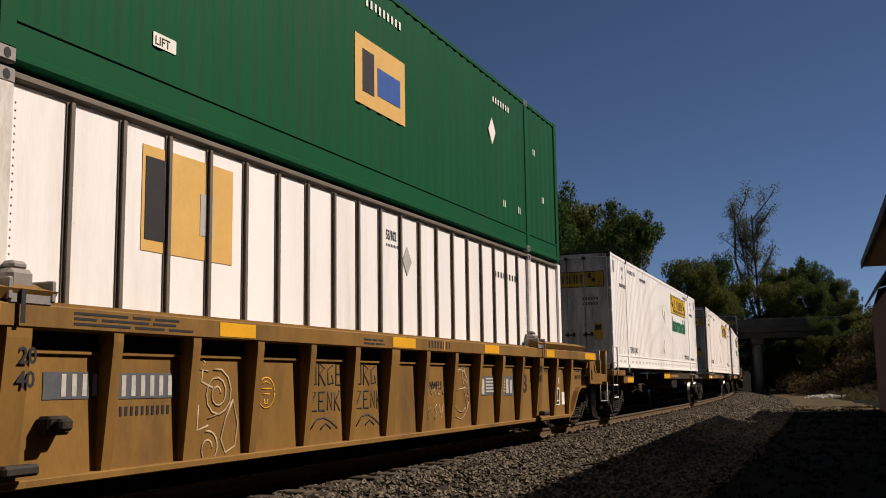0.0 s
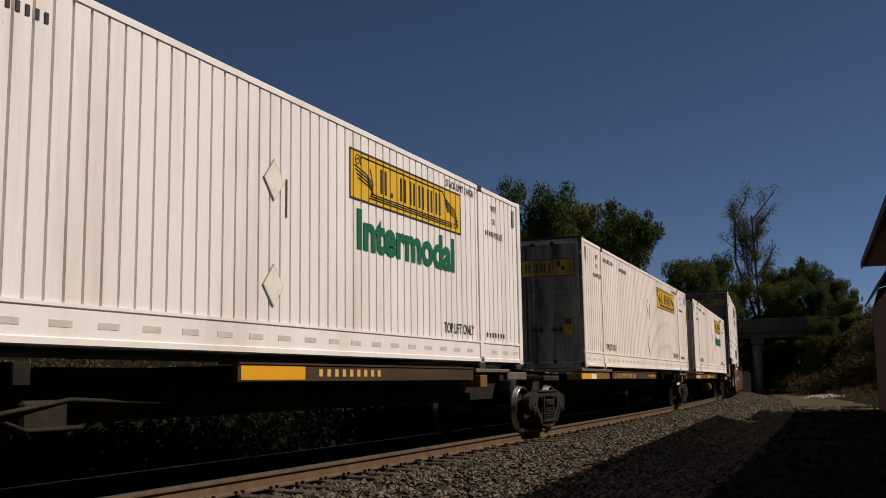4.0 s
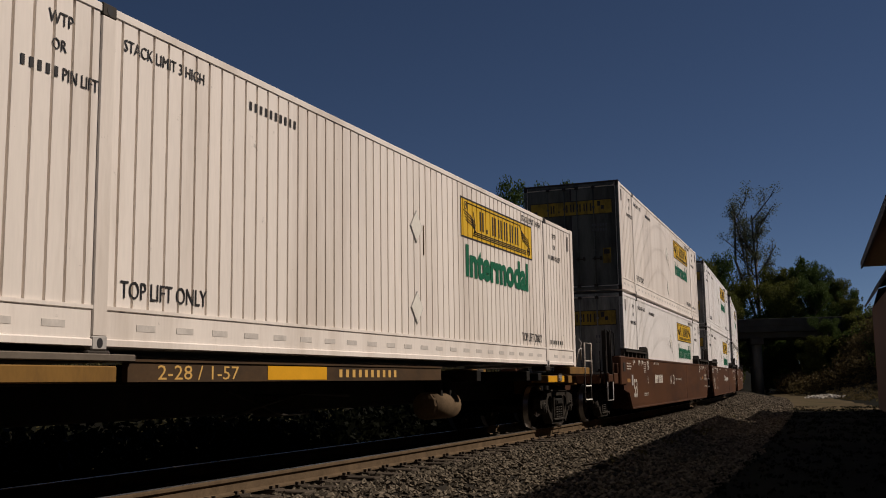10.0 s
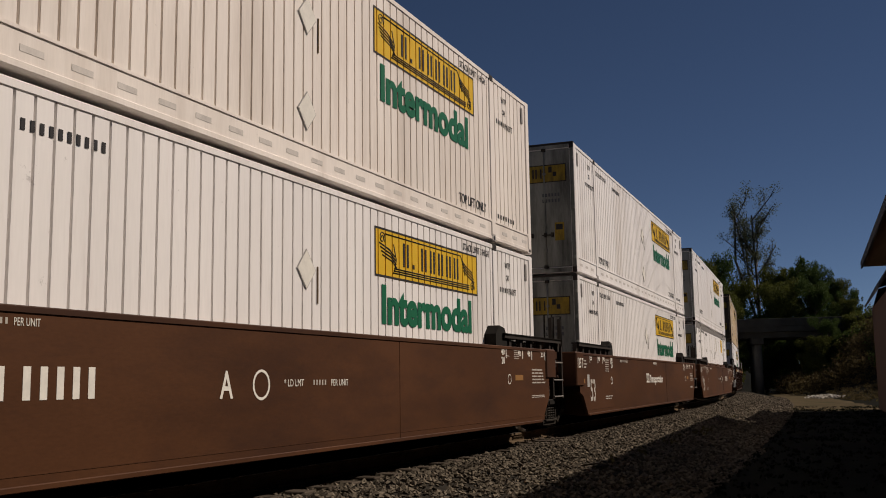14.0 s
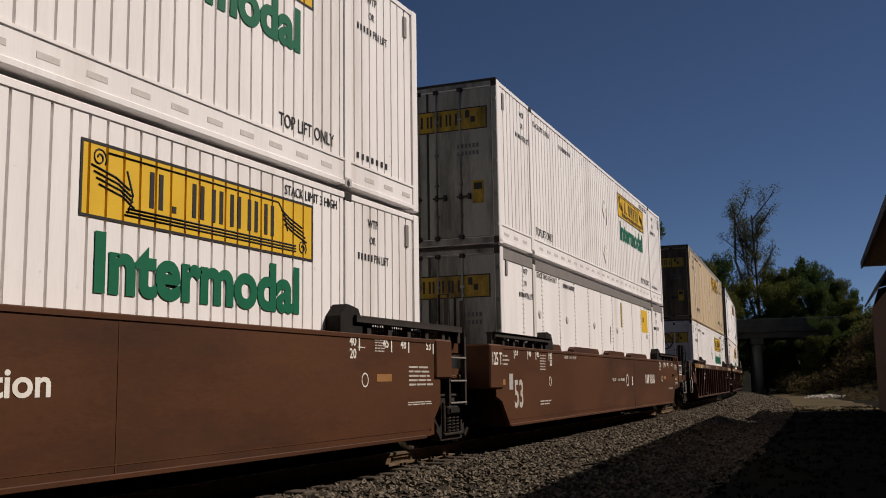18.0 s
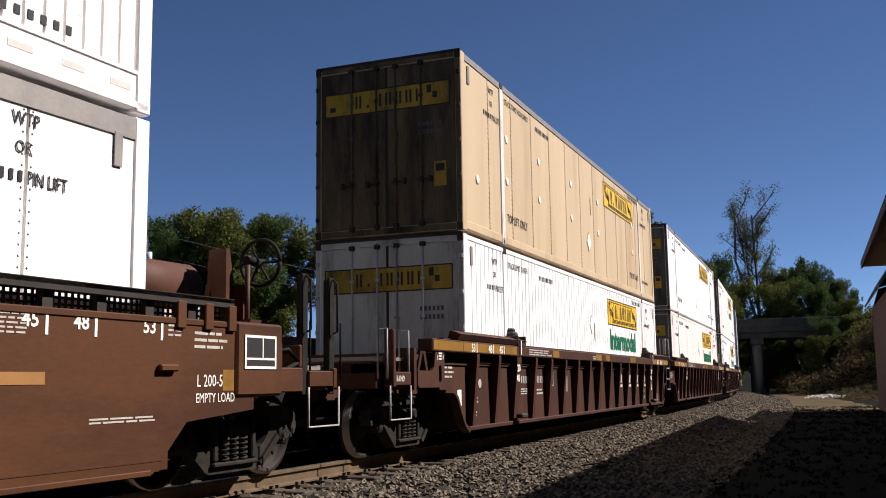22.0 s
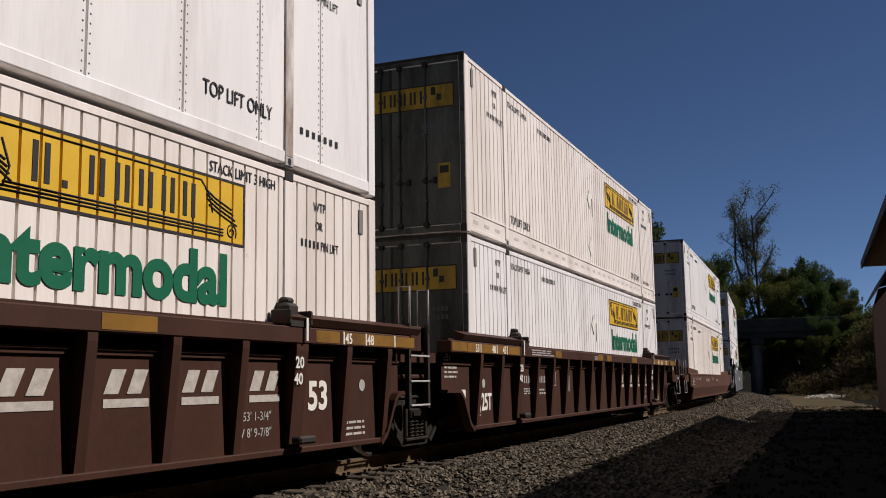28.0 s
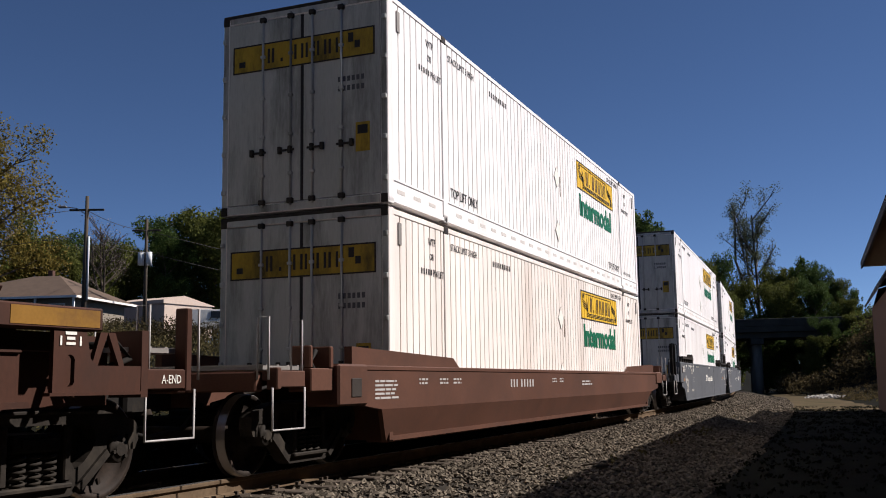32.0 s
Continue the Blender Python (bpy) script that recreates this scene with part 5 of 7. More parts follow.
        put("patch", cached("patch_amber", lambda: boxes((-0.2, 0.2, 0, 0.004, 0.90, 0.99)), material("faded amber patch", (0.30, 0.15, 0.05), 0.6)), w, pose(8.75, y, 0))
        put("patch", cached("patch_amber2", lambda: boxes((-0.2, 0.2, 0, 0.004, 0.90, 0.99)), bpy.data.materials["faded amber patch"]), w, pose(-6.62, y, 0.07))
        if letter != "A":
            words("125 T", w, 9.28, 1.22, 0.2, M_LETTER, y=SIDE_Y + 0.03, bold=0.003, narrow=0.75)
    else:
        y = SIDE_Y
        bars(w, 3.9, 0.84, 0.45, 0.17, M_TAPE, y, 1, 3, ragged=0)
        bars(w, 3.35, 0.84, 0.8, 0.17, M_TAPE, y, 1, 5, ragged=0)
        bars(w, 8.9, 0.75, 0.7, 0.25, M_TAPE, y, 5, 9, seed=31)
        for x in (7.6, 6.9, 6.4, 1.4, 0.9):
            bars(w, x, 0.92, 0.3, 0.1, M_TAPE, y, 2, 3, ragged=0, seed=int(x * 10))
        bars(w, -0.8, 0.85, 0.9, 0.12, M_TAPE, y, 2, 8, seed=33)
    ends(w, paint, lead, tail, top=1.12, tall=full)
    if full and tail == "end":
        bm = bmesh.new()
        rod(bm, (-8.5, 0.35, 1.98), (-9.75, 0.35, 1.98), 0.24, 18)
        bmesh.ops.create_uvsphere(bm, u_segments=16, v_segments=8, radius=0.238, matrix=Matrix.Translation((-9.75, 0.35, 1.98)) @ Matrix.Diagonal((0.4, 1, 1, 1)))
        part("air_reservoir", bm, M_BROWN, w, "brown cylindrical air reservoir")
        bm = bmesh.new()
        extrude(bm, [(-9.55, 1.53), (-10.12, 1.53), (-10.08, 2.0), (-10.0, 2.34), (-9.72, 2.34), (-9.70, 2.0)], "y", 0.70, 0.76)
        box(bm, -9.74, -9.68, 0.76, 0.95, 1.53, 2.34)
        box(bm, -10.12, -10.04, 0.76, 0.90, 1.53, 2.0)
        part("wheel_guard", bm, paint, w)
        bm = bmesh.new()
        ring = [(-10.28, 0.95 + 0.25 * math.cos(a), 2.25 + 0.25 * math.sin(a)) for a in [2 * math.pi * i / 24 for i in range(25)]]
        pipe(bm, ring, 0.022, 6)
        for i in range(6):
            a = i * math.pi / 3
            rod(bm, (-10.26, 0.95, 2.25), (-10.28, 0.95 + 0.25 * math.cos(a), 2.25 + 0.25 * math.sin(a)), 0.015, 5)
        rod(bm, (-10.02, 0.95, 2.25), (-10.31, 0.95, 2.25), 0.05, 8)
        part("brake_wheel", bm, M_BLACK, w, "black iron hand brake wheel")
        bm = bmesh.new()
        pipe(bm, [(-10.05, 0.95, 1.2), (-10.05, 0.95, 2.3)], 0.03)
        box(bm, -10.2, -9.9, 0.85, 1.1, 1.55, 1.62)
        part("brake_stand", bm, paint, w)
        words("EMPTY LOAD", w, -8.53, 0.80, 0.085, M_LETTER, y=SIDE_Y, narrow=0.8)
        words("L 200-5", w, -8.54, 0.94, 0.11, M_LETTER, y=SIDE_Y, narrow=0.8)
        yb = SIDE_Y + 0.03
        part("data_board", boxes((-9.70, -9.22, yb, yb + 0.006, 1.11, 1.41)), M_INK, w, "black board with white frame")
        part("board_frame", boxes((-9.72, -9.20, yb + 0.006, yb + 0.010, 1.395, 1.42), (-9.72, -9.20, yb + 0.006, yb + 0.010, 1.10, 1.125), (-9.72, -9.695, yb + 0.006, yb + 0.010, 1.125, 1.395), (-9.225, -9.20, yb + 0.006, yb + 0.010, 1.125, 1.395), (-9.695, -9.225, yb + 0.006, yb + 0.010, 1.185, 1.205), (-9.50, -9.485, yb + 0.006, yb + 0.010, 1.205, 1.395)), M_LETTER, w)
        part("patch", boxes((-9.08, -8.91, SIDE_Y, SIDE_Y + 0.004, 0.90, 1.09)), M_STRIPE, w, "faded tan patch")
        bm = boxes((-8.25, -8.02, SIDE_Y, SIDE_Y + 0.05, 1.07, 1.13), bevel=0.012)
        part("jack_pad", bm, paint, w)
        bars(w, -8.50, 1.26, 0.5, 0.18, M_LETTER, SIDE_Y, 3, 9, seed=41)
        bars(w, -8.15, 1.36, 0.22, 0.12, M_LETTER, SIDE_Y, 3, 4, seed=42)
        for x in (-8.30, -8.68, -9.02):
            part("rail_foot", boxes((x - 0.06, x + 0.06, SIDE_Y - 0.03, SIDE_Y + 0.03, 1.44, 1.68), bevel=0.008), paint, w)
    return w


# ---------------------------------------------------------------- spine car units
M_SPINE = material("grimy brown wagon paint", (0.075, 0.043, 0.02), 0.65, spots=0.25, size=2.0, dirt=(0.03, 0.022, 0.014), dirt_at=0.5, stretch=(0.6, 1, 1))


def spine_ladder(w, x):
    """A grab iron above the ledge and a two-rung step ladder below it."""
    bm = bmesh.new()
    pipe(bm, [(x - 0.27, 1.40, 1.04), (x - 0.27, 1.42, 1.12), (x - 0.27, 1.42, 1.75), (x + 0.27, 1.42, 1.75), (x + 0.27, 1.42, 1.12), (x + 0.27, 1.40, 1.04)], 0.017)
    rod(bm, (x - 0.27, 1.42, 1.37), (x + 0.27, 1.42, 1.37), 0.014, 6)
    part("grab_iron", bm, M_FAINT, w, "worn pale grab iron")
    bm = bmesh.new()
    for d in (-0.25, 0.25):
        box(bm, x + d - 0.02, x + d + 0.02, 1.39, 1.41, 0.5, 1.1)
    part("ladder_rail", bm, M_DARK, w)
    for z in (0.84, 0.55):
        bm = bmesh.new()
        rod(bm, (x - 0.25, 1.41, z), (x + 0.25, 1.41, z), 0.015, 6)
        part("rung", bm, M_LETTER, w, "white painted rung")


def spine(label, lead, tail, front, rear, board):
    """A skeleton unit: one centre beam with side decks at its ends; front and rear: the trucks' places; board: the lettered board's ends."""
    w = empty("spine_car", label, "rail wagon", "spine wagons")
    bm = bmesh.new()
    box(bm, rear, front, -0.3, 0.3, 0.62, 1.08, 0.02)
    box(bm, rear, front, -0.42, 0.42, 1.06, 1.10)
    part("centre_beam", bm, M_BLACK, w)
    for x in (-5.0, -2.5, 0.5, 3.2, 5.4):
        part("cross_arm", boxes((x - 0.09, x + 0.09, -1.25, 1.25, 0.96, 1.14), bevel=0.01), M_BLACK, w)
    a, b = board
    for f in (1, -1):
        m = Matrix.Diagonal((1, f, 1, 1))
        # ledges under the box, the reflector boxes and the long lettered board
        hi, lo = 8.72, (-8.9 if tail == "end" else -8.25 if rear < -9 else -7.6)
        if lead == "end":
            part("end_ledge", boxes((7.12, 8.70, 1.04, 1.38, 1.065, 1.20), (7.9, 7.94, 1.30, 1.392, 1.06, 1.205), bevel=0.008), M_YELLOWCAR, w, m=m)
            part("reflector_box", boxes((5.92, 7.26, 1.02, 1.36, 0.875, 1.04), (5.86, 7.30, 0.3, 1.37, 1.04, 1.06), bevel=0.008), M_YELLOWCAR, w, m=m)
        else:
            part("side_deck", boxes((5.95, hi + 0.03, 1.05, 1.36, 0.98, 1.115), bevel=0.01), M_YELLOWCAR, w, m=m)
            part("end_ledge", boxes((5.75, hi + 0.03, 0.3, 1.38, 1.15, 1.21), bevel=0.008), M_RIB, w, m=m)
        if tail == "end":
            part("end_ledge", boxes((lo, -7.33, 1.04, 1.38, 1.09, 1.235), bevel=0.008), M_YELLOWCAR, w, m=m)
            part("reflector_box", boxes((-6.94, -5.86, 1.02, 1.36, 0.92, 1.06), (-7.56, -7.28, 1.02, 1.35, 0.91, 1.06), bevel=0.008), M_YELLOWCAR, w, m=m)
        else:
            part("reflector_box", boxes((-6.12, -5.82, 1.02, 1.36, 0.87, 1.06), bevel=0.008), M_YELLOWCAR, w, m=m)
            part("side_deck", boxes((lo, -7.25, 0.6, 1.30, 0.98, 1.11), (-7.3, -5.75, 0.9, 1.32, 1.10, 1.16), bevel=0.01), M_RIB, w, m=m)
        part("side_board", boxes((b, a, 1.27, 1.33, 0.985, 1.155), (b, a, 1.1, 1.345, 1.155, 1.175)), M_SPINE, w, m=m)
        for x in (POST, -POST, hi - 0.4, lo + 0.4):
            part("pedestal", boxes((x - 0.14, x + 0.14, 1.0, 1.30, 1.15, 1.24), bevel=0.015), M_DARK, w, m=m)
        for x in (6.9, 5.5, -5.6, -7.0):
            part("deck_arm", boxes((x - 0.1, x + 0.1, 0.3, 1.28, 0.96, 1.10), bevel=0.01), M_BLACK, w, m=m)
    y = 1.36
    if lead == "end":
        put("stripe", cached("spine_stripe", lambda: boxes((-0.4, 0.4, 0, 0.004, 0.90, 1.02)), M_AMBER), w, pose(6.37, y, 0))
    else:
        put("stripe", cached("spine_stripe3", lambda: boxes((-0.45, 0.45, 0, 0.004, 0.99, 1.105)), M_AMBER), w, pose(8.29, y, 0))
        put("stripe", cached("spine_stripe2", lambda: boxes((-0.245, 0.245, 0, 0.004, 0.99, 1.10)), M_LETTER), w, pose(7.585, y, 0))
    if tail == "end":
        put("stripe", cached("spine_stripe4", lambda: boxes((-0.3, 0.3, 0, 0.004, 0.935, 1.05)), M_AMBER), w, pose(-6.17, y, 0))
        put("stripe", cached("spine_stripe5", lambda: boxes((-0.12, 0.12, 0, 0.004, 0.935, 1.05)), M_AMBER), w, pose(-6.82, y, 0))
        put("bracket", cached("spine_bracket", lambda: boxes((-0.11, 0.11, 0, 0.03, 0.95, 1.07), (-0.09, 0.09, 0.03, 0.04, 0.97, 1.02), bevel=0.004), M_GREY), w, pose(-6.58, y, 0))
    yb = 1.33
    if lead == "end":
        bars(w, -0.9, 1.02, 1.6, 0.11, M_GOLD, yb, 1, 9, ragged=0)
        put("stripe", cached("board_stripe", lambda: boxes((-0.6, 0.6, 0, 0.004, 1.0, 1.14)), M_AMBER), w, pose(-0.05, yb, 0))
    elif tail == "end":
        words("2-28 / 1-57", w, 5.42, 1.005, 0.13, M_GOLD, y=yb, narrow=1.5)
        put("stripe", cached("board_stripe", lambda: None, M_AMBER), w, pose(3.1, yb, 0))
        bars(w, 2.25, 1.01, 1.6, 0.12, M_GOLD, yb, 1, 10, ragged=0)
    else:
        words("28 - ALL PURPOSE SPINE CAR", w, 5.25, 1.01, 0.118, M_GOLD, y=yb, narrow=1.3)
        bars(w, 0.6, 1.02, 1.2, 0.1, M_AMBER, yb, 1, 6, ragged=0)
    if tail == "end":
        bm = bmesh.new()
        rod(bm, (-1.5, 0.75, 0.60), (-2.45, 0.75, 0.60), 0.21, 16)
        for x in (-1.5, -2.45):
            bmesh.ops.create_uvsphere(bm, u_segments=12, v_segments=6, radius=0.208, matrix=Matrix.Translation((x, 0.75, 0.60)) @ Matrix.Diagonal((0.35, 1, 1, 1)))
        part("air_tank", bm, M_RUST, w, "rusty brown air reservoir")
        part("tank_bracket", boxes((-2.2, -2.12, 0.6, 0.9, 0.58, 1.0), (-1.85, -1.77, 0.6, 0.9, 0.58, 1.0), bevel=0.01), M_BLACK, w)
    bm = bmesh.new()
    pipe(bm, [(3.9, 0.9, 0.6), (3.2, 1.0, 0.75), (2.4, 0.95, 0.85), (1.0, 0.8, 0.8)], 0.02)
    pipe(bm, [(3.5, 0.7, 0.9), (2.9, 1.0, 0.62), (2.2, 0.9, 0.62)], 0.02)
    box(bm, 2.4, 2.9, 0.6, 0.95, 0.6, 0.85, 0.03)
    part("brake_gear", bm, M_TRUCK, w)
    if lead == "end":
        truck(w, front)
        bm = bmesh.new()
        box(bm, front - 0.5, front + 1.3, -0.32, 0.32, 0.7, 1.1, 0.02)
        box(bm, front + 1.0, front + 1.2, -1.4, 1.2, 0.86, 1.08, 0.02)
        part("end_sill", bm, M_YELLOWCAR, w)
        coupler(w, front + 1.0, 1)
        spine_ladder(w, 8.53)
    truck(w, rear)
    if tail == "end":
        bm = bmesh.new()
        box(bm, rear - 1.2, rear + 0.5, -0.32, 0.32, 0.7, 1.1, 0.02)
        box(bm, rear - 1.0, rear - 0.8, -1.4, 1.2, 0.86, 1.06, 0.02)
        part("end_sill", bm, M_YELLOWCAR, w)
        part("platform", boxes((rear - 1.05, rear - 0.5, -1.3, 1.1, 1.10, 1.14)), M_GREY, w)
        coupler(w, rear - 0.75, -1)
        spine_ladder(w, -8.62)
        part("brake_box", boxes((-9.0, -8.5, 0.80, 1.05, 1.25, 1.92), (-9.03, -8.47, 0.78, 1.07, 1.9, 1.95), bevel=0.02), M_SPINE, w, "rusty brown hand brake housing")
        bm = bmesh.new()
        pipe(bm, [(-8.6, 1.16, 1.3), (-8.7, 1.2, 1.62), (-8.9, 1.2, 1.66), (-8.95, 1.17, 1.4)], 0.016)
        pipe(bm, [(-8.85, 1.15, 1.5), (-8.98, 1.18, 1.78), (-8.8, 1.18, 1.86)], 0.012)
        part("brake_chain", bm, M_TAPE, w, "pale loop of brake chain")
    else:
        bm = bmesh.new()
        box(bm, rear - 0.9, rear + 0.9, -0.6, 0.6, 0.72, 1.0, 0.03)
        box(bm, rear - 0.5, rear + 0.5, -1.15, 1.15, 0.95, 1.06, 0.02)
        box(bm, rear - 0.12, rear + 0.12, 0.4, 0.6, 0.66, 0.8, 0.02)
        part("joint_casting", bm, M_TRUCK, w)
    return w


# ---------------------------------------------------------------- ground, bank and track bed
RADIUS = 1 / BEND
CENTRE = (X0 - math.cos(H0) * RADIUS, Y0 + math.sin(H0) * RADIUS)
BRIDGE_S = 101.0


def off_line(x, y):
    """How far a place lies to the near side of the line, and how far along it."""
    dx, dy = x - CENTRE[0], y - CENTRE[1]
    return math.hypot(dx, dy) - RADIUS, (H0 - math.atan2(-dy, dx)) / BEND


def smoothstep(a, b, v):
    v = min(1.0, max(0.0, (v - a) / (b - a)))
    return v * v * (3 - 2 * v)


def land(x, y):
    off, s = off_line(x, y)
    z = -0.62
    if off < 0:
        z += 4.3 * smoothstep(7, 34, -off) + 1.9 * smoothstep(32, 52, -off) + 5.0 * smoothstep(60, 190, -off)
    else:
        z += 6.3 * smoothstep(4.5, 17, off - 0.10 * abs(s - BRIDGE_S)) * smoothstep(46, 8, abs(s - BRIDGE_S)) if abs(s - BRIDGE_S) < 46 else 0
        z += 1.7 * smoothstep(9, 26, off) * smoothstep(34, 62, s)
        z += 7.0 * smoothstep(70, 240, off)
    near = smoothstep(160, 30, math.hypot(x, y))
    z += near * 0.09 * noise.noise((x * 0.35, y * 0.35, 3.1)) * smoothstep(3.0, 6.0, abs(off))
    z += 0.5 * noise.noise((x * 0.05, y * 0.05, 1.7)) * smoothstep(12, 40, abs(off))
    return z


def axis_steps(a, b, fine, far):
    steps, v, d = [], a, fine
    while v <= b:
        steps.append(v)
        v += fine
    lo, hi, d = a, b, fine
    while hi < far:
        d *= 1.45
        hi += d
        lo -= d
        steps.append(hi)
        steps.insert(0, lo)
    return steps


def ground_sheet():
    xs, ys = axis_steps(-60, 70, 1.4, 2600), axis_steps(-30, 150, 1.4, 2600)
    verts = [(x, y, land(x, y)) for y in ys for x in xs]
    n = len(xs)
    faces = [(j * n + i, j * n + i + 1, (j + 1) * n + i + 1, (j + 1) * n + i) for j in range(len(ys) - 1) for i in range(n - 1)]
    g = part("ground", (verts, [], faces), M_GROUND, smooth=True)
    return tagged(g, "dry gravelly ground with worn patches of grass beside the railway", "ground", kind="structure")


ground_sheet()


def swept(outline, s0, s1, step, closed=True):
    """An outline of (off, z) pairs swept along the line."""
    verts, faces, k = [], [], len(outline)
    n = int((s1 - s0) / step) + 1
    for i in range(n + 1):
        s = s0 + (s1 - s0) * i / n
        for off, z in outline:
            p = track(s, off)[0]
            verts.append((p.x, p.y, z))
    last = k if closed else k - 1
    for i in range(n):
        for j in range(last):
            a, b = i * k + j, i * k + (j + 1) % k
            faces.append((a, b, b + k, a + k))
    return verts, [], faces


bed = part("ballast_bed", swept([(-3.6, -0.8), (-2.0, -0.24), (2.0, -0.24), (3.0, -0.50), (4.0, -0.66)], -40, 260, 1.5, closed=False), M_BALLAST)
tagged(bed, "bed of packed grey crushed stone under the track", "ballast", kind="structure")


def dirt_strip():
    """The dusty strip of bare dirt between the ballast and the slope, a low uneven sheet over the ground."""
    verts, faces, n, k = [], [], 60, 11
    for i in range(n + 1):
        s = 40 + 62 * i / n
        for j in range(k):
            e = 0.7 * noise.noise((s * 0.35, 4.0 if j else 9.0, 0.0))
            p = track(s, 4.0 + (5.0 - 0.8 * smoothstep(40, 70, s)) * j / (k - 1) + (e if j in (0, k - 1) else 0))[0]
            verts.append((p.x, p.y, land(p.x, p.y) + (0.03 if 0 < j < k - 1 else -0.03)))
    for i in range(n):
        for j in range(k - 1):
            a = i * k + j
            faces.append((a, a + 1, a + k + 1, a + k))
    return tagged(part("dirt_strip", (verts, [], faces), M_DIRT, smooth=True), "bare dusty tan dirt strip beside the ballast", "dirt", kind="structure")


# Paler dirt laid where sun falls, since the ground colour carries the shade
M_DIRT = material("dusty tan dirt", (0.085, 0.064, 0.038), 0.95, spots=0.3, size=0.8, grain=9, bump=0.8, dirt=(0.05, 0.05, 0.024), dirt_at=0.53, spec=0.02)
dirt_strip()

railway = empty("railway_track", "single railway track with rusty rails on timber sleepers", "track", kind="structure")
RAIL = [(-0.036, 0.0), (0.036, 0.0), (0.038, -0.012), (0.036, -0.036), (0.010, -0.048), (0.009, -0.140), (0.07, -0.155), (0.07, -0.172), (-0.07, -0.172), (-0.07, -0.155), (-0.009, -0.140), (-0.010, -0.048), (-0.036, -0.036), (-0.038, -0.012)]
for side in (-0.755, 0.755):
    part("rail", swept([(o + side, z) for o, z in RAIL], -40, 260, 1.2), M_RUST, railway, "rusty steel rail")
    part("rail_head", swept([(o + side, z) for o, z in ((-0.03, 0.0005), (0.03, 0.0005), (0.03, 0.004), (-0.03, 0.004))], -40, 260, 1.2), M_RAILTOP, railway, "polished running surface")


def sleeper_mesh():
    bm = boxes((-0.115, 0.115, -1.30, 1.30, -0.36, -0.182), bevel=0.012)
    for e in (-0.755, 0.755):
        box(bm, -0.1, 0.1, e - 0.17, e + 0.17, -0.183, -0.170)
        for sx in (-0.06, 0.06):
            for sy in (-0.10, 0.10):
                box(bm, sx - 0.012, sx + 0.012, e + sy - 0.02, e + sy + 0.02, -0.172, -0.135)
    return bm


tie = None
for i in range(180):
    m = along(-16 + i * 0.545, random.uniform(-0.04, 0.04), random.uniform(-0.008, 0.006)) @ pose(0, 0, 0, 0, 0, random.uniform(-1.2, 1.2))
    if tie is None:
        tie = part("sleeper", sleeper_mesh(), M_TIE, railway, m=m)
    else:
        again(tie, m)


def stones():
    """Loose crushed stone over the shoulder, many small faceted pieces."""
    rng = np.random.default_rng(5)
    base = np.array([(1, 0, 0), (-1, 0, 0), (0, 1, 0), (0, -1, 0), (0, 0, 1), (0, 0, -1)], float)
    tri = np.array([(0, 2, 4), (2, 1, 4), (1, 3, 4), (3, 0, 4), (2, 0, 5), (1, 2, 5), (3, 1, 5), (0, 3, 5)])
    verts, faces, k = [], [], 0
    for s0, s1, lo, hi, count, r0, r1 in ((-9, 12, 0.85, 4.8, 21000, 0.024, 0.055), (12, 32, 0.85, 4.6, 13000, 0.03, 0.06), (32, 75, 0.85, 4.6, 9000, 0.04, 0.085), (-9, 30, -2.2, 0.7, 5000, 0.024, 0.05)):
        s = rng.uniform(s0, s1, count)
        o = lo + (hi - lo) * rng.random(count) ** (1.25 if lo > 0 else 1)
        r = rng.uniform(r0, r1, count)
        for si, oi, ri in zip(s, o, r):
            p = track(si, oi)[0]
            a = abs(oi)
            z = -0.24 if a < 2.0 else -0.24 - (a - 2.0) * 0.26 if a < 3 else max(-0.63, -0.50 - (a - 3) * 0.16)
            if 0.6 < a < 0.95:
                z -= 0.02
            v = base * rng.uniform(0.55, 1.25, (6, 1)) * ri * np.array((1.15, 1.0, 0.75))
            ang = rng.uniform(0, 6.28)
            c, d = math.cos(ang), math.sin(ang)
            t = rng.uniform(-0.6, 0.6)
            v = v @ np.array(((1, 0, 0), (0, math.cos(t), math.sin(t)), (0, -math.sin(t), math.cos(t)))) @ np.array(((c, d, 0), (-d, c, 0), (0, 0, 1)))
            v += (p.x, p.y, z + ri * rng.uniform(0.0, 0.75))
            verts.append(v)
            faces.append(tri + k)
            k += 6
    v, f = np.concatenate(verts), np.concatenate(faces)
    return v.tolist(), [], f.tolist()


tagged(part("ballast_stones", stones(), M_STONE), "loose grey crushed stones over the ballast shoulder", "stones", kind="stuff")

# ---------------------------------------------------------------- vegetation
M_BARK = material("grey brown bark", (0.10, 0.08, 0.06), 0.9, spots=0.3, size=4, bump=0.8, stretch=(1, 1, 0.2))


M_BARKTWIG = material("grey twigs", (0.16, 0.14, 0.12), 0.9, spots=0.2, bump=0)


def leaf_material(name, colour, spread=0.45):
    m = material(name, colour, 0.6, spots=0.15, size=0.3, grain=2, bump=0, island=spread, spec=0.03)
    t = m.node_tree
    b = t.nodes["Principled BSDF"]
    glow, both = t.nodes.new("ShaderNodeBsdfTranslucent"), t.nodes.new("ShaderNodeMixShader")
    t.links.new(b.inputs["Base Color"].links[0].from_socket, glow.inputs[0])
    both.inputs[0].default_value = 0.35
    t.links.new(b.outputs[0], both.inputs[1])
    t.links.new(glow.outputs[0], both.inputs[2])
    t.links.new(both.outputs[0], t.nodes["Material Output"].inputs[0])
    return m


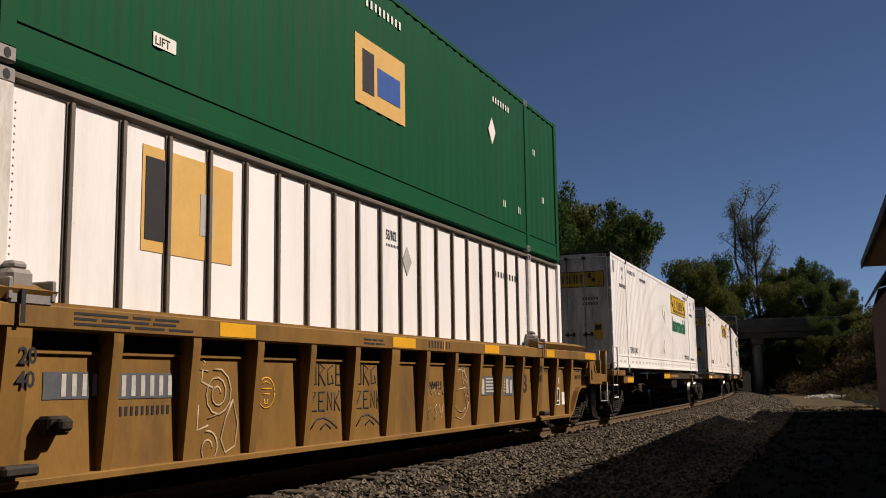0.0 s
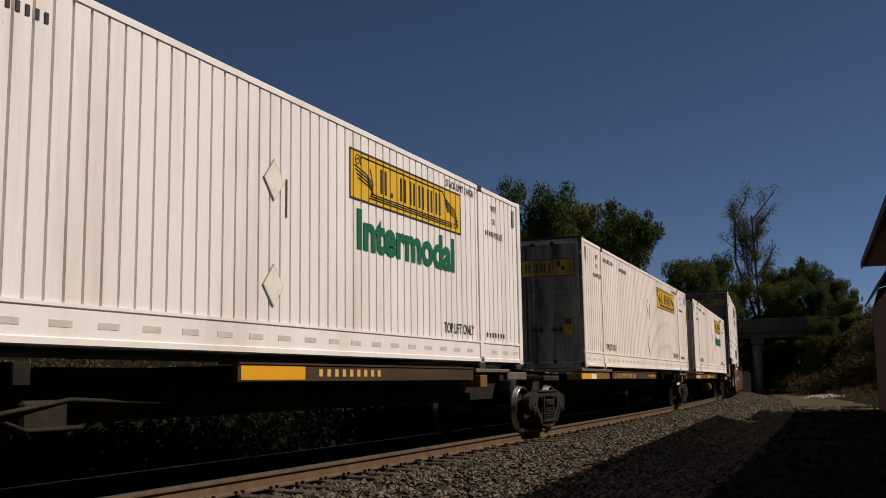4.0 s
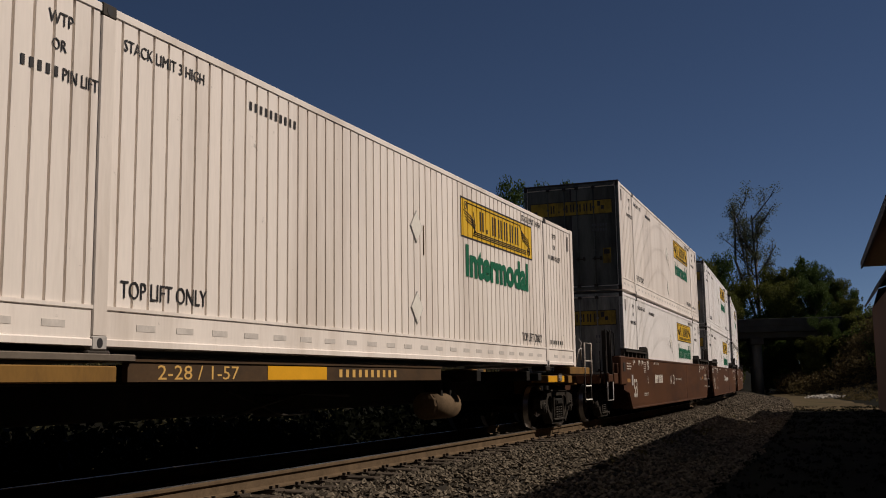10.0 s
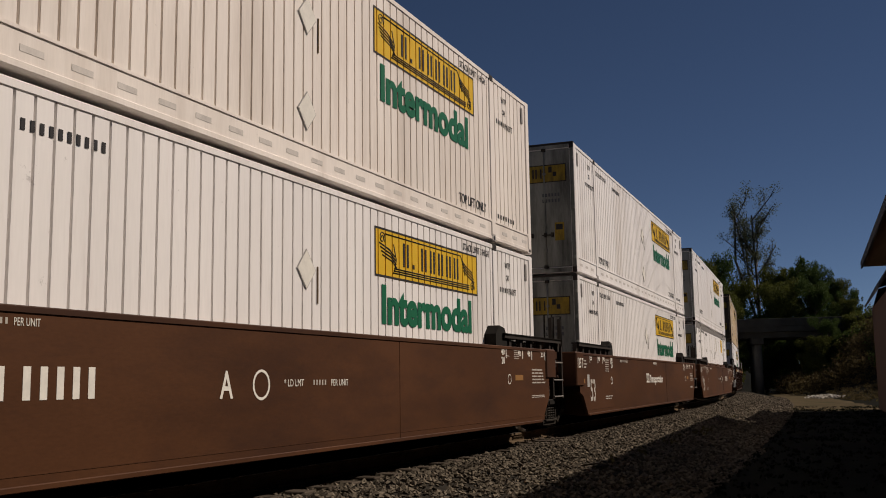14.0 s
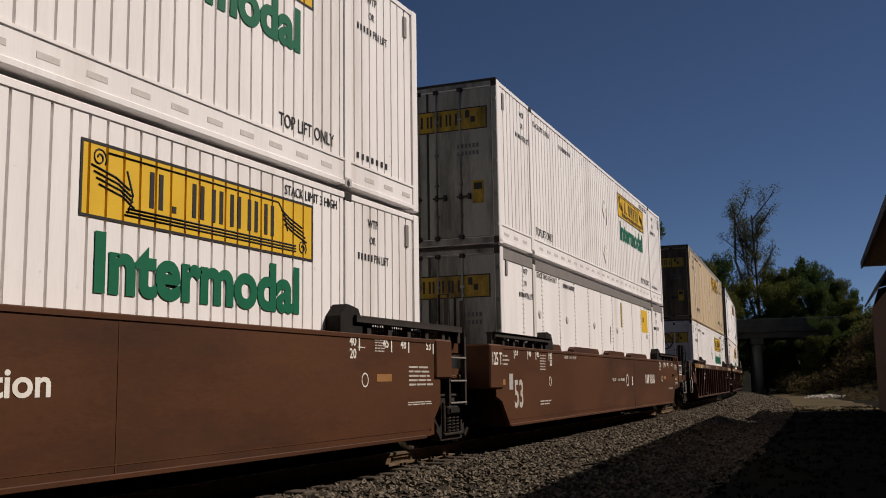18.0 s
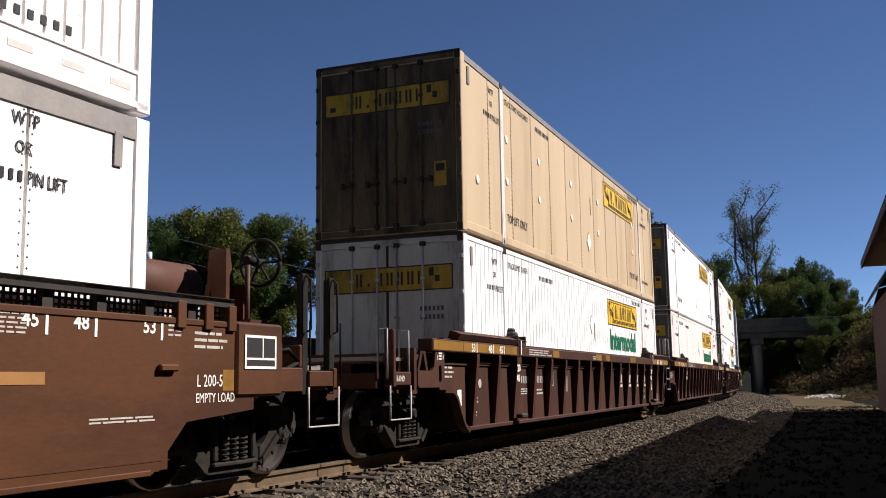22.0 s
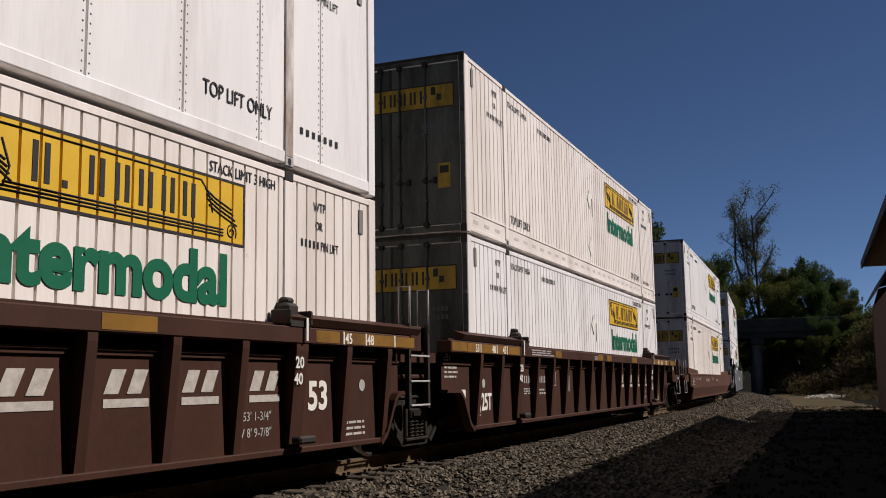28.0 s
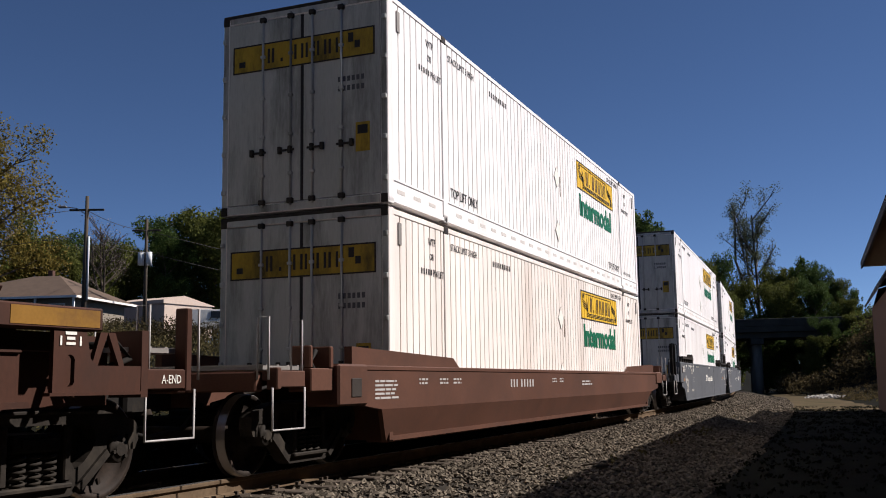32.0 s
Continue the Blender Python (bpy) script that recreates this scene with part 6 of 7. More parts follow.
M_LEAF = leaf_material("dark green foliage", (0.060, 0.090, 0.024))
M_LEAF2 = leaf_material("olive autumn foliage", (0.095, 0.105, 0.026))
M_LEAF3 = leaf_material("yellowing foliage", (0.16, 0.125, 0.03))
M_GRASS = leaf_material("dry roadside weeds", (0.095, 0.08, 0.034), 0.4)
M_GRASS2 = leaf_material("dull grey green leaves", (0.095, 0.105, 0.05), 0.4)
# Leaf colour held near black to stand in for shade, undergrowth and verge alike
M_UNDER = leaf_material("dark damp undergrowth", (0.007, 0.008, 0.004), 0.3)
M_THICKET = leaf_material("dark brown thicket", (0.045, 0.036, 0.017), 0.4)
M_BRUSH = leaf_material("brown bank scrub", (0.085, 0.065, 0.03), 0.45)


def blades(centres, radii, per, size, seed, flat=1.0, lean=0.8):
    """Many small bent leaves scattered in uneven clumps."""
    rng = np.random.default_rng(seed)
    verts, faces, k = [], [], 0
    for c, r in zip(centres, radii):
        n = max(3, int(per * r * r))
        d = rng.normal(size=(n, 3))
        d /= np.linalg.norm(d, axis=1)[:, None]
        p = np.array(c) + d * (r * rng.uniform(0.45, 1.08, (n, 1))) * np.array((1, 1, flat))
        a = rng.normal(size=(n, 3))
        a /= np.linalg.norm(a, axis=1)[:, None]
        b = np.cross(a, d + rng.normal(scale=lean, size=(n, 3)))
        b /= np.linalg.norm(b, axis=1)[:, None] + 1e-6
        w = size * rng.uniform(0.5, 1.3, (n, 1))
        quad = np.stack([p - a * w, p + b * w * 0.55, p + a * w, p - b * w * 0.55], 1)
        verts.append(quad.reshape(-1, 3))
        faces.append(np.arange(n * 4).reshape(-1, 4) + k)
        k += n * 4
    return np.concatenate(verts).tolist(), [], np.concatenate(faces).tolist()


def tree(name, label, height, spread, seed, leaf, bare=0.3, per=60, size=0.3, clumps=46, trunk=None, group="trees behind the railway", taper=0.0, limbs=18):
    """A tapered trunk with forking limbs and a crown of leaf clumps round their ends."""
    rnd = random.Random(seed)
    t = empty(name, label, "tree", group)
    bm = bmesh.new()
    tips = []
    r0 = trunk or height * 0.018
    pts = [Vector((0, 0, -0.4))]
    for i in range(1, 7):
        pts.append(Vector((rnd.uniform(-1, 1) * spread * 0.06, rnd.uniform(-1, 1) * spread * 0.06, height * 0.94 * i / 6)))
    for i in range(6):
        rod(bm, pts[i], pts[i + 1], r0 * (1 - i * 0.15), 7, r0 * (1 - (i + 1) * 0.15))
    tips.append(pts[-1])
    for i in range(limbs):
        f = bare + (1 - bare) * (i + rnd.random()) / limbs * 0.92
        seg = min(5, int(f * 6))
        a = pts[seg].lerp(pts[seg + 1], f * 6 - seg)
        ang = rnd.uniform(0, 6.283)
        shape = math.sin(math.pi * min(1, max(0.12, (1 - f) / (1 - bare) * (0.8 + taper) + 0.12))) ** 0.7
        ln = spread * shape * rnd.uniform(0.7, 1.1)
        b = a + Vector((math.cos(ang) * ln, math.sin(ang) * ln, ln * rnd.uniform(0.25, 0.75)))
        c = a.lerp(b, 0.5) + Vector((0, 0, ln * 0.1))
        rod(bm, a, c, r0 * 0.38 * (1 - f * 0.5), 5, r0 * 0.25)
        rod(bm, c, b, r0 * 0.25, 5, r0 * 0.07)
        tips += [b, c]
        for _ in range(3 if limbs > 20 else 2):
            e = c.lerp(b, rnd.random()) + Vector((rnd.uniform(-1, 1), rnd.uniform(-1, 1), rnd.uniform(0.2, 1))) * ln * 0.4
            rod(bm, c, e, r0 * 0.14, 4, r0 * 0.04)
            tips.append(e)
    part("trunk", bm, M_BARK, t)
    cs, rs = [], []
    for i in range(clumps):
        p = tips[i % len(tips)] + Vector([rnd.gauss(0, spread * 0.10) for _ in range(3)])
        cs.append(tuple(p))
        rs.append(spread * rnd.uniform(0.13, 0.30))
    part("crown", blades(cs, rs, per, size, seed), leaf, t)
    return t


def thin_tree(name, label, height, spread, seed, leaf, start=0.42, stems=3, per=5, size=0.17, group="trees behind the railway"):
    """Several upright stems with many fine ascending twigs and a loose veil of small leaves."""
    rnd = random.Random(seed)
    t = empty(name, label, "tree", group)
    bm = bmesh.new()
    tips = []

    def limb(a, d, ln, r, depth):
        b = a + d * ln
        m = a.lerp(b, 0.5) + Vector((rnd.uniform(-1, 1), rnd.uniform(-1, 1), 0)) * ln * 0.06
        rod(bm, a, m, r, 5, r * 0.8)
        rod(bm, m, b, r * 0.8, 5, r * 0.5)
        if depth == 0:
            tips.append(b)
            tips.append(m)
            return
        for i in range(5 if depth == 2 else 4):
            f = 0.35 + 0.62 * (i + rnd.random()) / 5
            ang = rnd.uniform(0, 6.283)
            side = Vector((math.cos(ang), math.sin(ang), rnd.uniform(0.5, 1.3))).normalized()
            limb(a.lerp(b, f), (d * 0.35 + side).normalized(), ln * rnd.uniform(0.26, 0.42), r * 0.45, depth - 1)
    for i in range(stems):
        lean = Vector((rnd.uniform(-1, 1), rnd.uniform(-1, 1), 0)) * spread * 0.05
        foot = Vector((rnd.uniform(-0.25, 0.25), rnd.uniform(-0.25, 0.25), -0.4))
        fork = foot + Vector((0, 0, height * start)) + lean
        rod(bm, foot, fork, height * 0.011, 7, height * 0.008)
        limb(fork, (Vector((0, 0, height * (0.55 - 0.06 * i))) + lean * 6).normalized(), height * (0.56 - 0.05 * i), height * 0.008, 2)
        for k in range(7):
            f = 0.1 + 0.13 * k
            ang = rnd.uniform(0, 6.283)
            side = Vector((math.cos(ang), math.sin(ang), 0.9)).normalized()
            limb(fork + Vector((0, 0, height * 0.5 * f)), side, spread * (1 - 0.55 * f) * rnd.uniform(0.6, 1.0), height * 0.004, 1)
    part("trunk", bm, M_BARK, t)
    part("crown", blades([tuple(p) for p in tips], [spread * rnd.uniform(0.10, 0.24) for _ in tips], per / (spread * 0.17) ** 2, size, seed), leaf, t)
    return t


def plant(t, x, y, turn=0.0, sink=0.0):
    t.matrix_basis = pose(x, y, land(x, y) - sink, 0, 0, turn)


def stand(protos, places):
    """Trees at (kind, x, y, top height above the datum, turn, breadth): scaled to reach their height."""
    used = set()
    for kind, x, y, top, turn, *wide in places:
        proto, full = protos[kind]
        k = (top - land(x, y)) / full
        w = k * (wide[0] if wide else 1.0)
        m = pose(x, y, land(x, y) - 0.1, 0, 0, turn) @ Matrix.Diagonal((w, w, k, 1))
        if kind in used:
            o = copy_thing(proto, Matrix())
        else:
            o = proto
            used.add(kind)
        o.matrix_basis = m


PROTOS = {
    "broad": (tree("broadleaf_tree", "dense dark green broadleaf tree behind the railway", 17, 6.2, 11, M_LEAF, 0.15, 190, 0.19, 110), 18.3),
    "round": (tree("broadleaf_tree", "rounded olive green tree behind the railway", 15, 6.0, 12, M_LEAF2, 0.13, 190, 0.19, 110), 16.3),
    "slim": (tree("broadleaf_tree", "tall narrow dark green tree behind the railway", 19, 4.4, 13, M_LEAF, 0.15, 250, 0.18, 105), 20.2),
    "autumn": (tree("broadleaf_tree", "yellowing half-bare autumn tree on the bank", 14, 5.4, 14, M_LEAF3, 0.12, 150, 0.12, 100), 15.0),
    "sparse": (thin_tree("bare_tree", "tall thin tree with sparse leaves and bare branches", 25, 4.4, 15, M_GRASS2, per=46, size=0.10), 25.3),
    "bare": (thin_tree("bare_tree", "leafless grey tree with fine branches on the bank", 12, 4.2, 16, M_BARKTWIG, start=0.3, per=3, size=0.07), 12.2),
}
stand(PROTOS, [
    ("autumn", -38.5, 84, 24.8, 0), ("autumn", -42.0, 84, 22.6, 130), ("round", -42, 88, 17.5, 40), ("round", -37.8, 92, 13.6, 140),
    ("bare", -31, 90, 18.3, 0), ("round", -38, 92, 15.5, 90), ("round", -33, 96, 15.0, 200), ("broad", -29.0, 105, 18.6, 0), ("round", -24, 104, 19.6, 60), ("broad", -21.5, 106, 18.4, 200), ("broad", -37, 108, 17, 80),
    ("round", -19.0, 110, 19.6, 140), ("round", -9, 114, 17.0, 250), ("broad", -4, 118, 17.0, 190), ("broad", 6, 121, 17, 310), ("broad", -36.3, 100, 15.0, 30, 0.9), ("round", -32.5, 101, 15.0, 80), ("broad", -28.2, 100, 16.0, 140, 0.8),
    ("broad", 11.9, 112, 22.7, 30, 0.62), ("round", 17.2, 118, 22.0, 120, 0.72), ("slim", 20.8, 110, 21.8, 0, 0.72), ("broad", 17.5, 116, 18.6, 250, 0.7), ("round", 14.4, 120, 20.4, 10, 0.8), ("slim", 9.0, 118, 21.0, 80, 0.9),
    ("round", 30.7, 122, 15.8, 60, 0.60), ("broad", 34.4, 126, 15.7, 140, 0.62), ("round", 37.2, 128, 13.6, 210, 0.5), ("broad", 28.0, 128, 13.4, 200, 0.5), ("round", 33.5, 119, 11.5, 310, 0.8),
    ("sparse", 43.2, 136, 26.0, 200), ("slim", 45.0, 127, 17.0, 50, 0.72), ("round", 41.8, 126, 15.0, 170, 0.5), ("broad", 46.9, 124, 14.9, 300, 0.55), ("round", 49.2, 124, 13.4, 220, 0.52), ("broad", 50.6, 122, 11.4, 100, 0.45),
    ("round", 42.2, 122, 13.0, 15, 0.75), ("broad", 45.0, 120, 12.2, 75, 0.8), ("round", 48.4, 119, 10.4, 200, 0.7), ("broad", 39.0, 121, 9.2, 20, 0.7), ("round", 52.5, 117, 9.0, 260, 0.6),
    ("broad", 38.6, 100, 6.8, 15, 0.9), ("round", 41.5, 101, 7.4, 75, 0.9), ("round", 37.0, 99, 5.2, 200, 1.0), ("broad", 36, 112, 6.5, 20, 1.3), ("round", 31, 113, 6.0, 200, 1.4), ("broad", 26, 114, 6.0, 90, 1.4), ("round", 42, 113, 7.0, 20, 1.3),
    # unseen trees off to the right, added to cast shade on the slope
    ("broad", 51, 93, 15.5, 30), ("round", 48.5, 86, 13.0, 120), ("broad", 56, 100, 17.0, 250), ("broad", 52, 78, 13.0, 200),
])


def scrub(name, label, places, leaf, seed, per=90, size=0.16, flat=0.75, floor=None):
    cs, rs = [], []
    for x, y, r in places:
        cs.append((x, y, (land(x, y) if floor is None else floor) + r * 0.45))
        rs.append(r)
    return tagged(part(name, blades(cs, rs, per, size, seed, flat), leaf), label, "bushes", kind="stuff")


rs = random.Random(7)


def scatter(count, offs, ss, r0, r1):
    out = []
    for _ in range(count):
        p = track(rs.uniform(*ss), rs.uniform(*offs))[0]
        out.append((p.x, p.y, rs.uniform(r0, r1)))
    return out


scrub("bank_scrub", "brown autumn scrub on the bank behind the track", scatter(300, (-40, -16), (8, 90), 0.4, 1.1), M_GRASS, 3, 260, 0.085)
scrub("bank_scrub", "dry weeds along the foot of the bank", scatter(260, (-16, -5), (-2, 75), 0.2, 0.6), M_GRASS, 4, 420, 0.06)
scrub("bank_thicket", "tall brown thicket hiding the foot of the house", [(rs.uniform(-34, -14), rs.uniform(60, 70), rs.uniform(0.9, 1.7)) for _ in range(70)], M_THICKET, 13, 200, 0.09)
scrub("embankment_scrub", "brown scrub over the bridge embankment", scatter(130, (6, 22), (80, 104), 0.7, 1.7), M_BRUSH, 5, 190, 0.11)
scrub("embankment_bushes", "green bushes at the foot of the bridge", scatter(60, (9, 24), (92, 112), 1.0, 2.2), M_LEAF2, 6, 150, 0.13)
scrub("embankment_scrub", "dark thicket on the slope beyond the warehouse", scatter(240, (13, 42), (58, 98), 0.7, 1.9), M_BRUSH, 9, 170, 0.11)
scrub("embankment_bushes", "green undergrowth on the slope beyond the warehouse", scatter(110, (12, 40), (66, 104), 0.8, 1.8), M_LEAF, 10, 170, 0.12)
scrub("verge_grass", "thin grass along the verge by the warehouse", scatter(160, (9, 17), (38, 72), 0.12, 0.3), M_GRASS, 8, 160, 0.08, 0.5)
scrub("slope_grass", "short dry grass over the slope by the bridge", scatter(900, (8.2, 19), (58, 86), 0.12, 0.34), M_BRUSH, 18, 330, 0.06, 0.5)

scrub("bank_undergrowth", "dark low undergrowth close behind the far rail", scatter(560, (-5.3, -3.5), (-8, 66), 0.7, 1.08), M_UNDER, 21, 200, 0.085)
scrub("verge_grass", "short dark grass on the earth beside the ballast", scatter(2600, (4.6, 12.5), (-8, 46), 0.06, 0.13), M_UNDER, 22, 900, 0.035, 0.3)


def fallen_branch(x, y, turn):
    b = empty("fallen_branch", "dry dark branch lying on the ballast", "branch")
    b.matrix_basis = pose(x, y, -0.44, 0, 0, turn)
    bm = bmesh.new()
    pipe(bm, [(0, 0, 0.03), (0.5, 0.06, 0.06), (1.1, -0.05, 0.05), (1.7, 0.1, 0.03)], 0.03, 6)
    part("stem", bm, M_BARK, b)
    for i in range(5):
        bm = bmesh.new()
        pipe(bm, [(0.3 * i + 0.2, 0, 0.05), (0.3 * i + 0.45, 0.2 * (-1) ** i, 0.1), (0.3 * i + 0.6, 0.35 * (-1) ** i, 0.08)], 0.014, 5)
        part("twig", bm, M_BARK, b)


fallen_branch(1.0, 15.6, 18)


def rubble(x, y, seed):
    """A low spill of pale broken stones."""
    rnd, bm = random.Random(seed), bmesh.new()
    for _ in range(110):
        a, q = rnd.uniform(0, 6.283), rnd.random() ** 0.6
        px, py, r = x + 1.45 * q * math.cos(a), y + 1.9 * q * math.sin(a), rnd.uniform(0.05, 0.15)
        g = bmesh.ops.create_icosphere(bm, subdivisions=1, radius=r, matrix=pose(px, py, land(px, py) + r * 0.3 + 0.22 * (1 - q), rnd.uniform(0, 90), rnd.uniform(0, 90), rnd.uniform(0, 360)))
        for v in g["verts"]:
            v.co += Vector((rnd.uniform(-1, 1), rnd.uniform(-1, 1), rnd.uniform(-1, 1))) * r * 0.28
    return tagged(part("rubble", bm, M_RUBBLE), "spill of pale broken stones on the dirt by the bridge", "stones", kind="stuff")


M_RUBBLE = material("pale broken stone", (0.42, 0.39, 0.34), 0.9, spots=0.2, size=5, bump=0.5, island=0.2)
rubble(29.2, 77.0, 31)
scrub("shoulder_weeds", "low dark weeds between the stones", scatter(46, (1.4, 3.2), (2, 34), 0.05, 0.12), M_GRASS, 12, 900, 0.05, 0.6, floor=-0.40)

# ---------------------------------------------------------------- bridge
# Deck and beams painted dark in place of their shade; piers get a paler copy
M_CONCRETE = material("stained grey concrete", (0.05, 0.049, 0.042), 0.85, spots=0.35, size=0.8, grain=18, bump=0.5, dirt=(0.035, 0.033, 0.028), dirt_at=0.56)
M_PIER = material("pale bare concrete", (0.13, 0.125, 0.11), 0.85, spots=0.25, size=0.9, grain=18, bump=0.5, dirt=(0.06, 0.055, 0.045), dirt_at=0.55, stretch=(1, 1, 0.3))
bridge = empty("road_bridge", "grey concrete road bridge crossing over the railway", "bridge", kind="structure")
bridge.matrix_basis = along(BRIDGE_S, 0.0, -0.6)
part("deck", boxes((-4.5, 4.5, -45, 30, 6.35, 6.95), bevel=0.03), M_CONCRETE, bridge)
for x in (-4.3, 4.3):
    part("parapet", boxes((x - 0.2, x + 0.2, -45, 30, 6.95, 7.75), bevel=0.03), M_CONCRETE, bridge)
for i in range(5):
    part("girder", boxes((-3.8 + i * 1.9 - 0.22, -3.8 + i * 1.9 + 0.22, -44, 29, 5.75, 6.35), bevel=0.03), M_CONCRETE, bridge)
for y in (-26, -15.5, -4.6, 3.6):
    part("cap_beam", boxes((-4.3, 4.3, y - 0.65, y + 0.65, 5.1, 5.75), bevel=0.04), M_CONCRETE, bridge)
    for x in (-3.2, 0, 3.2):
        bm = bmesh.new()
        rod(bm, (x, y, -1.0), (x, y, 5.1), 0.48, 16)
        part("column", bm, M_PIER, bridge, "pale concrete column")

# ---------------------------------------------------------------- warehouse beside the camera
M_WALL = material("dark weathered brick wall", (0.085, 0.046, 0.034), 0.85, spots=0.25, size=2, grain=25, bump=0.5)
M_SOFFIT = material("brown painted boards", (0.20, 0.13, 0.07), 0.7, spots=0.2, size=3, stretch=(1, 8, 1))
M_ROOF = material("dark roof shingle", (0.05, 0.05, 0.055), 0.85, spots=0.25, size=4, grain=20, bump=0.6)
hall = empty("warehouse", "long dark brick warehouse with wide overhanging eaves and a lower wing", "building", kind="structure")
EAVE = math.degrees(math.atan2(0.937, 0.349))
hall.matrix_basis = pose(15.5, 36.5, 0, 0, 0, EAVE)      # x runs along the eave away from the camera, -y lies behind the wall
part("wall", boxes((-66, -0.2, -12, -0.85, -1.0, 5.0)), M_WALL, hall)
bm = bmesh.new()
extrude(bm, [(0.0, 5.05), (0.0, 5.2), (-6.4, 8.2), (-12.8, 5.2), (-12.8, 5.05), (-6.4, 8.05)], "x", -67, 0.0)
part("roof", bm, M_ROOF, hall)
bm = bmesh.new()
extrude(bm, [(-0.9, 5.0), (-6.4, 7.9), (-12, 5.0)], "x", -0.5, -0.22)
part("gable", bm, M_WALL, hall)
for i in range(84):
    o = part("soffit_board", boxes((-0.39, 0.39, -0.84, -0.05, 4.99, 5.035)), M_SOFFIT, hall, m=pose(-0.4 - i * 0.79, 0, 0)) if i == 0 else again(o, pose(-0.4 - i * 0.79, 0, 0))
part("fascia", boxes((-67, 0.02, -0.04, 0.02, 4.93, 5.18), bevel=0.01), M_ROOF, hall)
# unseen taller warehouse block and dark walls behind, added to block sky light
part("upper_wall", boxes((-66, -37.2, -11.9, -0.95, 5.4, 11.0)), M_WALL, hall)
part("upper_roof", boxes((-66.3, -36.9, -12.1, -0.7, 11.0, 11.25), bevel=0.02), M_ROOF, hall)


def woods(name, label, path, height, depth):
    """Unseen sky blocker: a plain dark thick uneven wall along (s, off) places beside the line."""
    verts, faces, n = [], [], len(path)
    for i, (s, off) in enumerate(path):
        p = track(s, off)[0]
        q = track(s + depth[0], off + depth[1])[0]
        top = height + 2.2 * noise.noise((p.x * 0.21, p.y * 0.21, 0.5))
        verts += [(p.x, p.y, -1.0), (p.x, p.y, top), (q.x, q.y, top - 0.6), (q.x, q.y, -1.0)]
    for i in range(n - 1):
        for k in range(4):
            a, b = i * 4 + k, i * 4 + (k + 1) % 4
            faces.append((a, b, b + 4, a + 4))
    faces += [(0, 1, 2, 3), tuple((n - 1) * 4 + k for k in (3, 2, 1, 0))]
    return tagged(part(name, (verts, [], faces), M_SKYBLOCK), label, "woods", kind="structure")


M_SKYBLOCK = material("dense dark foliage", (0.035, 0.042, 0.016), 0.9, spots=0.5, size=0.6, grain=6, bump=1.0)
# these three stand out of view, only to cut sky light
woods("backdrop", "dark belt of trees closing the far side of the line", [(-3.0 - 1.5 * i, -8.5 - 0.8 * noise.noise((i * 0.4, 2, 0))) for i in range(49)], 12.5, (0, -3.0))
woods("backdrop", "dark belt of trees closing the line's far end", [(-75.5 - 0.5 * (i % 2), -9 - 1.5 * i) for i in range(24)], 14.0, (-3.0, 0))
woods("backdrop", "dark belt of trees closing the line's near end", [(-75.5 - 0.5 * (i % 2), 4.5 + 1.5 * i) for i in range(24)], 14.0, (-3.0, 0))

wing = empty("warehouse_wing", "lower brick wing of the warehouse with a pitched roof", "building", kind="structure")
wing.matrix_basis = pose(20.25, 47.6, 0, 0, 0, EAVE)
part("wall", boxes((-11, -0.12, -9, -0.30, -1.0, 4.2)), M_WALL, wing)
bm = bmesh.new()
extrude(bm, [(0.0, 4.22), (0.0, 4.36), (-0.55, 5.3), (-4.8, 6.6), (-9.6, 4.36), (-9.6, 4.22), (-4.8, 6.45), (-0.6, 5.15)], "x", -11.2, 0.0)
part("roof", bm, M_ROOF, wing)
bm = bmesh.new()
extrude(bm, [(-0.32, 4.2), (-0.62, 5.1), (-4.8, 6.4), (-9.0, 4.2)], "x", -0.4, -0.15)
part("gable", bm, M_WALL, wing)
bm = bmesh.new()
rod(bm, (-0.05, -0.75, -0.8), (-0.05, -0.75, 4.2), 0.06, 10)
part("downpipe", bm, M_GREY, wing, "pale metal downpipe")

# ---------------------------------------------------------------- the bank with the house, shed and poles
M_SHINGLE = material("brown roof shingle", (0.105, 0.075, 0.055), 0.85, spots=0.2, size=2, grain=18, bump=0.6)
M_SIDING = material("drab house siding", (0.22, 0.19, 0.15), 0.7, spots=0.1, size=2, stretch=(1, 1, 8))
M_PINK = material("pale buff metal siding", (0.55, 0.44, 0.36), 0.6, spots=0.1, size=2, stretch=(8, 8, 1))
M_GLASS = material("dark window glass", (0.02, 0.022, 0.025), 0.1, spots=0.1)
M_WOODPOLE = material("dark timber pole", (0.07, 0.056, 0.042), 0.85, spots=0.25, size=3, bump=0.6, stretch=(1, 1, 0.1))
M_INSULATOR = material("pale grey transformer paint", (0.55, 0.56, 0.56), 0.5, spots=0.08)


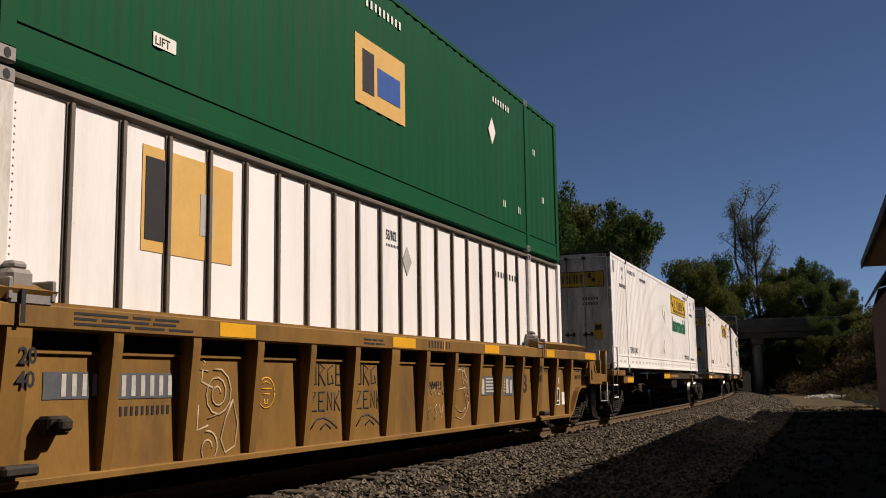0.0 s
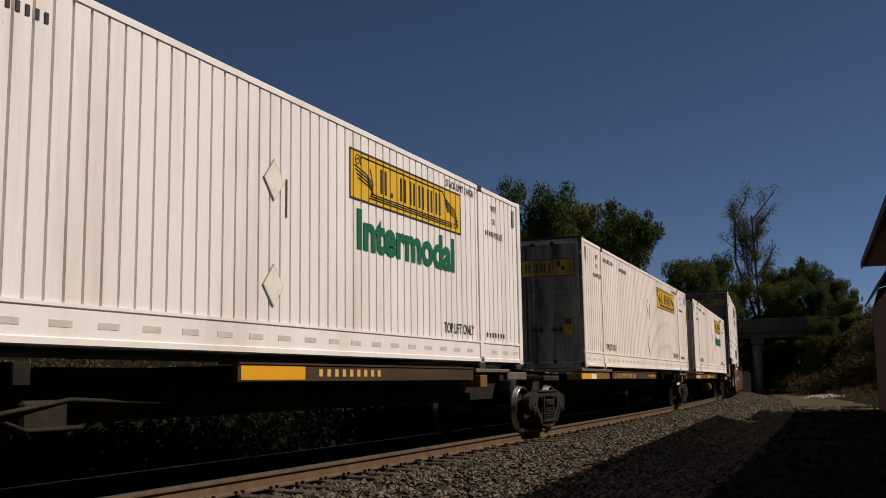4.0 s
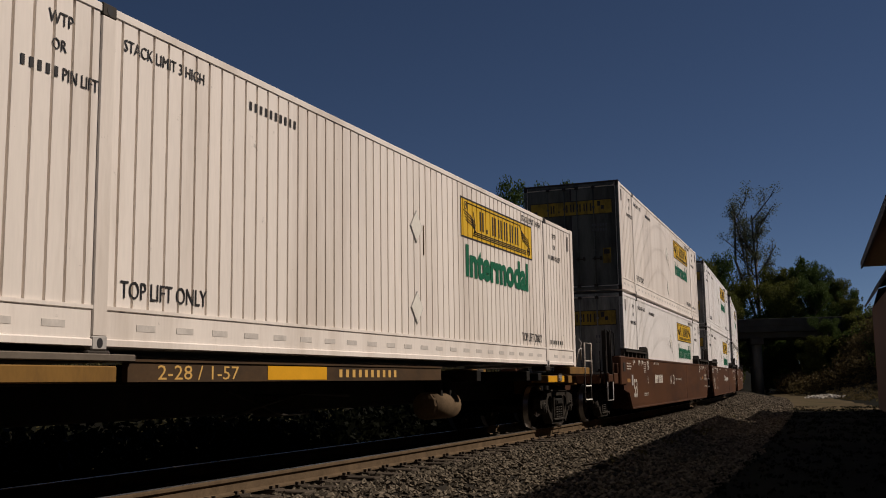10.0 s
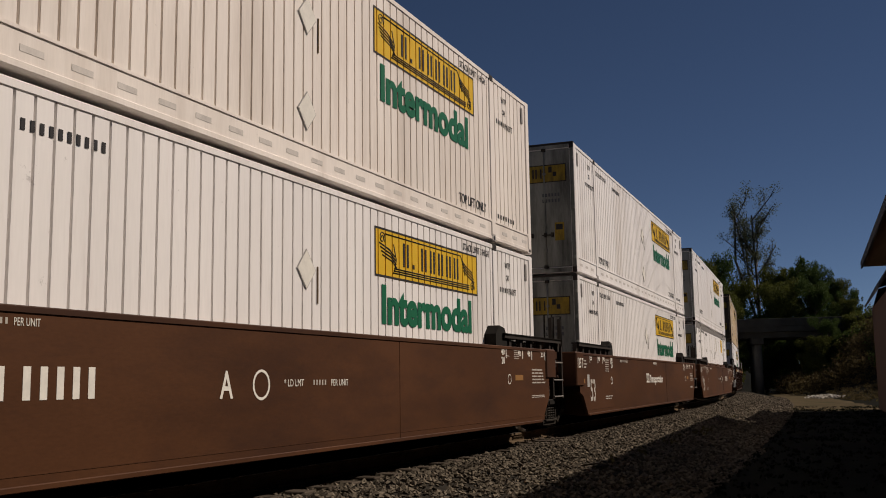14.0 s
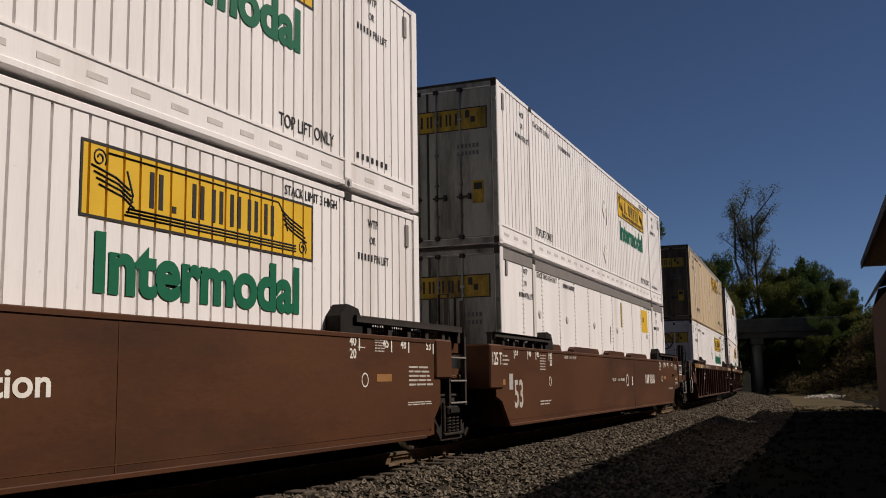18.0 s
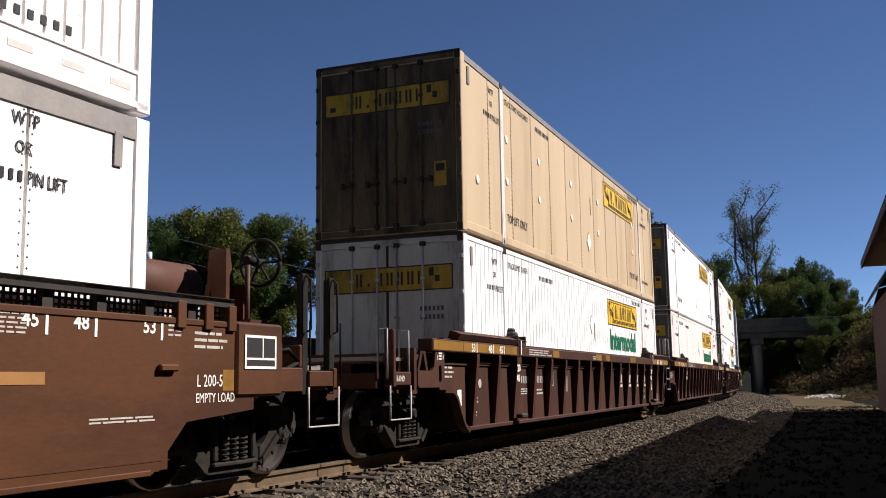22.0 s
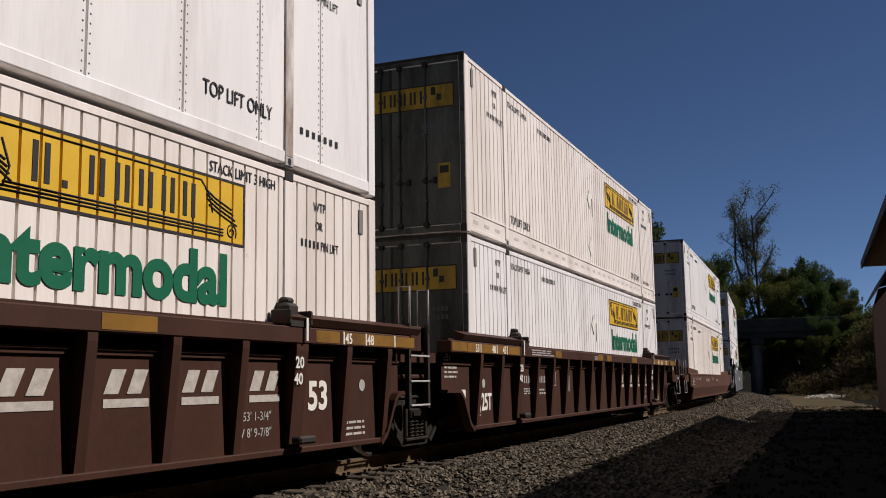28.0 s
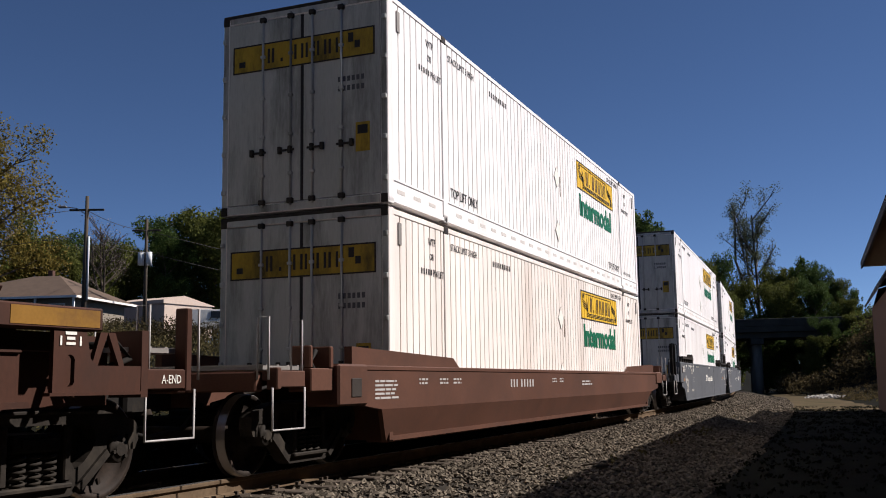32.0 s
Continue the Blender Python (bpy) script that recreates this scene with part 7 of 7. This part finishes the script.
def hip_house():
    h = empty("house", "small pale house with a brown hipped roof on the bank", "house")
    part("wall", boxes((-7.8, 3.9, -4, 4, -0.6, 2.40)), M_SIDING, h)
    bm = bmesh.new()
    lo = [bm.verts.new(p) for p in ((-8.6, -4.8, 2.5), (4.6, -4.8, 2.5), (4.6, 4.8, 2.5), (-8.6, 4.8, 2.5))]
    lo2 = [bm.verts.new((v.co.x, v.co.y, 2.36)) for v in lo]
    a, b = bm.verts.new((-1.5, 0, 4.5)), bm.verts.new((0.6, 0, 4.5))
    for f in ((lo[0], lo[1], b, a), (lo[1], lo[2], b), (lo[2], lo[3], a, b), (lo[3], lo[0], a), lo2[::-1]):
        bm.faces.new(f)
    for i in range(4):
        bm.faces.new((lo2[i], lo2[(i + 1) % 4], lo[(i + 1) % 4], lo[i]))
    part("roof", bm, M_SHINGLE, h)
    part("fascia", boxes((-8.63, 4.63, -4.86, -4.80, 2.36, 2.52), (4.6, 4.66, -4.8, 4.8, 2.36, 2.52)), M_LETTER, h, "white eaves board")
    part("chimney", boxes((-0.5, -0.1, 0.2, 0.6, 4.2, 4.95), bevel=0.02), M_WALL, h)
    for x in (-5.6, -3.0, 0.2, 2.7):
        wdw = part("window", boxes((x - 0.55, x + 0.55, -4.03, -3.98, 0.75, 1.95)), M_GLASS, h)
        part("frame", boxes((x - 0.62, x + 0.62, -4.06, -4.0, 0.68, 0.75), (x - 0.62, x + 0.62, -4.06, -4.0, 1.95, 2.03), (x - 0.62, x - 0.55, -4.06, -4.0, 0.75, 1.95), (x + 0.55, x + 0.62, -4.06, -4.0, 0.75, 1.95)), M_LETTER, wdw)
    for x in (1.4, 4.3):
        part("porch_post", boxes((x - 0.07, x + 0.07, -4.7, -4.56, -0.6, 2.38)), M_LETTER, h)
    part("porch_screen", boxes((-5.6, -4.6, -4.72, -4.66, 0.2, 2.35)), M_LETTER, h, "white porch screen")
    return h


hip_house().matrix_basis = pose(-29.6, 74.5, land(-29.6, 74.5) - 0.15, 0, 0, -8)


def metal_shed():
    h = empty("shed", "low buff metal shed with a dark doorway on the bank", "shed")
    part("wall", boxes((-2.8, 2.8, -3, 3, -1.0, 2.0)), M_PINK, h)
    bm = bmesh.new()
    extrude(bm, [(-3.0, 2.0), (3.0, 2.0), (3.0, 2.08), (-0.6, 2.75), (-3.0, 2.3)], "y", -3.1, 3.1)
    part("roof", bm, M_PINK, h)
    part("doorway", boxes((0.0, 1.6, -3.03, -2.97, -1.0, 1.35)), M_GLASS, h)
    return h


metal_shed().matrix_basis = pose(-24.4, 86, land(-24.4, 86) + 0.9, 0, 0, 60)


def parked_van():
    v = empty("parked_van", "white van parked on the bank beside the shed", "van")
    bm = bmesh.new()
    extrude(bm, [(-2.3, 0.45), (2.3, 0.45), (2.3, 1.1), (1.5, 1.25), (0.9, 2.0), (-2.3, 2.05)], "y", -0.9, 0.9)
    bmesh.ops.bevel(bm, geom=bm.edges[:], offset=0.08, segments=2, affect="EDGES")
    part("body", bm, M_LETTER, v)
    part("windscreen", boxes((0.0, 0.85, -0.93, -0.88, 1.3, 1.85)), M_GLASS, v)
    for x in (-1.5, 1.5):
        for y in (-0.85, 0.85):
            bm = bmesh.new()
            lathe(bm, [(-0.1, 0.33), (0.1, 0.33)], 16)
            part("wheel", bm, M_INK, v, m=pose(x, y, 0.33))
    return v


parked_van().matrix_basis = pose(-19.2, 81, land(-19.2, 81) + 0.9, 0, 0, 20)


def pole(x, y, height, lamp, tins):
    p = empty("utility_pole", "dark timber utility pole with a street lamp arm" if lamp else "dark timber utility pole with pale transformer cans", "utility pole", "utility poles")
    z = land(x, y)
    p.matrix_basis = pose(x, y, z)
    bm = bmesh.new()
    rod(bm, (0, 0, -0.5), (0, 0, height), 0.17, 10, 0.11)
    part("pole", bm, M_WOODPOLE, p)
    part("crossarm", boxes((-1.1, 1.1, -0.06, 0.06, height - 0.95, height - 0.82), bevel=0.01), M_WOODPOLE, p)
    if lamp:
        bm = bmesh.new()
        pipe(bm, [(0, 0, height - 1.2), (-0.6, -0.1, height - 0.8), (-1.3, -0.2, height - 0.7)], 0.03)
        part("lamp_arm", bm, M_GREY, p)
        part("lamp_head", boxes((-1.7, -1.2, -0.32, -0.08, height - 0.78, height - 0.64), bevel=0.04), M_GREY, p)
        bm = bmesh.new()
        rod(bm, (0.2, -0.05, 2.5), (0.2, -0.05, height - 2.6), 0.07, 8)
        part("conduit", bm, M_INSULATOR, p)
    for i in range(tins):
        bm = bmesh.new()
        rod(bm, (-0.3 + i * 0.6, -0.25, height - 3.6), (-0.3 + i * 0.6, -0.25, height - 2.6), 0.24, 12)
        part("transformer", bm, M_INSULATOR, p, "pale grey transformer can")
    return Vector((x, y, z + height))


tops = [pole(-22.6, 62, 13.1 - land(-22.6, 62), True, 0), pole(-22.7, 75, 13.8 - land(-22.7, 75), False, 2), pole(12, 104, 9.5, False, 0)]


def cable(a, b, sag):
    pts = [a.lerp(b, i / 12) - Vector((0, 0, sag * 4 * (i / 12) * (1 - i / 12))) for i in range(13)]
    bm = bmesh.new()
    pipe(bm, pts, 0.022, 4)
    tagged(part("cable", bm, M_INK), "thin dark overhead cable between the poles", "cable", "overhead cables")


for dz in (-0.9, -2.6):
    d = Vector((0, 0, dz))
    cable(tops[0] + d + Vector((-0.9, 0, 0)), Vector((-60, 55, 9 + dz)), 0.5)
    cable(tops[0] + d, tops[1] + d, 0.25)
    cable(tops[1] + d, tops[2] + d, 1.0)


# ---------------------------------------------------------------- the train
LIFT = 0.35
UP = LIFT + CH + 0.045
SPINE_LIFT = 1.24


def ride(thing, place, lift=0.0, half=9.7):
    MOVERS.append((thing, place, lift, half))
    return thing


def load(c, place, lift):
    return ride(c, place, lift)


# ochre well car with a green box over a white one
ochre = ride(post_well("ochre yellow steel well wagon with outside posts and graffiti", M_YELLOWCAR, M_AMBER, "joint", "end", marks="black"), 0.12)
ochre_graffiti(ochre, SIDE_Y - 0.148)
g_low = load(container("posts", "white container with grey outside posts and a faded gold square", M_WHITE, word=False, panel=False), 0.13, LIFT + 0.05)
g_top = load(container("green", "green corrugated container with a gold square", M_GREEN, M_GREEN, word=False, panel=False), 0.13, UP + 0.05)
gold_squares(g_low, g_top)

# three spine units with one white box each
ride(spine("black and ochre spine wagon with end ladder", "end", "joint", 7.0, -10.25, (0.6, -5.6)), 20.97)
load(container("ribbed", "white ribbed container with yellow panel and green word", M_WHITE, M_DOORPALE), 20.97, SPINE_LIFT)
ride(spine("black and ochre spine wagon", "joint", "joint", 10.2, -8.2, (5.5, -0.8)), 41.52)
load(container("ribbed", "cream ribbed container with yellow panel", M_CREAM, word=False), 41.52, SPINE_LIFT)
ride(spine("black and ochre spine wagon with end ladder", "joint", "end", 10.2, -7.45, (5.79, -0.78)), 59.97)
load(container("ribbed", "cream ribbed container with yellow panel and green word", M_CREAM), 59.97, SPINE_LIFT)

# three oxide red wells
for place, a, b, letter in ((81.09, "end", "joint", "A"), (100.52, "joint", "joint", "C"), (119.99, "joint", "end", "B")):
    ride(smooth_well("oxide red well wagon with plain steel sides and white stencils", M_OXIDE, a, b, letter), place)
for place in (81.09, 100.52):
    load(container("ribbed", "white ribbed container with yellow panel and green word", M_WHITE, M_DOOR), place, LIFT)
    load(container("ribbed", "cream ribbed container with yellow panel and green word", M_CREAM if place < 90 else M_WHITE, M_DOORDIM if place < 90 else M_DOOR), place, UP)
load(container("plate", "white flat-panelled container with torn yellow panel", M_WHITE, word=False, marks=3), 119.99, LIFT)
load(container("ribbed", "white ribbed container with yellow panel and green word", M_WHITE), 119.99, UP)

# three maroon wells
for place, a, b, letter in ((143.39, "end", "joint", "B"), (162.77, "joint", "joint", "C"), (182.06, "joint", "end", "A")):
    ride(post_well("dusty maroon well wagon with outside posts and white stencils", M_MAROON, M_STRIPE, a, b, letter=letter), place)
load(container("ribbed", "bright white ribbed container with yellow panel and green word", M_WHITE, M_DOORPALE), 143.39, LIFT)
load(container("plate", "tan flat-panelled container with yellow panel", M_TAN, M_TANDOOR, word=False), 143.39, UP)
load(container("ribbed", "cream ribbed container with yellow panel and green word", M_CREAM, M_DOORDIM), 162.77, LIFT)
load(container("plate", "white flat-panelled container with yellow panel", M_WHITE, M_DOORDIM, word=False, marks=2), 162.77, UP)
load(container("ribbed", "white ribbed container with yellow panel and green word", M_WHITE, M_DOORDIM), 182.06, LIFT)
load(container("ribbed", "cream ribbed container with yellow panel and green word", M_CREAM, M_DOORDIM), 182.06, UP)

# brown and slate wells at the tail
ride(smooth_well("faded brown well wagon with low sides", M_BROWN, "end", "end", "A", top=1.16, full=False), 205.4)
ride(smooth_well("slate grey well wagon with plain sides", M_SLATE, "end", "joint", "C", top=1.53), 229.09)
ride(smooth_well("slate grey well wagon with plain sides", M_SLATE, "joint", "joint", "B", top=1.53), 248.5)
for place in (205.4, 229.09, 248.5):
    load(container("ribbed", "cream ribbed container with yellow panel and green word" if place < 210 else "white ribbed container with yellow panel and green word", M_CREAM if place < 210 else M_WHITE, M_DOORPALE), place, LIFT)
    load(container("ribbed", "bright white ribbed container with yellow panel and green word", M_WHITE, M_DOORPALE), place, UP)


def motions():
    for thing, place, lift, half in MOVERS:
        rows = []
        for i in range(0, 81):
            t = i * 0.4
            m = riding(place - progress(t), half)
            m.translation.z += lift
            rows.append((t, m))
        walk(thing, rows)
    turns = [(i / 10, math.degrees(progress(i / 10) / WHEEL_R)) for i in range(321)]
    for w, x, y, _ in WHEELS:
        walk(w, [(t, pose(x, y, WHEEL_R, 0, a % 360, 0)) for t, a in turns])


motions()
